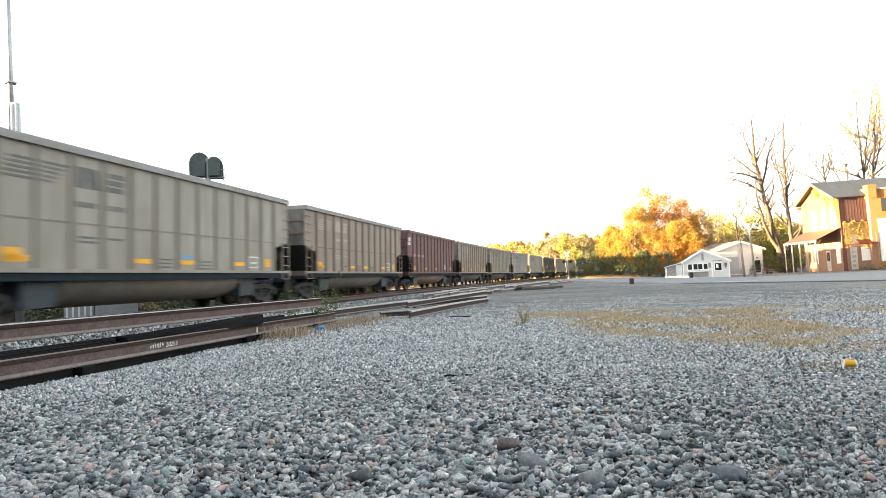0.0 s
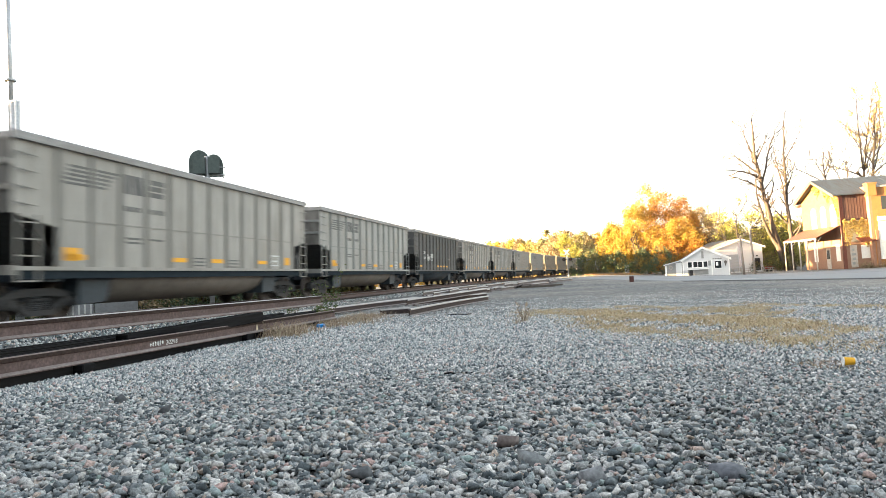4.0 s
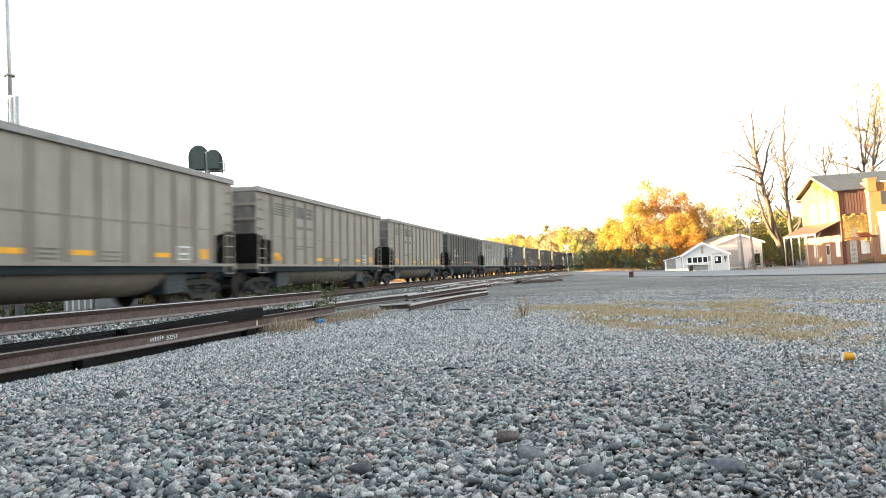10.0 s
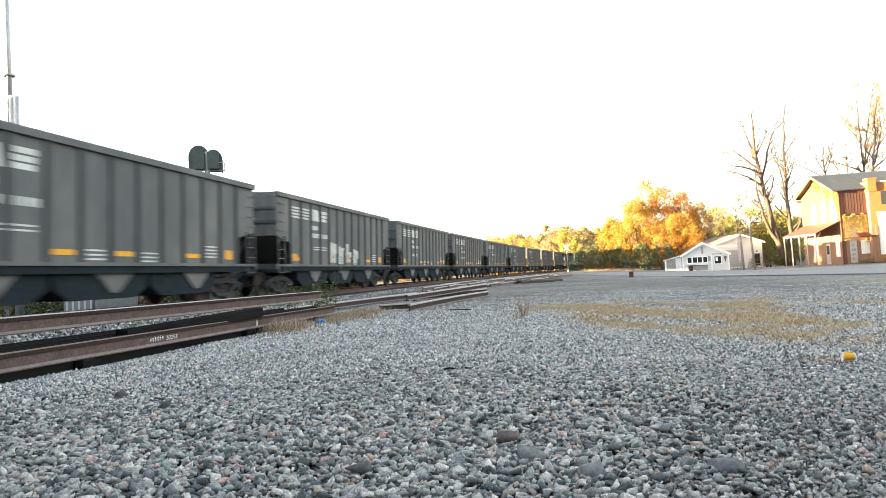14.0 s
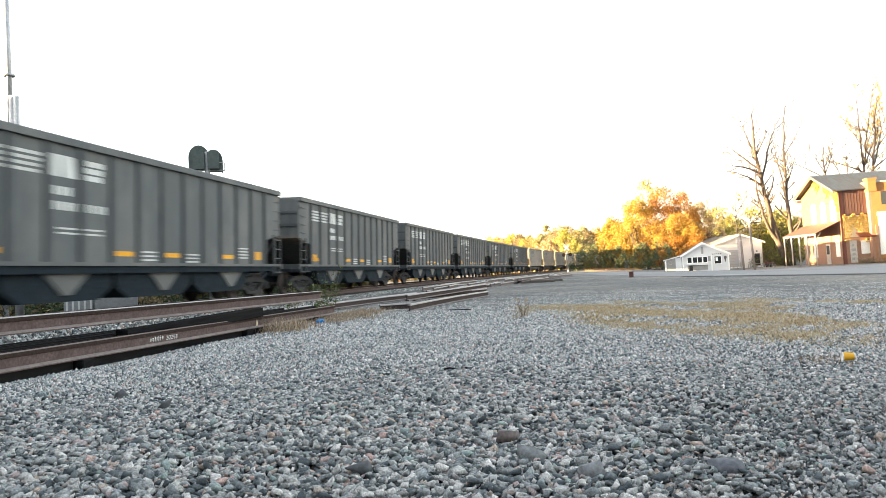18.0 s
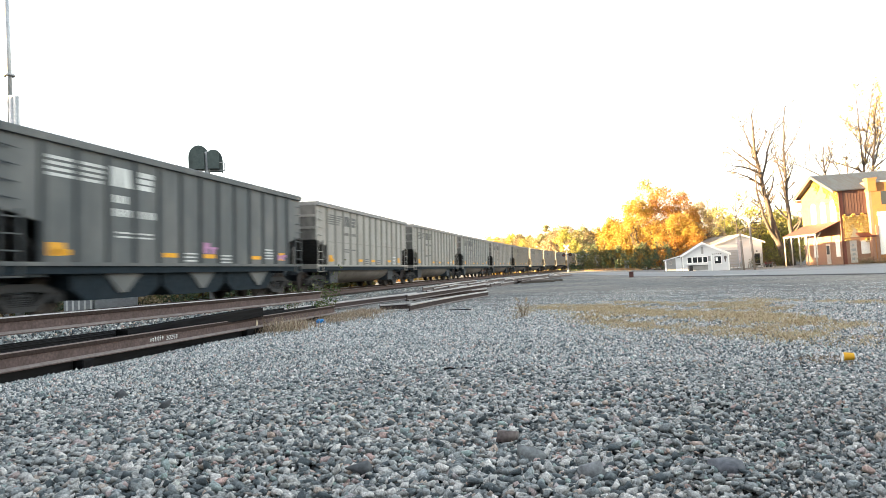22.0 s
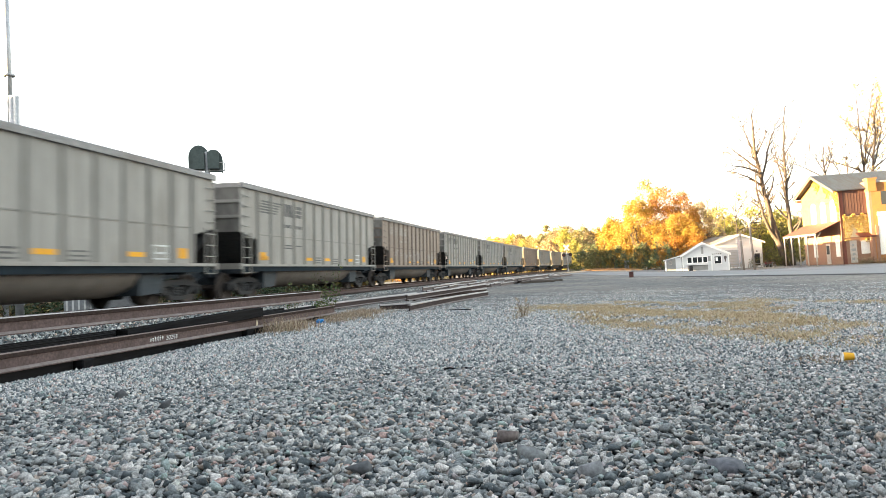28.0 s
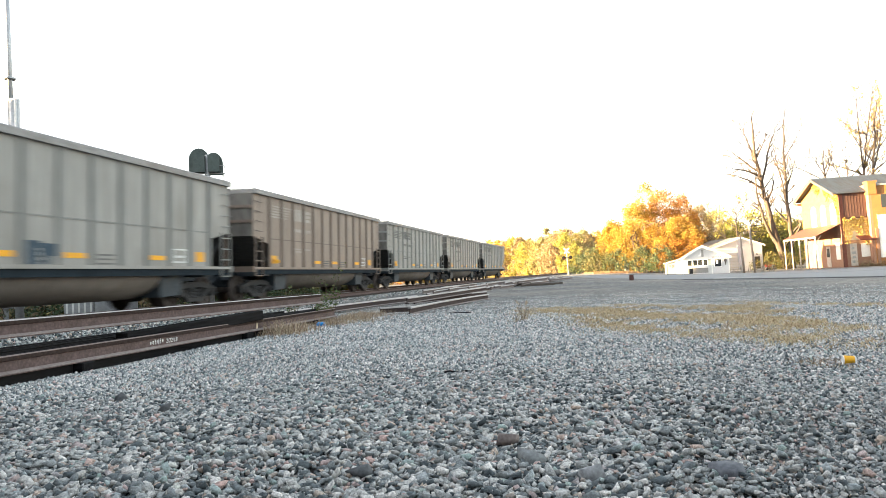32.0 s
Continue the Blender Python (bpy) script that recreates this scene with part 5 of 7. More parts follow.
def bare_tree(label, x, y, stems, seed, leaf=None, depth=2):
    """A nearly leafless tree; each stem is (angle, bend, length, radius, limbs), and each limb leaves it at a share of its length:
    (share, angle, bend, length)."""
    r = random.Random(seed)
    ob = thing("bare_tree", label, "tree", pose(x, y, float(ground_z(x, y)), 0, 0, BACK), "bare trees by the brick building")
    tips = []
    for angle, bend, h, rad, limbs in stems:
        bm = bmesh.new()
        pts = limb(bm, Vector((0, 0, -0.3)), angle, h, rad, bend, r, tips, depth, 0.16)
        part("stem", bm, BARK, ob)
        for share, a, turn, length in limbs:
            bm = bmesh.new()
            k = min(len(pts) - 2, int(share * (len(pts) - 1)))
            limb(bm, pts[k], a, length, rad * (1 - 0.7 * share) * 0.6, turn, r, tips, depth)
            part("limb", bm, BARK, ob)
    if leaf:
        ends = [np.array(t[0][:]) for t in tips if r.random() < leaf[1]]
        cs = np.concatenate([e + rng.normal(0, 0.3, (leaf[2], 3)) for e in ends])
        leaf_cards(cs, 0.2, FOLIAGE[leaf[0]], ob, "last_leaves", "few last yellow leaves")
    return ob


BACK = 9.96  # degrees: local x is to the right of the view, local y away from it


def spot(r_, d):
    """A place on the ground, r_ metres right of the view's middle line and d metres out along it."""
    c, s = math.cos(0.17381), math.sin(0.17381)
    return r_ * c - d * s, r_ * s + d * c


# the golden maples beyond the lot
for r_, d, h, w_, leaf, second, seed in ((36.6, 131, 12.8, 8.5, "gold", None, 21), (42.5, 133, 15.5, 10, "orange", None, 22), (47.5, 137, 14.5, 9, "orange", None, 23),
                                         (40.8, 138, 18.4, 5.0, "gold", "yellow", 24), (52.5, 142, 13.0, 9, "brown", None, 25), (33.6, 136, 9.8, 6, "gold", None, 26),
                                         (43.0, 126, 9.5, 8, "orange", "gold", 27)):
    x, y = spot(r_, d)
    leafy_tree("maple_tree", {"orange": "autumn maple with orange and golden leaves beyond the lot", "gold": "autumn maple with golden yellow leaves beyond the lot",
                              "brown": "half-bare autumn tree with brown leaves"}[leaf], x, y, h, w_, leaf, seed, 14000 if seed != 24 else 4200, 0.25, second, group="autumn trees beyond the lot", low=0.06, clumps_n=130)
for r_, d, h, w_, leaf, seed in ((57.0, 128, 11.0, 9, "yellow", 31), (61.5, 126, 10.0, 8, "yellow", 32), (64.5, 133, 9.5, 8, "olive", 33), (55.0, 146, 13.5, 9, "brown", 34),
                                 (60.0, 150, 13.0, 10, "yellow", 35), (68.0, 140, 8.5, 8, "olive", 36), (72, 150, 9, 9, "brown", 37), (85, 155, 9, 10, "olive", 38), (98, 150, 9, 10, "yellow", 39)):
    x, y = spot(r_, d)
    leafy_tree("autumn_tree", {"yellow": "autumn tree with yellow-green leaves behind the white shed", "olive": "olive-green tree turning brown in autumn",
                               "brown": "thin autumn tree with brown leaves"}[leaf], x, y, h, w_, leaf, seed, 3600, 0.3, group="autumn trees beyond the lot", low=0.1, clumps_n=70)
# green thicket at the lot's far edge
for i, (r_, d, h, w_) in enumerate(((28.5, 128, 3.6, 5.5), (31.5, 125, 3.8, 5.5), (34.8, 122, 4.2, 5.0), (37.4, 119, 4.6, 4.8), (26.6, 134, 3.4, 5.0), (29.5, 136, 4.6, 6))):
    x, y = spot(r_, d)
    leafy_tree("shrub", "dense dark green shrub at the edge of the lot", x, y, h, w_, "green" if i != 0 else "olive", 50 + i, 2600, 0.2, low=0.04, group="shrubs at the edge of the lot")
# woods beyond the crossing: a slanting edge that catches the evening sun, and the trees behind it
k = 0
WOODS = [(16 + 1.75 * i, 282 - 6.2 * i, 13.5) for i in range(13)] + [(20 + 2.3 * i, 290 - 5.2 * i, 15) for i in range(13)]
WOODS += [(42 + 3.4 * i, 262 + 3.0 * i, 17.5) for i in range(12)] + [(30 + 5 * i, 300 + (i % 3) * 8, 19) for i in range(24)]
WOODS += [(46 + 4.5 * i, 175 + (i % 2) * 9, 12) for i in range(22)]
for r_, d, hh in WOODS:
    r = random.Random(k)
    x, y = spot(r_ + r.uniform(-1.0, 1.0), d + r.uniform(-3, 3))
    # the woods keep clear of the track
    sx, sy, th = line_at(math.hypot(x, y))
    if abs((x - sx) * math.cos(th) - (y - sy) * math.sin(th)) > 7:
        leaf = r.choice(("pale", "pale", "gold", "brown", "brown", "yellow"))
        leafy_tree("woodland_tree", {"yellow": "distant tree with yellow autumn leaves", "gold": "distant tree with golden autumn leaves",
                                     "pale": "distant tree with pale yellow autumn leaves", "brown": "distant tree with brown autumn leaves"}[leaf],
                   x, y, hh * r.uniform(0.82, 1.05), r.uniform(7, 9.5), leaf, 200 + k, 3000 if d < 285 else 1700, 0.5 if d < 285 else 0.75,
                   group="woods beyond the crossing", low=0.03, clumps_n=90)
    k += 1
# undergrowth that closes the woods
n = 26000
r_, d = rng.uniform(28, 150, n), rng.uniform(292, 300, n)
c, s = math.cos(0.17381), math.sin(0.17381)
cs = np.stack([r_ * c - d * s, r_ * s + d * c, rng.random(n) ** 1.4 * (8 + 1.5 * np.sin(r_ * 0.4) + np.sin(r_ * 1.3)) - 0.5], -1)
tagged(leaf_cards(cs, 1.0, FOLIAGE["brown"], None, "woodland_undergrowth", "brown autumn undergrowth filling the distant woods"), category="undergrowth", kind="stuff")
# thicket and trees on the far side of the track
for i in range(28):
    r = random.Random(1700 + i)
    y = -100 + 5.6 * i
    leafy_tree("thicket_tree", "dense olive-green tree in the thicket behind the track", -36.5 - r.uniform(0, 3), y, r.uniform(7.5, 9.5), 8.0, "olive", 1750 + i, 1300, 0.75,
               low=0.02, group="thicket behind the track")
for i in range(33):
    r = random.Random(900 + i)
    y = -95 + 4.6 * i + r.uniform(-1, 1)
    x = -25.5 - r.uniform(0, 7) + (0.0009 * y * y / 2 if y > 0 else 0)
    h = r.uniform(6.2, 8.0)
    leaf = r.choice(("olive", "brown", "green", "olive", "green"))
    leafy_tree("thicket_tree", {"olive": "olive-green small tree behind the track", "brown": "brown autumn small tree behind the track",
                                "green": "dark green small tree behind the track", "gold": "golden autumn small tree behind the track"}[leaf],
               x, y, h, r.uniform(5, 6.5), leaf, 950 + i, 1500, 0.46, low=0.03, group="thicket behind the track")
for i in range(16):
    r = random.Random(1300 + i)
    y = 8 + 2.9 * i
    x = -20.5 - r.uniform(0, 1.5) + 0.0009 * y * y / 2
    leaf = r.choice(("olive", "brown", "green", "green"))
    leafy_tree("shrub", "low olive-green shrub behind the track", x, y, r.uniform(1.1, 1.9), r.uniform(2.6, 3.4), leaf, 1350 + i, 800, 0.13, low=0.02, group="shrubs behind the track")

# extra dense row, added to keep the low sun off the near car ends
for i in range(30):
    r = random.Random(1600 + i)
    leafy_tree("thicket_tree", "dense small tree added behind the track to block the low sun", -31 - r.uniform(0, 2), -62 + 3.6 * i, r.uniform(5.6, 6.6), 6.0, r.choice(("green", "olive")),
               1620 + i, 1100, 0.85, low=0.02, group="thicket behind the track")
# row hidden by the train, added to shade the ends of the distant cars
for i in range(14):
    r = random.Random(1560 + i)
    y = 47 + 3.1 * i
    leafy_tree("thicket_tree", "unseen small tree added behind the train to block the low sun", -28.5 - r.uniform(0, 2) + TRACK_K * y * y / 2, y, r.uniform(6.3, 7.0), 5.5, "olive",
               1580 + i, 1100, 0.85, low=0.02, group="thicket behind the track")
# the sunny scrub that shows under the cars
for i in range(22):
    r = random.Random(1850 + i)
    x, y = spot(-36 + 1.75 * i, 176 + r.uniform(-9, 9))
    if abs(x + TRACK_D - TRACK_K * y * y / 2) > 6:
        leaf = r.choice(("gold", "pale", "orange", "gold"))
        leafy_tree("shrub", "low golden autumn shrub in the sun beyond the track", x, y, r.uniform(2.0, 3.6), r.uniform(4, 6), leaf, 1880 + i, 700, 0.3, low=0.02, group="shrubs behind the track")
# a few taller tops that show over the train
for i, (x, y, h, w_) in enumerate(((-23.9, 34.6, 8.5, 3.4), (-26.7, 32.4, 9.0, 3.6), (-28.6, 31.0, 8.9, 3.6))):
    leafy_tree("thicket_tree", "slim olive-green tree with a thin top behind the track", x, y, h, w_, "olive", 1480 + i, 1500, 0.3, low=0.03, group="thicket behind the track")

# tall bare trees by the brick building
x, y = spot(58.0, 117)
bare_tree("tall bare tree with a leaning trunk and thin branches", x, y, [
    (-15, 16, 27.5, 0.6, [(0.17, -42, 40, 7.0), (0.16, -36, 36, 13.5), (0.52, -50, -20, 6.0), (0.6, -66, -20, 7.0),
                          (0.64, -55, 10, 6.0), (0.56, 16, 6, 10.5), (0.7, -24, 14, 7.5), (0.45, 40, -25, 4.5), (0.75, 20, 0, 5.0)])], 61, ("gold", 0.08, 4))
x, y = spot(59.9, 119)
bare_tree("tall slender bare tree with thin upright branches", x, y, [
    (4, 5, 30.5, 0.46, [(0.36, -8, 6, 11.0), (0.22, 48, -30, 5.5), (0.18, 42, -25, 5.2), (0.7, 30, 2, 6.5), (0.5, 34, -15, 4.5), (0.6, -34, 20, 4.5), (0.3, -40, 16, 4.0)])],
    62, ("yellow", 0.12, 4))
x, y = spot(51.6, 122)
bare_tree("thin tree with sparse yellow leaves", x, y, [
    (4, -2, 12.5, 0.22, [(0.4, -55, 20, 6.0), (0.5, 50, -20, 6.5), (0.6, 65, -10, 6.5), (0.65, -60, 10, 5.5), (0.75, 30, 10, 4.5)])], 63, ("yellow", 0.65, 9))
x, y = spot(77.8, 128)
bare_tree("tall bare tree with a few golden leaves behind a roof", x, y, [
    (0, 0, 20, 0.75, [(0.9, -16, 14, 15.0), (0.92, 6, 2, 15.0), (0.9, 22, 8, 12.0), (0.86, -48, -30, 6.5), (0.93, 36, -26, 17.5), (0.8, 44, 10, 9.0)]),
    (3, 0, 30, 0.42, [(0.66, -34, 10, 8.5), (0.7, 36, -12, 9.0), (0.8, -60, -20, 6.0), (0.62, 30, -10, 10.0)])], 64, ("gold", 0.5, 14))
x, y = spot(70.9, 128)
bare_tree("bare tree with thin branches behind a roof", x, y, [
    (2, -6, 22.5, 0.42, [(0.78, -36, -14, 5.5), (0.8, 42, -30, 5.5), (0.72, -56, -26, 9.5), (0.76, 34, -20, 6.0)])], 65, ("yellow", 0.12, 3))
x, y = spot(74.6, 130)
bare_tree("bare tree with thin branches behind a roof", x, y, [
    (2, -4, 19.5, 0.36, [(0.86, 46, -18, 9.0), (0.9, -10, 14, 6.0), (0.8, -40, 20, 5.5)])], 66, ("gold", 0.1, 3))
x, y = spot(86.5, 126)
bare_tree("bare tree with golden leaves behind a roof", x, y, [
    (0, 4, 19, 0.34, [(0.7, -30, 12, 6.0), (0.7, 34, -12, 6.0), (0.55, 40, -10, 6.0)])], 67, ("gold", 0.6, 8))

# dry grass at the foot of the thicket
n = 3500
r_, d = rng.uniform(24, 32, n), rng.normal(116, 2.2, n) + 0.0
c, s = math.cos(0.17381), math.sin(0.17381)
x, y = r_ * c - d * s, r_ * s + d * c
blade_field("dry_grass", x, y, ground_z(x, y), rng.uniform(0.12, 0.5, n), rng.uniform(0.1, 0.7, n), 0.02,
            leaf_material("sunlit_straw", [(0, (0.25, 0.14, 0.07)), (0.6, (0.33, 0.2, 0.1)), (1, (0.28, 0.22, 0.11))], 0.8, 0.2), "tall dry straw-coloured grass along the thicket")

# ---------- street and lot ----------
ASPHALT = surface("worn_asphalt", (0.21, 0.211, 0.213), 0.8, 0, 30, spread=0.18, dirt=(0.2, 0.2, 0.2), dirt_amount=0.6, dirt_scale=0.15, bump=0.3)


def strip(name, corners, lift, material, label, category, nx=24, ny=8):
    """A thin slab between two edges given by places right of and out along the view, laid on the ground."""
    (a0, a1), (b0, b1) = corners
    vs = []
    for i in range(nx + 1):
        for j in range(ny + 1):
            p = Vector(a0).lerp(Vector(a1), i / nx).lerp(Vector(b0).lerp(Vector(b1), i / nx), j / ny)
            x, y = spot(p.x, p.y)
            vs.append((x, y, float(ground_z(x, y)) + lift))
    fs = [(i * (ny + 1) + j, (i + 1) * (ny + 1) + j, (i + 1) * (ny + 1) + j + 1, i * (ny + 1) + j + 1) for i in range(nx) for j in range(ny)]
    bm = bmesh.new()
    bv = [bm.verts.new(v) for v in vs]
    ff = [bm.faces.new([bv[k] for k in f]) for f in fs]
    ex = bmesh.ops.extrude_face_region(bm, geom=ff)
    for v in [g for g in ex["geom"] if isinstance(g, bmesh.types.BMVert)]:
        v.co.z -= 0.12
    bmesh.ops.recalc_face_normals(bm, faces=list(bm.faces))
    return thing(name, label, category, kind="structure", bm=bm, material=material)


strip("road", (((16, 62), (140, 50)), ((16, 92), (140, 80))), 0.03, ASPHALT, "worn grey asphalt street in front of the buildings", "road", 40, 12)
strip("road_apron", (((15.6, 45), (19.6, 26)), ((16, 63), (140, 51))), 0.022, ASPHALT, "worn grey asphalt apron between the lot and the street", "road", 30, 16)
# dark strip that paints the shadow line along the raised asphalt edge
strip("road_edge", (((15.2, 44.2), (19.4, 25.2)), ((15.7, 46.2), (19.9, 27.2))), 0.034, surface("edge_shade_asphalt", (0.07, 0.07, 0.072), 0.8, 0, 30, spread=0.3), "dark strip painted as the shadow line of the apron's edge", "road", 24, 2)
strip("road_crossing", (((-2, 108), (34, 100)), ((-2, 115), (34, 107))), 0.035, ASPHALT, "asphalt lane leading to the crossing", "road", 24, 6)
CONCRETE = surface("pale_concrete", (0.42, 0.41, 0.39), 0.9, 0, 20, spread=0.15, dirt=(0.3, 0.29, 0.27), dirt_scale=1)
strip("concrete_patch", (((16.7, 42.6), (19.2, 42.2)), ((16.9, 43.6), (18.9, 43.3))), 0.05, CONCRETE, "pale worn concrete patch on the lot", "pavement", 8, 3)
bm = bmesh.new()
box(bm, -0.13, 0.13, -0.13, 0.13, 0, 0.38)
red_box = thing("utility_box", "dark rust-brown metal utility box standing on the lot", "box", pose(4.62, 51.7, float(ground_z(4.62, 51.7)), 0, 0, 15), bm=bm,
                material=surface("rust_red_paint", (0.075, 0.03, 0.025), 0.7, 0, 20, spread=0.3), bevel=0.02)
bm = bmesh.new()
box(bm, -0.14, 0.14, -0.14, 0.14, 0.38, 0.42)
part("lid", bm, surface("dark_red_lid", (0.05, 0.022, 0.02), 0.7), red_box)

# ---------- railway crossing sign ----------
WHITE_PAINT = surface("white_paint", (0.78, 0.78, 0.75), 0.6, 0, 15, spread=0.06, dirt=(0.55, 0.53, 0.48), dirt_amount=0.4)
BLACK_PAINT = surface("black_paint", (0.02, 0.02, 0.02), 0.5)
RED_LENS = surface("red_lens", (0.25, 0.02, 0.015), 0.25)
GALV = surface("galvanised_steel", (0.42, 0.43, 0.44), 0.5, 0.6, 12, spread=0.15, dirt=(0.3, 0.3, 0.3), dirt_scale=2)
cx = thing("crossing_signal", "railway crossing signal with white crossbuck and paired red lamps", "crossing signal", pose(0.39, 117, 0.14, 0, -2, 8))
bm = bmesh.new()
tube(bm, (0, 0, 0), (0, 0, 4.5), 0.075, seg=10)
tube(bm, (0, 0, 0), (0, 0, 0.6), 0.16, 0.09, seg=10)
part("mast", bm, GALV, cx)
for a in (45, -45):
    bm = bmesh.new()
    box(bm, -0.61, 0.61, -0.02, 0.02, -0.115, 0.115)
    part("crossbuck_board", bm, WHITE_PAINT, cx, "white board", pose(0, -0.1 if a > 0 else -0.145, 4.05, 0, a, 0))
bm = bmesh.new()
box(bm, -0.75, 0.75, -0.05, 0.05, 2.85, 2.95)
part("cross_arm", bm, BLACK_PAINT, cx)
for x in (-0.55, 0.55):
    bm = bmesh.new()
    tube(bm, (x, -0.1, 2.9), (x, -0.16, 2.9), 0.3, seg=18)
    tube(bm, (x, -0.16, 2.98), (x, -0.4, 2.98), 0.13, seg=12)
    target = part("lamp_target", bm, BLACK_PAINT, cx, "round black target")
    bm = bmesh.new()
    tube(bm, (x, -0.165, 2.9), (x, -0.19, 2.9), 0.12, seg=14)
    part("lens", bm, RED_LENS, target, "unlit red lens")
bm = bmesh.new()
box(bm, 9 - 0.4, 9 + 0.4, -0.3, 0.3, 0, 1.6)
thing("relay_cabinet", "small grey metal relay cabinet beside the crossing", "cabinet", pose(2.0, 131, 0.1), bm=bm, material=GALV, bevel=0.02)

# ---------- signal gear on the far side of the track ----------
sig = thing("railway_signal", "two dark hooded railway signal heads on a mast", "railway signal", pose(-15.75, 29.0, -0.05, 0, 0, 205))
bm = bmesh.new()
tube(bm, (0, 0, -0.4), (0, 0, 7.0), 0.11, seg=12)
box(bm, -0.16, 0.16, -0.16, 0.16, -0.6, -0.25)
part("mast", bm, GALV, sig)
HOOD = surface("dull_green_black_paint", (0.045, 0.062, 0.061), 0.55, 0, 10, spread=0.25, dirt=(0.085, 0.105, 0.1), dirt_scale=2)
for k, (x, dy, s, head_z) in enumerate(((-0.27, -0.05, 0.86, 6.5), (0.36, -0.12, 0.98, 6.62))):
    bm = bmesh.new()
    prof = [(0.46 * s * math.cos(a), 0.15 * s + 0.56 * s * math.sin(a)) for a in [math.pi * i / 12 for i in range(13)]]
    prof = [(0.46 * s, -0.5 * s)] + prof + [(-0.46 * s, -0.5 * s)]
    inner = [(p[0] * 0.9, p[1] * 0.93 if p[1] > 0 else p[1]) for p in prof]
    r0 = [bm.verts.new((x + p[0], dy - 0.45, head_z + p[1])) for p in prof]
    r1 = [bm.verts.new((x + p[0], dy + 0.05, head_z + p[1])) for p in prof]
    i0 = [bm.verts.new((x + p[0], dy - 0.45, head_z + p[1])) for p in inner]
    i1 = [bm.verts.new((x + p[0], dy + 0.0, head_z + p[1])) for p in inner]
    for a in range(len(prof) - 1):
        bm.faces.new((r0[a], r0[a + 1], r1[a + 1], r1[a]))
        bm.faces.new((i0[a + 1], i0[a], i1[a], i1[a + 1]))
        bm.faces.new((r0[a + 1], r0[a], i0[a], i0[a + 1]))
    bm.faces.new(r1)
    bm.faces.new(list(reversed(i1)))
    hood = part("signal_head", bm, HOOD, sig, "arched dark hood and target")
    for j in range(3):
        bm = bmesh.new()
        tube(bm, (x, dy - 0.02, 6.33 + 0.24 * j), (x, dy - 0.05, 6.33 + 0.24 * j), 0.09, seg=12)
        part("lens", bm, surface("dark_lens", (0.03, 0.03, 0.03), 0.2), hood)
    bm = bmesh.new()
    box(bm, x - 0.25, x + 0.25, dy + 0.05, dy + 0.3, 6.2, 6.95)
    part("lamp_case", bm, HOOD, sig)
bm = bmesh.new()
tube(bm, (-0.75, 0, 6.15), (0.75, 0, 6.15), 0.03, seg=6)
tube(bm, (-0.75, 0, 6.15), (-0.75, 0, 6.5), 0.02, seg=6)
tube(bm, (-0.75, 0, 6.5), (-0.5, 0.1, 6.5), 0.02, seg=6)
part("bracket", bm, GALV, sig)
x, y = -17.25, 19.45
am = thing("antenna_mast", "tall slim grey steel antenna mast with a junction collar", "mast", pose(x, y, -0.35, 0, 0, 0))
bm = bmesh.new()
tube(bm, (0.05, 0, 0), (0.05, 0, 7.6), 0.12, seg=10)
box(bm, -0.06, 0.16, -0.1, 0.1, 6.5, 7.65)
part("lower_tube", bm, GALV, am)
bm = bmesh.new()
tube(bm, (-0.08, 0, 6.3), (-0.15, 0, 12.5), 0.085, 0.06, seg=8)
part("upper_tube", bm, GALV, am)
bm = bmesh.new()
tube(bm, (-0.1, 0, 8.3), (-0.1, 0, 8.36), 0.17, seg=10)
part("collar", bm, GALV, am)


def cabinet(x, y, w_, d, h, legs, label, material):
    ob = thing("signal_cabinet", label, "cabinet", pose(x, y, float(ground_z(x, y)), 0, 0, 38), "signal cabinets behind the track")
    bm = bmesh.new()
    box(bm, -w_ / 2, w_ / 2, -d / 2, d / 2, legs, legs + h)
    part("case", bm, material, ob, bevel=0.02)
    bm = bmesh.new()
    box(bm, -w_ / 2 - 0.05, w_ / 2 + 0.05, -d / 2 - 0.05, d / 2 + 0.05, legs + h, legs + h + 0.06)
    part("roof", bm, material, ob)
    for i in range(5):
        bm = bmesh.new()
        xx = -w_ / 2 + w_ * (i + 0.5) / 5
        box(bm, xx - 0.03, xx + 0.03, -d / 2 - 0.03, -d / 2, legs + 0.05, legs + h - 0.05)
        part("rib", bm, WHITE_PAINT if w_ == 1.0 else material, ob)
    for xx in (-w_ / 2 + 0.1, w_ / 2 - 0.1):
        bm = bmesh.new()
        box(bm, xx - 0.08, xx + 0.08, -0.1, 0.1, -0.1, legs)
        part("leg", bm, GALV, ob)
    return ob


cabinet(-18.3, 23.6, 1.0, 0.8, 1.7, 0.05, "grey metal signal cabinet with white ribs", GALV)
cabinet(-17.3, 24.4, 1.5, 1.0, 1.9, 0.05, "grey metal signal cabinet behind the track", GALV)
cabinet(-20.4, 22.8, 0.7, 0.6, 1.2, 0.7, "grey metal signal cabinet on a post", GALV)
strip("road_behind_track", (((-40, 30), (-14, 60)), ((-46, 34), (-17, 66))), 0.02, CONCRETE, "pale gravel lane behind the track", "road", 12, 3)


# ---------- white shop and shed beyond the street ----------
SIDING = surface("white_siding", (0.56, 0.56, 0.56), 0.6, 0, 10, (1, 1, 0.3), 0.05, (0.6, 0.6, 0.58), 0.4, 0.8)
GREY_BOARD = surface("grey_board", (0.27, 0.265, 0.255), 0.75, 0, 8, (1, 1, 0.3), 0.15, (0.2, 0.195, 0.185), 0.5, 1)
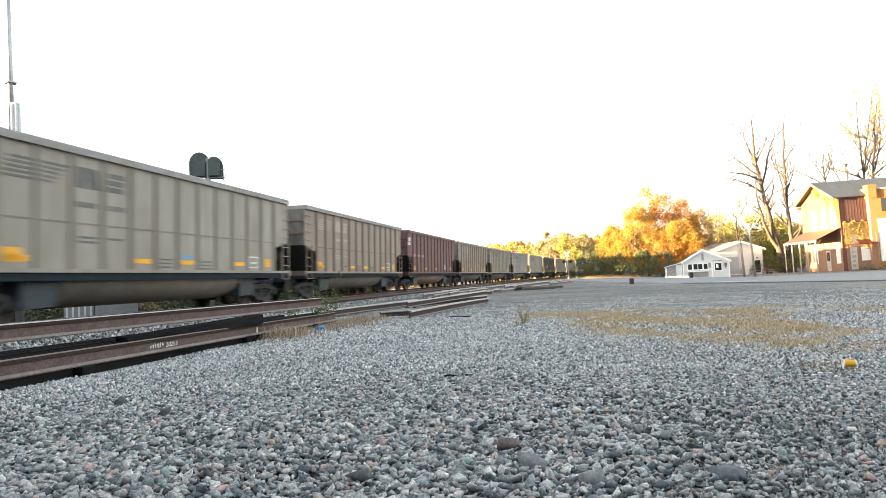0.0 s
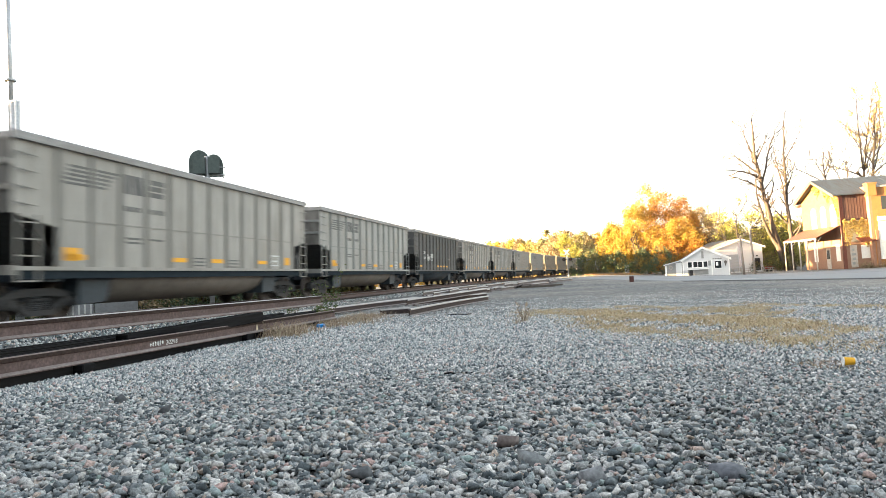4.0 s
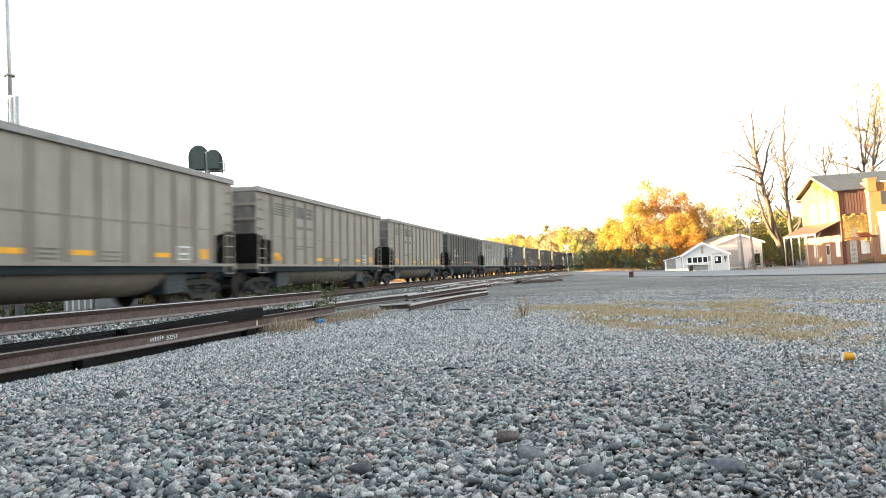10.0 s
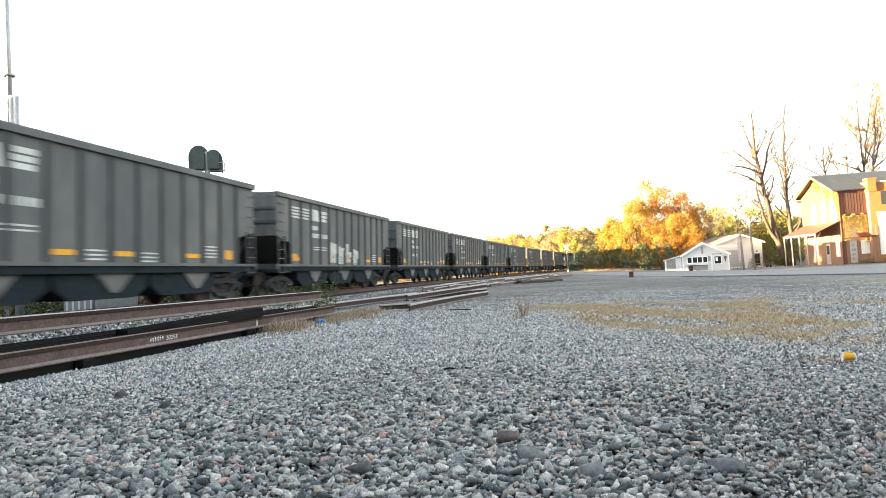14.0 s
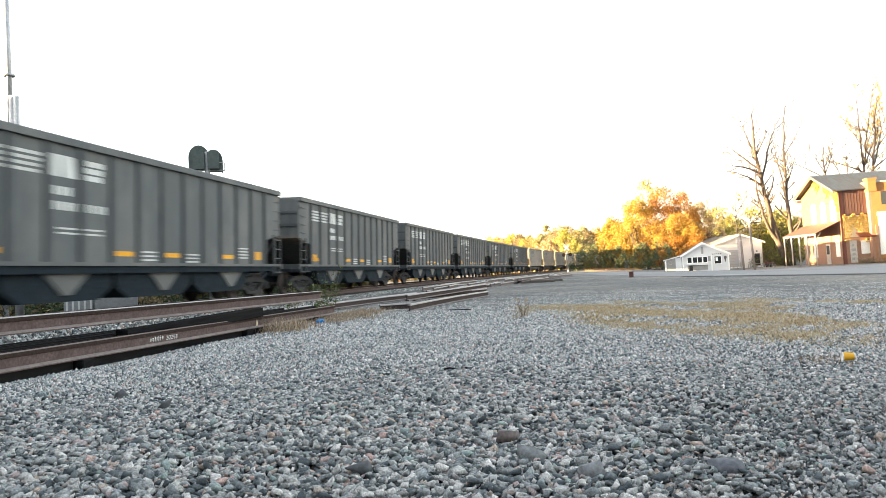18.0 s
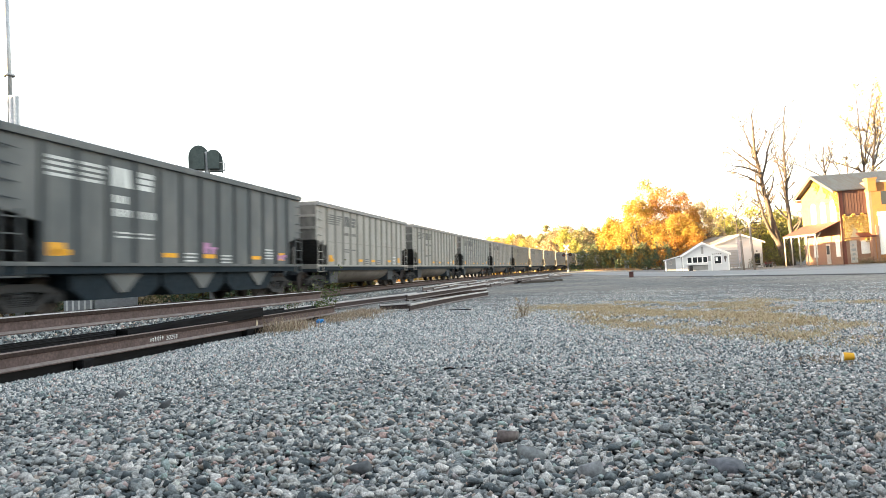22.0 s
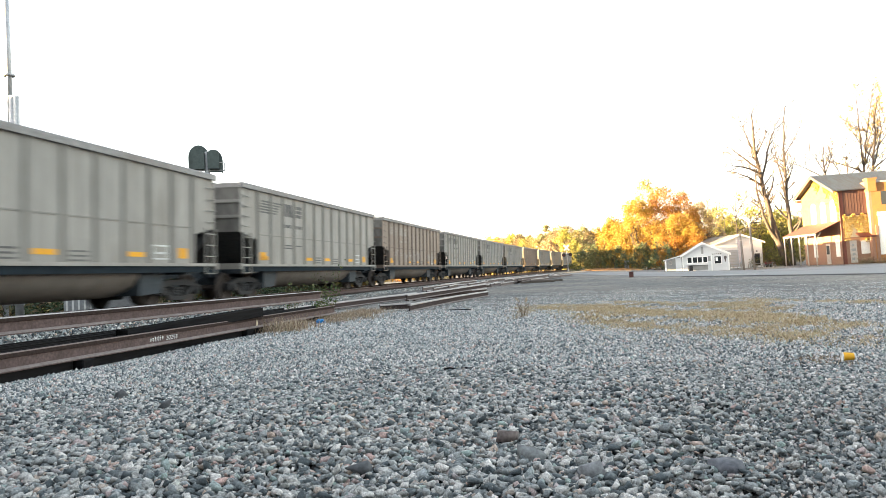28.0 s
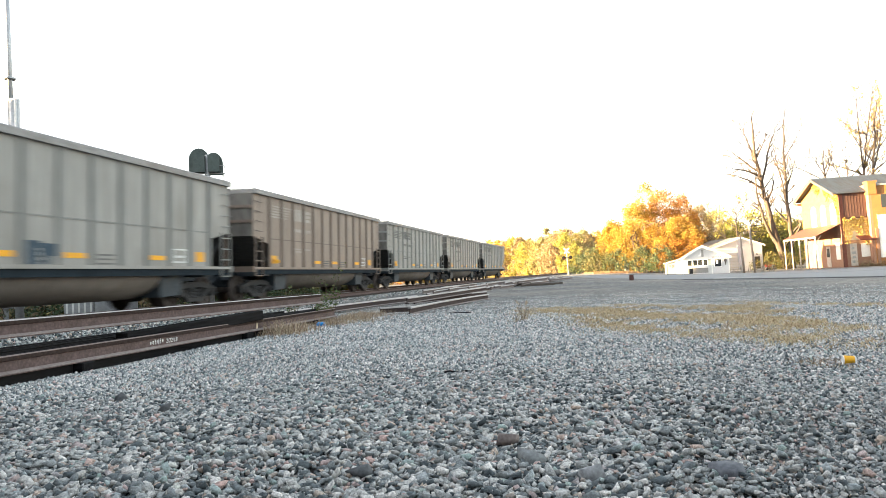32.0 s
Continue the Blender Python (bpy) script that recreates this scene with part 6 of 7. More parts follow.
SHINGLE = surface("grey_shingles", (0.19, 0.18, 0.17), 0.9, 0, 6, (1, 3, 1), 0.25, (0.13, 0.12, 0.11), 0.5, 0.8)


def glass(name="dark_window_glass"):
    m, nt, b = shader(name, 0.06)
    b.inputs["Base Color"].default_value = (0.025, 0.028, 0.03, 1)
    return m


GLASS = glass()


def gable_house(name, label, cat, m, w_, d, eave, peak, wall, roof, over=0.35, trim=None, peak_at=None):
    """A house with a gable to the front: local x along the front, y away from it."""
    ob = thing(name, label, cat, m)
    pk = w_ / 2 if peak_at is None else peak_at
    for y0, y1 in ((0, 0.15), (d - 0.15, d)):
        bm = bmesh.new()
        prism(bm, [(0, -0.3), (w_, -0.3), (w_, eave), (pk, peak), (0, eave)], y0, y1)
        part("wall", bm, wall, ob)
    for x0 in (0, w_ - 0.15):
        bm = bmesh.new()
        box(bm, x0, x0 + 0.15, 0.15, d - 0.15, -0.3, eave - 0.02)
        part("wall", bm, wall, ob)
    for sx, ex in ((pk, -over), (pk, w_ + over)):
        bm = bmesh.new()
        slope = (peak - eave) / (pk if ex < 0 else w_ - pk)
        ez = eave - over * slope
        prism(bm, [(sx, peak + 0.02), (ex, ez + 0.02), (ex, ez + 0.16), (sx, peak + 0.16)], -over, d + over)
        part("roof", bm, roof, ob)
        if trim:
            bm = bmesh.new()
            prism(bm, [(sx, peak - 0.12), (ex, ez - 0.12), (ex, ez + 0.19), (sx, peak + 0.19)], -over - 0.06, -over)
            part("fascia", bm, trim, ob)
    return ob


def window(parent, x0, x1, z0, z1, y=0.0, panes=1, frame_material=None, glass_material=None, name="window"):
    """A framed window on a front wall, standing a little proud."""
    fm, gm = frame_material or WHITE_PAINT, glass_material or GLASS
    bm = bmesh.new()
    box(bm, x0, x1, y - 0.03, y - 0.004, z0, z1)
    win = part(name, bm, gm, parent)
    t = 0.09
    for a, b_, c, d in ((x0 - t, x1 + t, z1, z1 + t), (x0 - t, x1 + t, z0 - t, z0), (x0 - t, x0, z0, z1), (x1, x1 + t, z0, z1)):
        bm = bmesh.new()
        box(bm, a, b_, y - 0.07, y - 0.004, c, d)
        part("frame", bm, fm, win)
    for i in range(1, panes):
        xx = x0 + (x1 - x0) * i / panes
        bm = bmesh.new()
        box(bm, xx - 0.04, xx + 0.04, y - 0.06, y - 0.03, z0, z1)
        part("mullion", bm, fm, win)
    return win


def panel(parent, name, x0, x1, z0, z1, y, material, label="", depth=0.05):
    bm = bmesh.new()
    box(bm, x0, x1, y - depth, y - 0.003, z0, z1)
    return part(name, bm, material, parent, label)


SHOP_TURN = BACK - 16
x, y = spot(33.7, 98)
shop = gable_house("snack_shop", "small white gabled snack shop with serving windows", "shop", pose(x, y, -0.4, 0, 0, SHOP_TURN), 6.15, 7.0, 2.15, 3.75, SIDING, SHINGLE, 0.25, WHITE_PAINT, 2.7)
for i in range(3):
    window(shop, (0.7, 1.42, 2.78)[i], (1.22, 2.6, 3.28)[i], 1.1, 1.85, 0, 2 if i == 1 else 1)
panel(shop, "counter_front", 0.65, 3.35, 0.05, 0.75, 0, GREY_BOARD, "grey counter panel")
panel(shop, "counter_shelf", 0.55, 3.45, 0.78, 0.86, 0, WHITE_PAINT, "", 0.3)
win = window(shop, 4.25, 5.1, 0.85, 1.85, 0)
panel(shop, "notice", 4.4, 4.7, 1.2, 1.7, -0.03, WHITE_PAINT, "white notice", 0.02)
panel(shop, "sign_board", 3.9, 5.3, 2.05, 2.3, 0, surface("faded_sign", (0.6, 0.6, 0.58), 0.7), "faded sign board")
for i in range(5):
    panel(shop, "lettering_bar", 4.0 + 0.25 * i, 4.17 + 0.25 * i, 2.12, 2.24, -0.05, MARK_DARK, "", 0.012)
panel(shop, "gable_ornament", 2.55, 2.85, 2.3, 3.3, 0, GREY_BOARD, "dark upright gable sign", 0.06)
panel(shop, "menu_board", 3.4, 3.75, 1.25, 1.95, 0, GREY_BOARD, "grey menu board", 0.05)
bm = bmesh.new()
prism(bm, [(5.5, 1.6), (5.66, 0.95), (5.82, 1.6)], -0.06, -0.004)
tube(bm, (5.66, -0.05, 1.68), (5.66, -0.01, 1.68), 0.2, seg=12)
part("cone_sign", bm, surface("brown_sign", (0.12, 0.1, 0.09), 0.7), shop, "dark cone-shaped sign")
for xx in (-0.02, 6.03):
    panel(shop, "corner_board", xx, xx + 0.14, -0.2, 2.1, 0, WHITE_PAINT)
panel(shop, "door_trim", 3.8, 3.95, -0.2, 2.0, 0, WHITE_PAINT)
x, y = x - 2.37 * math.cos(radians(SHOP_TURN)), y - 2.37 * math.sin(radians(SHOP_TURN))
lean = thing("lean_to", "grey lean-to shed with a white door beside the shop", "shed", pose(x, y, -0.4, 0, 0, SHOP_TURN))
bm = bmesh.new()
prism(bm, [(0, -0.3), (2.35, -0.3), (2.35, 2.1), (0, 1.55)], 0, 0.12)
part("wall", bm, GREY_BOARD, lean)
bm = bmesh.new()
box(bm, 0, 0.12, 0.12, 1.6, -0.3, 1.5)
part("wall", bm, GREY_BOARD, lean)
bm = bmesh.new()
prism(bm, [(-0.15, 1.52), (2.4, 2.14), (2.4, 2.28), (-0.15, 1.66)], -0.25, 1.7)
part("roof", bm, SIDING, lean)
panel(lean, "corner_board", -0.02, 0.2, -0.2, 1.5, 0, WHITE_PAINT)
panel(lean, "door", 1.45, 2.25, -0.1, 1.85, 0, SIDING, "white plank door")
bm = bmesh.new()
for k in range(14):
    a = k * 0.449
    tube(bm, (0.75 + 0.22 * math.cos(a), -0.04, 1.2 + 0.22 * math.sin(a)), (0.75 + 0.22 * math.cos(a + 0.449), -0.04, 1.2 + 0.22 * math.sin(a + 0.449)), 0.05, seg=6)
part("wreath", bm, surface("dried_wreath", (0.4, 0.36, 0.3), 0.9), lean, "pale round wreath")
x, y = spot(46.2, 118)
shed = gable_house("garage_shed", "white gabled metal garage with a grey roller door", "garage", pose(x, y, -0.45, 0, -1, BACK), 8.1, 12, 4.0, 5.4, SIDING, SHINGLE, 0.4, WHITE_PAINT, 4.4)
panel(shed, "roller_door", 1.6, 4.6, 0.0, 2.9, 0, surface("grey_roller_door", (0.3, 0.31, 0.32), 0.6, 0, 6, (1, 1, 8), 0.1), "grey roller door")
for i in range(5):
    panel(shed, "door_rib", 1.6, 4.6, 0.45 + 0.5 * i, 0.5 + 0.5 * i, -0.05, GREY_BOARD, "", 0.02)
panel(shed, "door", 6.7, 7.6, 0.0, 2.05, 0, BLACK_PAINT, "dark entrance door")
panel(shed, "door_pane", 6.9, 7.4, 1.1, 1.8, -0.05, GLASS, "", 0.02)
panel(shed, "wall_lamp", 7.0, 7.2, 2.35, 2.55, 0, BLACK_PAINT, "", 0.2)
bm = bmesh.new()
tube(bm, (0, 0, 0), (0.0, 0, 4.4), 0.03, seg=6)
x, y = spot(41.3, 97)
flag = thing("feather_flag", "thin faded feather flag on a pole by the shop", "flag", pose(x, y, -0.55, 0, -2, BACK))
part("pole", bm, GALV, flag)
bm = bmesh.new()
prism(bm, [(0.03, 0.9), (0.35, 1.2), (0.42, 3.6), (0.2, 4.3), (0.03, 4.35)], -0.01, 0.01)
part("cloth", bm, surface("faded_flag_cloth", (0.5, 0.42, 0.4), 0.9, 0, 6, spread=0.3), flag)


def picnic_table(r_, d, turn):
    x, y = spot(r_, d)
    ob = thing("picnic_table", "weathered wooden picnic table with benches by the shop", "table", pose(x, y, float(ground_z(x, y)) + 0.02, 0, 0, turn), "picnic tables")
    wood = surface("weathered_bench_wood", (0.3, 0.28, 0.25), 0.85)
    for i in range(4):
        bm = bmesh.new()
        box(bm, -0.9, 0.9, -0.38 + 0.195 * i, -0.2 + 0.195 * i, 0.72, 0.76)
        part("plank", bm, wood, ob)
    for s in (-0.75, 0.6):
        bm = bmesh.new()
        box(bm, -0.9, 0.9, s - 0.03, s + 0.2, 0.42, 0.46)
        part("bench", bm, wood, ob)
    for s in (-0.6, 0.6):
        for t in (-1, 1):
            bm = bmesh.new()
            tube(bm, (s, t * 0.6, 0), (s, t * 0.25, 0.72), 0.05, seg=6)
            part("leg", bm, wood, ob)
    return ob


for r_, d, a in ((41.8, 99.5, 20), (43.6, 100.5, 5), (45.8, 101, -10), (47.5, 102, 15)):
    picnic_table(r_, d, a)
WOOD_POLE = surface("grey_pole_wood", (0.2, 0.17, 0.145), 0.9, 0, 10, (1, 1, 0.1), 0.3)
for r_, d, h, lean_, lab in ((40.6, 94, 5.1, -5.5, "thin grey wooden utility pole leaning a little"), (40.95, 91.5, 6.2, -6.5, "dark wooden utility pole leaning a little")):
    x, y = spot(r_, d)
    bm = bmesh.new()
    tube(bm, (0, 0, -0.2), (0, 0, h), 0.16, 0.12, 10)
    thing("utility_pole", lab, "pole", pose(x, y, float(ground_z(x, y)), 0, lean_ + 2.8, BACK), bm=bm, material=WOOD_POLE)
bm = bmesh.new()
box(bm, -0.22, 0.22, -0.22, 0.22, 0, 0.75)
x, y = spot(34.3, 96.5)
thing("trash_bin", "dark square trash bin in front of the shop", "bin", pose(x, y, float(ground_z(x, y)) + 0.02, 0, 0, BACK), bm=bm, material=BLACK_PAINT, bevel=0.03)
for i, r_ in enumerate((46.3, 47.0)):
    x, y = spot(r_ + 7.5, 116)
    ob = thing("flower_tub", "red flowers in a dark tub by the garage", "flowers", pose(x, y, float(ground_z(x, y))), "flower tubs")
    bm = bmesh.new()
    turned(bm, [(0.25, 0), (0.32, 0.45), (0.28, 0.45)], 14)
    part("tub", bm, BLACK_PAINT, ob)
    leaf_cards(rng.normal(0, 0.13, (160, 3)) + np.array([0, 0, 0.6]), 0.12, leaf_material("red_flowers", [(0, (0.2, 0.015, 0.015)), (0.7, (0.3, 0.03, 0.03)), (1, (0.05, 0.1, 0.03))]), ob, "blossom")

# ---------- old brick building with an awning ----------
def brick_material():
    m, nt, b = shader("old_red_brick", 0.9)
    co = nt.nodes.new("ShaderNodeTexCoord")
    sep = nt.nodes.new("ShaderNodeSeparateXYZ")
    nt.links.new(co.outputs["Object"], sep.inputs[0])
    run = node(nt, "ShaderNodeMath")
    nt.links.new(sep.outputs[0], run.inputs[0])
    nt.links.new(sep.outputs[1], run.inputs[1])
    mp = nt.nodes.new("ShaderNodeCombineXYZ")
    nt.links.new(run.outputs[0], mp.inputs[0])
    nt.links.new(sep.outputs[2], mp.inputs[1])
    bt = node(nt, "ShaderNodeTexBrick", Scale=1.0)
    bt.inputs["Brick Width"].default_value, bt.inputs["Row Height"].default_value, bt.inputs["Mortar Size"].default_value = 0.22, 0.075, 0.01
    for key, c in (("Color1", (0.24, 0.115, 0.07)), ("Color2", (0.185, 0.085, 0.055)), ("Mortar", (0.26, 0.17, 0.11))):
        bt.inputs[key].default_value = (*c, 1)
    nt.links.new(mp.outputs[0], bt.inputs["Vector"])
    big = noise_tex(nt, 0.6, (1, 1, 1), 5)
    col = mixed(nt, ramp(nt, big, [(0.4, (0, 0, 0)), (0.7, (0.6, 0.6, 0.6))]), bt.outputs[0], (0.23, 0.14, 0.08))
    nt.links.new(col, b.inputs["Base Color"])
    bumped(nt, b, bt.outputs["Fac"], 0.2, 0.006)
    return m


BRICK = brick_material()
ORANGE_BRICK = surface("orange_brick", (0.3, 0.135, 0.045), 0.9, 0, 16, (1, 1, 2.5), 0.25, (0.2, 0.1, 0.045), 0.6, 0.8, 0.4)
OCHRE = surface("lime_washed_brick", (0.27, 0.17, 0.058), 0.9, 0, 14, (1, 1, 2.5), 0.22, (0.16, 0.085, 0.035), 0.6, 0.7, 0.4)
TURN = BACK - 4
TIN_ROOF = surface("grey_tin_roof", (0.068, 0.082, 0.1), 0.6, 0.1, 6, (6, 1, 1), 0.3, (0.05, 0.04, 0.038), 0.7, 0.35)
RED_TIN = surface("red_awning_tin", (0.075, 0.013, 0.01), 0.6, 0, 6, spread=0.2, dirt=(0.1, 0.05, 0.04), dirt_scale=1)
PALE_TIN = surface("pale_awning_stripe", (0.165, 0.068, 0.05), 0.6, 0, 6, spread=0.15)
BOARDED = surface("pale_boarded_window", (0.68, 0.66, 0.6), 0.8, 0, 6, spread=0.1)
DARK_BOARD = surface("dark_brown_boards", (0.085, 0.045, 0.036), 0.9, 0, 8, (6, 6, 0.3), 0.35, (0.11, 0.06, 0.047), 0.5, 1)
POST = surface("old_white_post", (0.42, 0.38, 0.32), 0.8, 0, 8, spread=0.2, dirt=(0.25, 0.2, 0.16), dirt_scale=2)
CORNER_R, CORNER_D = 57.7, 100.0
x, y = spot(CORNER_R, CORNER_D)
house = thing("brick_building", "old two-storey brick building with tin roof and ivy", "building", pose(x, y, -0.65, 0, -1.0, TURN))
EAVE, RIDGE, DEEP, LONG = 10.9, 13.6, 12.2, 16.0
# gable wall, along local y, facing the track
bm = bmesh.new()
prism(bm, [(0, 6.3), (DEEP, 6.3), (DEEP, EAVE), (DEEP / 2, RIDGE), (0, EAVE)], 0, 0.3, "x")
gable = part("gable_wall", bm, OCHRE, house, "lime-washed upper gable wall")
bm = bmesh.new()
box(bm, 0.0, 0.3, 0, DEEP, -0.4, 6.3)
part("lower_gable_wall", bm, BRICK, house)
bm = bmesh.new()
box(bm, 0.3, 4.0, 0, 0.3, -0.4, 3.9)
part("street_wall", bm, BRICK, house)
bm = bmesh.new()
box(bm, 0.3, 4.0, 0, 0.3, 3.9, 7.0)
part("plastered_wall", bm, surface("old_cream_plaster", (0.62, 0.52, 0.34), 0.9, 0, 5, spread=0.15, dirt=(0.4, 0.28, 0.15), dirt_scale=1.2), house, "peeling cream plaster over brick")
bm = bmesh.new()
box(bm, 0.3, 4.0, -0.03, 0.3, 7.0, EAVE)
part("boarded_upper_wall", bm, DARK_BOARD, house, "dark brown boarded upper wall")
for i in range(9):
    bm = bmesh.new()
    box(bm, 0.32 + 0.405 * i, 0.36 + 0.405 * i, -0.05, -0.03, 7.0, EAVE)
    part("batten", bm, DARK_BOARD, house)
bm = bmesh.new()
box(bm, 0.3, LONG, DEEP - 0.3, DEEP, -0.4, EAVE)
part("back_wall", bm, BRICK, house)
bm = bmesh.new()
box(bm, LONG - 0.3, LONG, 0, DEEP - 0.3, -0.4, EAVE)
part("far_wall", bm, BRICK, house)
for y0, y1 in ((DEEP / 2, -0.6), (DEEP / 2, DEEP + 0.6)):
    bm = bmesh.new()
    drop = (RIDGE - EAVE) / (DEEP / 2)
    ez = EAVE - 0.6 * drop
    prism(bm, [(y0, RIDGE + 0.03), (y1, ez + 0.03), (y1, ez + 0.17), (y0, RIDGE + 0.17)], -1.1, LONG + 0.4, "x")
    roof = part("roof", bm, TIN_ROOF, house, "grey standing-seam tin roof")
    for i in range(28):
        bm = bmesh.new()
        xx = -0.9 + 0.6 * i
        prism(bm, [(y0, RIDGE + 0.17), (y1, ez + 0.17), (y1, ez + 0.195), (y0, RIDGE + 0.195)], xx - 0.03, xx + 0.03, "x")
        part("seam", bm, TIN_ROOF, roof)
    bm = bmesh.new()
    prism(bm, [(y0, RIDGE - 0.3), (y1, ez - 0.3), (y1, ez + 0.1), (y0, RIDGE + 0.1)], -1.02, -0.9, "x")
    part("barge_board", bm, surface("brown_barge_board", (0.19, 0.1, 0.07), 0.8), house, "brown barge board")
bm = bmesh.new()
box(bm, -0.7, -0.05, DEEP - 0.2, DEEP + 0.6, EAVE - 0.75, EAVE - 0.35)
part("cornice_return", bm, surface("brown_cornice", (0.17, 0.08, 0.06), 0.8), house)
# gable openings: tall boarded windows above, door and windows under the awning
for i, yy in enumerate((1.9, 5.0, 8.1)):
    bm = bmesh.new()
    prism(bm, [(yy - 0.8, 6.4), (yy + 0.8, 6.4), (yy + 0.8, 9.0), (yy + 0.55, 9.4), (yy, 9.6), (yy - 0.55, 9.4), (yy - 0.8, 9.0)], -0.06, -0.004, "x")
    w1 = part("upper_window", bm, BOARDED, house, "tall arched boarded window")
    bm = bmesh.new()
    box(bm, -0.16, -0.004, yy - 0.95, yy + 0.95, 6.2, 6.38)
    part("sill", bm, POST, w1)
for yy, z0, z1, mat in ((1.4, 1.2, 3.6, BOARDED), (8.4, 1.2, 3.6, BOARDED)):
    bm = bmesh.new()
    box(bm, -0.06, -0.004, yy - 0.6, yy + 0.6, z0, z1)
    part("lower_window", bm, mat, house, "boarded window")
bm = bmesh.new()
box(bm, -0.07, -0.004, 3.8, 5.0, 0.1, 3.2)
door = part("door", bm, POST, house, "weathered white door")
bm = bmesh.new()
box(bm, -0.09, -0.07, 4.0, 4.8, 1.6, 2.9)
part("pane", bm, GLASS, door)
# street side openings
panel(house, "door", 0.95, 1.9, 0.2, 3.4, 0, POST, "pale plank door with peeling paint")
for i in range(4):
    panel(house, "peeled_patch", 1.1 + 0.12 * (i % 2), 1.5 + 0.1 * (i % 3), 0.6 + 0.65 * i, 0.95 + 0.65 * i, -0.05, GREY_BOARD, "", 0.02)
panel(house, "lower_window", 2.5, 3.7, 1.4, 3.3, 0, BOARDED, "boarded window")
bm = bmesh.new()
prism(bm, [(-0.02, 4.35), (-1.3, 3.75), (-1.3, 3.85), (-0.02, 4.5)], 1.9, 4.2, "x")
part("door_hood", bm, RED_TIN, house, "sagging small red hood")
bm = bmesh.new()
box(bm, -0.06, 0.42, -0.09, -0.035, -0.3, EAVE - 0.3)
part("corner_pilaster", bm, surface("dark_red_brick", (0.15, 0.055, 0.038), 0.9, 0, 14, (1, 1, 2.5), 0.25), house, "dark red brick corner pilaster")
tube_bm = bmesh.new()
tube(tube_bm, (-0.1, -0.1, -0.2), (-0.1, -0.1, EAVE), 0.07, seg=8)
part("downpipe", tube_bm, surface("brown_downpipe", (0.14, 0.06, 0.045), 0.6), house)
# awning: striped tin on posts, along the gable wall and beyond its far corner
AW0, AW1 = 4.75, 6.3
awn = thing("awning", "red and white striped tin awning on wooden posts", "awning", pose(x, y, -0.65, 0, -1.0, TURN))
for i in range(16):
    bm = bmesh.new()
    y0, y1 = -0.3 + 0.69 * i, -0.3 + 0.69 * (i + 1)
    prism(bm, [(-0.35, AW1), (-3.9, AW0), (-3.9, AW0 + 0.07), (-0.35, AW1 + 0.07)], y0, y1, "y")
    part("tin_sheet", bm, RED_TIN if i % 2 else PALE_TIN, awn, "" if i % 2 else "pale stripe")
bm = bmesh.new()
box(bm, -3.9, -3.75, -0.3, 10.7, AW0 - 0.22, AW0 - 0.01)
part("beam", bm, POST, awn)
for yy in (-0.1, 2.6, 5.2, 7.9, 10.5):
    bm = bmesh.new()
    tube(bm, (-3.82, yy, -0.3), (-3.82, yy, AW0 - 0.2), 0.1, seg=8)
    part("post", bm, POST, awn)
    bm = bmesh.new()
    tube(bm, (-3.82, yy, AW0 - 0.9), (-3.0, yy, AW0 + 0.1), 0.05, seg=6)
    part("brace", bm, POST, awn)
# ivy over the corner and under the gable
IVY = leaf_material("ivy_leaves", [(0, (0.2, 0.14, 0.03)), (0.5, (0.34, 0.25, 0.06)), (0.85, (0.4, 0.28, 0.07)), (1, (0.24, 0.09, 0.03))], 0.7, 0.2)
n = 2600
yy = rng.random(n) ** 1.4 * DEEP * 0.62
zz = np.minimum(EAVE + 0.44 * yy, RIDGE - 0.44 * np.maximum(0, yy - DEEP / 2)) - 0.3 - np.abs(rng.normal(0, 0.9, n)) * (0.6 + 0.4 * np.sin(2.3 * yy)) * (1 + 1.3 * np.exp(-yy))
ivy = leaf_cards(np.stack([np.full(n, -0.12) + rng.normal(0, 0.05, n), yy, zz], -1), 0.28, IVY, house, "ivy", "yellowing ivy under the gable")
n = 2300
xx = rng.random(n) ** 0.8 * 3.9
zz = 7.0 - rng.random(n) ** 1.3 * 3.9 * (0.75 + 0.25 * np.sin(2.1 * xx + 1)) + 0.25 * np.sin(5 * xx)
leaf_cards(np.stack([xx + 0.1, np.full(n, -0.14) + rng.normal(0, 0.08, n), zz], -1), 0.17, IVY, house, "ivy", "yellowing ivy on the street wall")
n = 700
leaf_cards(np.stack([rng.uniform(1.5, 6.5, n), rng.normal(-0.9, 0.35, n), np.abs(rng.normal(0, 0.35, n))], -1), 0.2, FOLIAGE["brown"], house, "weed_growth", "dead brown weeds at the wall's foot")["kind"] = "stuff"

# neighbouring storefront, nearer the street
x2, y2 = spot(CORNER_R + 3.6, CORNER_D - 1.2)
store = thing("brick_storefront", "brick storefront with a pale boarded shop window", "building", pose(x2, y2, -0.65, 0, -1.0, TURN - 3))
bm = bmesh.new()
box(bm, 0, 0.35, 0, 12, -0.4, 11.8)
part("side_wall", bm, BRICK, store)
bm = bmesh.new()
box(bm, 0.35, 14, 0, 0.35, -0.4, 11.5)
part("front_wall", bm, ORANGE_BRICK, store)
bm = bmesh.new()
box(bm, -0.12, 1.0, -0.25, 0.9, 10.3, 12.0)
box(bm, -0.2, 1.1, -0.35, 1.0, 12.0, 12.2)
part("corner_pier", bm, ORANGE_BRICK, store)
bm = bmesh.new()
box(bm, 0.0, 14, -0.12, 0.45, 11.5, 11.75)
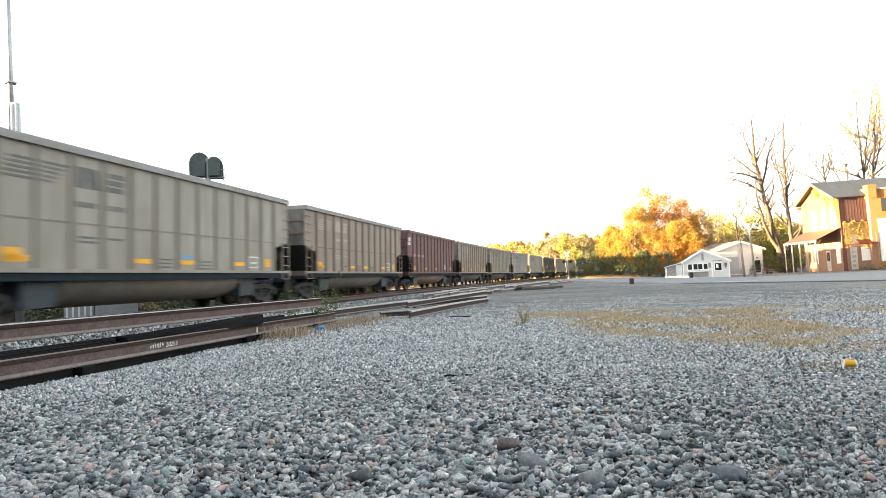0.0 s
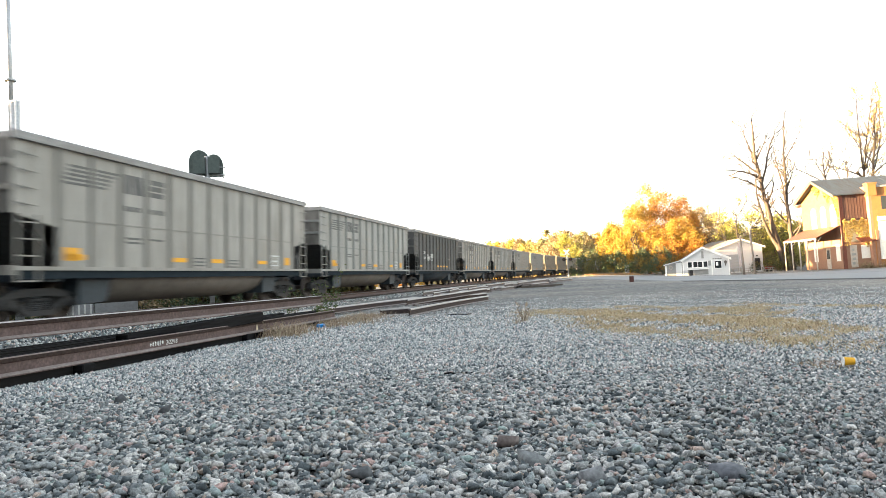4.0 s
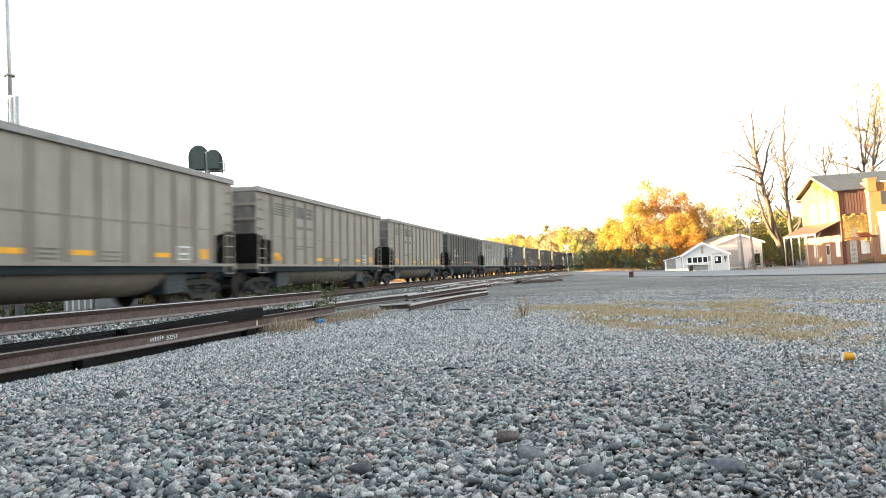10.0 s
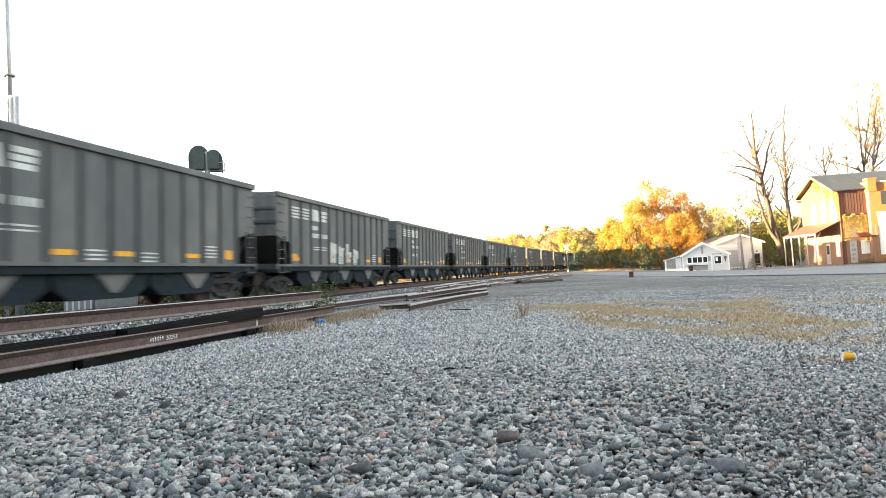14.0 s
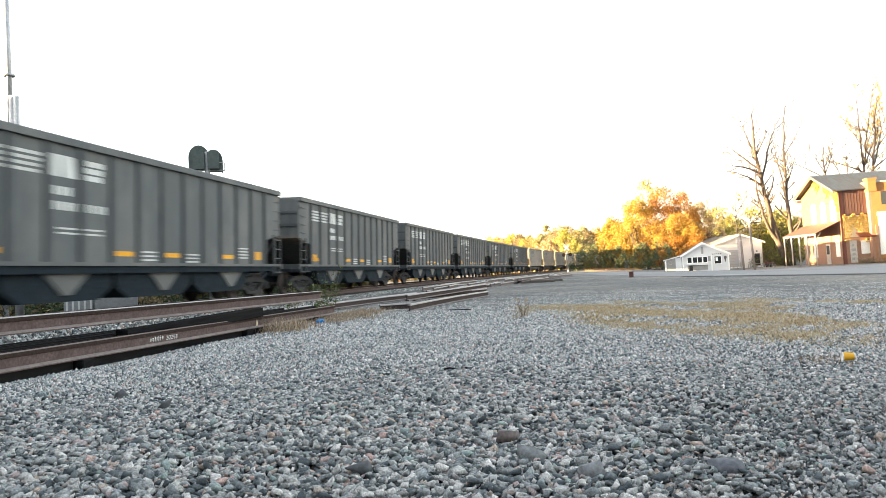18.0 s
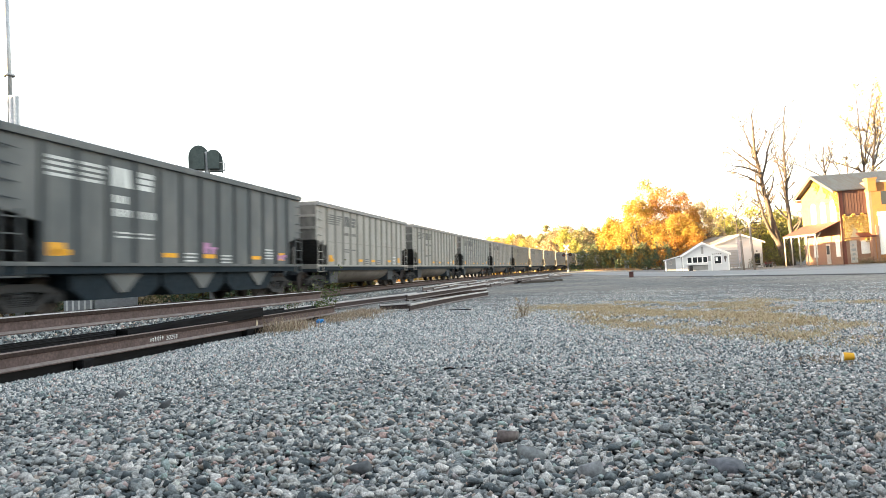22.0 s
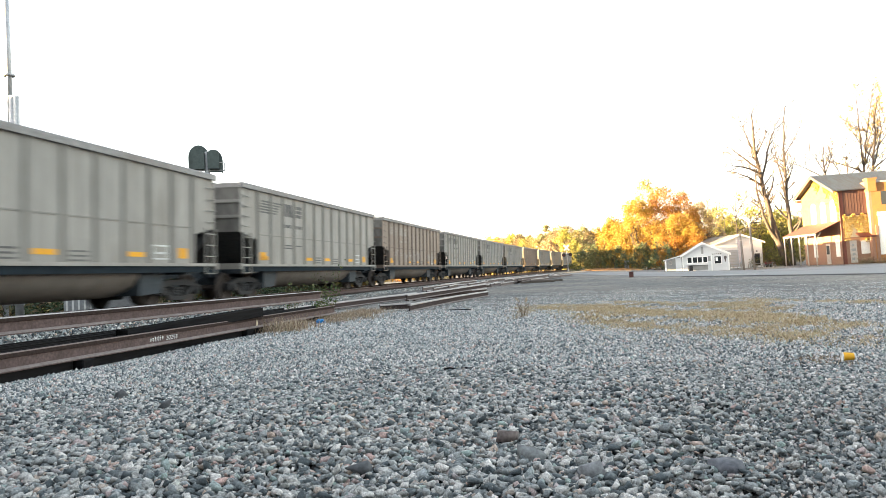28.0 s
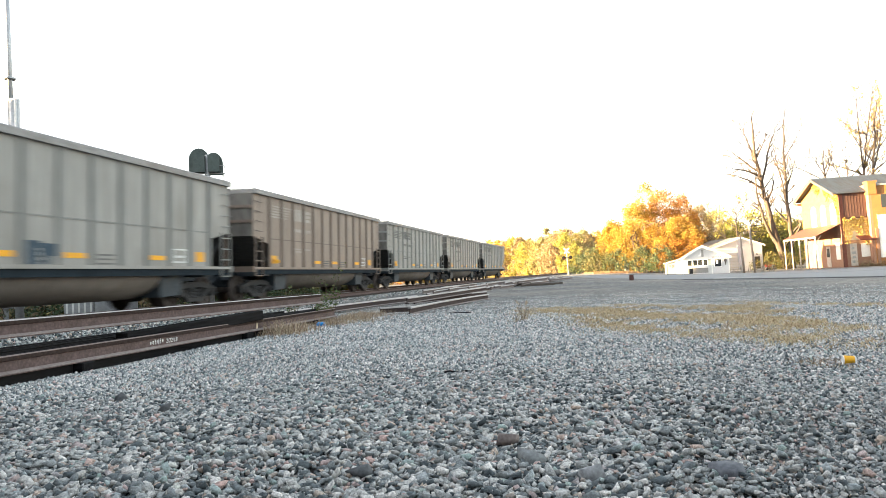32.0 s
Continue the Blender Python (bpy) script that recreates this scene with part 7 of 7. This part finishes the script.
part("coping", bm, surface("grey_coping", (0.3, 0.28, 0.26), 0.9), store)
bm = bmesh.new()
box(bm, 0.35, 14, 0.35, 12, 9.2, 9.4)
part("flat_roof", bm, TIN_ROOF, store)
panel(store, "sign_band", 0.9, 13.5, 6.7, 7.3, 0, BOARDED, "pale sign band", 0.1)
for i in range(4):
    panel(store, "shop_window", 0.95 + 3.0 * i, 3.55 + 3.0 * i, 1.2, 6.6, 0, BOARDED, "pale boarded shop window", 0.06)
    panel(store, "upper_window", 1.6 + 3.0 * i, 2.9 + 3.0 * i, 8.3, 10.2, 0, GLASS, "dark upper window", 0.05)
for i in range(5):
    panel(store, "pilaster", 0.5 + 3.0 * i, 0.85 + 3.0 * i, -0.3, 5.4, 0, BRICK, "", 0.14)
# bushes by the awning
for i, (r_, d, h, w_) in enumerate(((55.2, 117, 2.6, 4.0), (57.5, 116, 2.8, 3.5), (52.8, 119, 2.0, 3.0))):
    x, y = spot(r_, d)
    leafy_tree("shrub", "olive-green shrub beside the brick building", x, y, h, w_, "olive", 400 + i, 1400, 0.17, low=0.04, group="shrubs by the building")
bm = bmesh.new()
box(bm, 0, 9, 0, 6, -0.4, 4.6)
x, y = spot(57.8, 134)
thing("back_house", "low brown brick house behind the trees", "house", pose(x, y, -0.4, 0, 0, BACK), bm=bm, material=BRICK)


# ---------- what moves ----------
def motions():
    wheels = {}
    for n, car in CARS.items():
        walk(car, [(t, track_pose(rolled(t) + car_offset(n))) for t in range(0, 33)])
        for o in car.children_recursive:
            if o.name.startswith("wheelset"):
                wheels.setdefault(round(o.location.y, 2), []).append(o)
    # every axle turns with the train; axles at the same place of their trucks share one set of keys
    for dy, obs in wheels.items():
        rows = [(k / 30, pose(0, dy, 0.457, math.degrees((rolled(0) - rolled(k / 30)) / 0.457))) for k in range(0, 961)]
        walk(obs[0], rows)
        keys = obs[0].animation_data
        for o in obs[1:]:
            o.rotation_mode = "QUATERNION"
            data = o.animation_data_create()
            data.action = keys.action
            data.action_slot = keys.action_slot


motions()
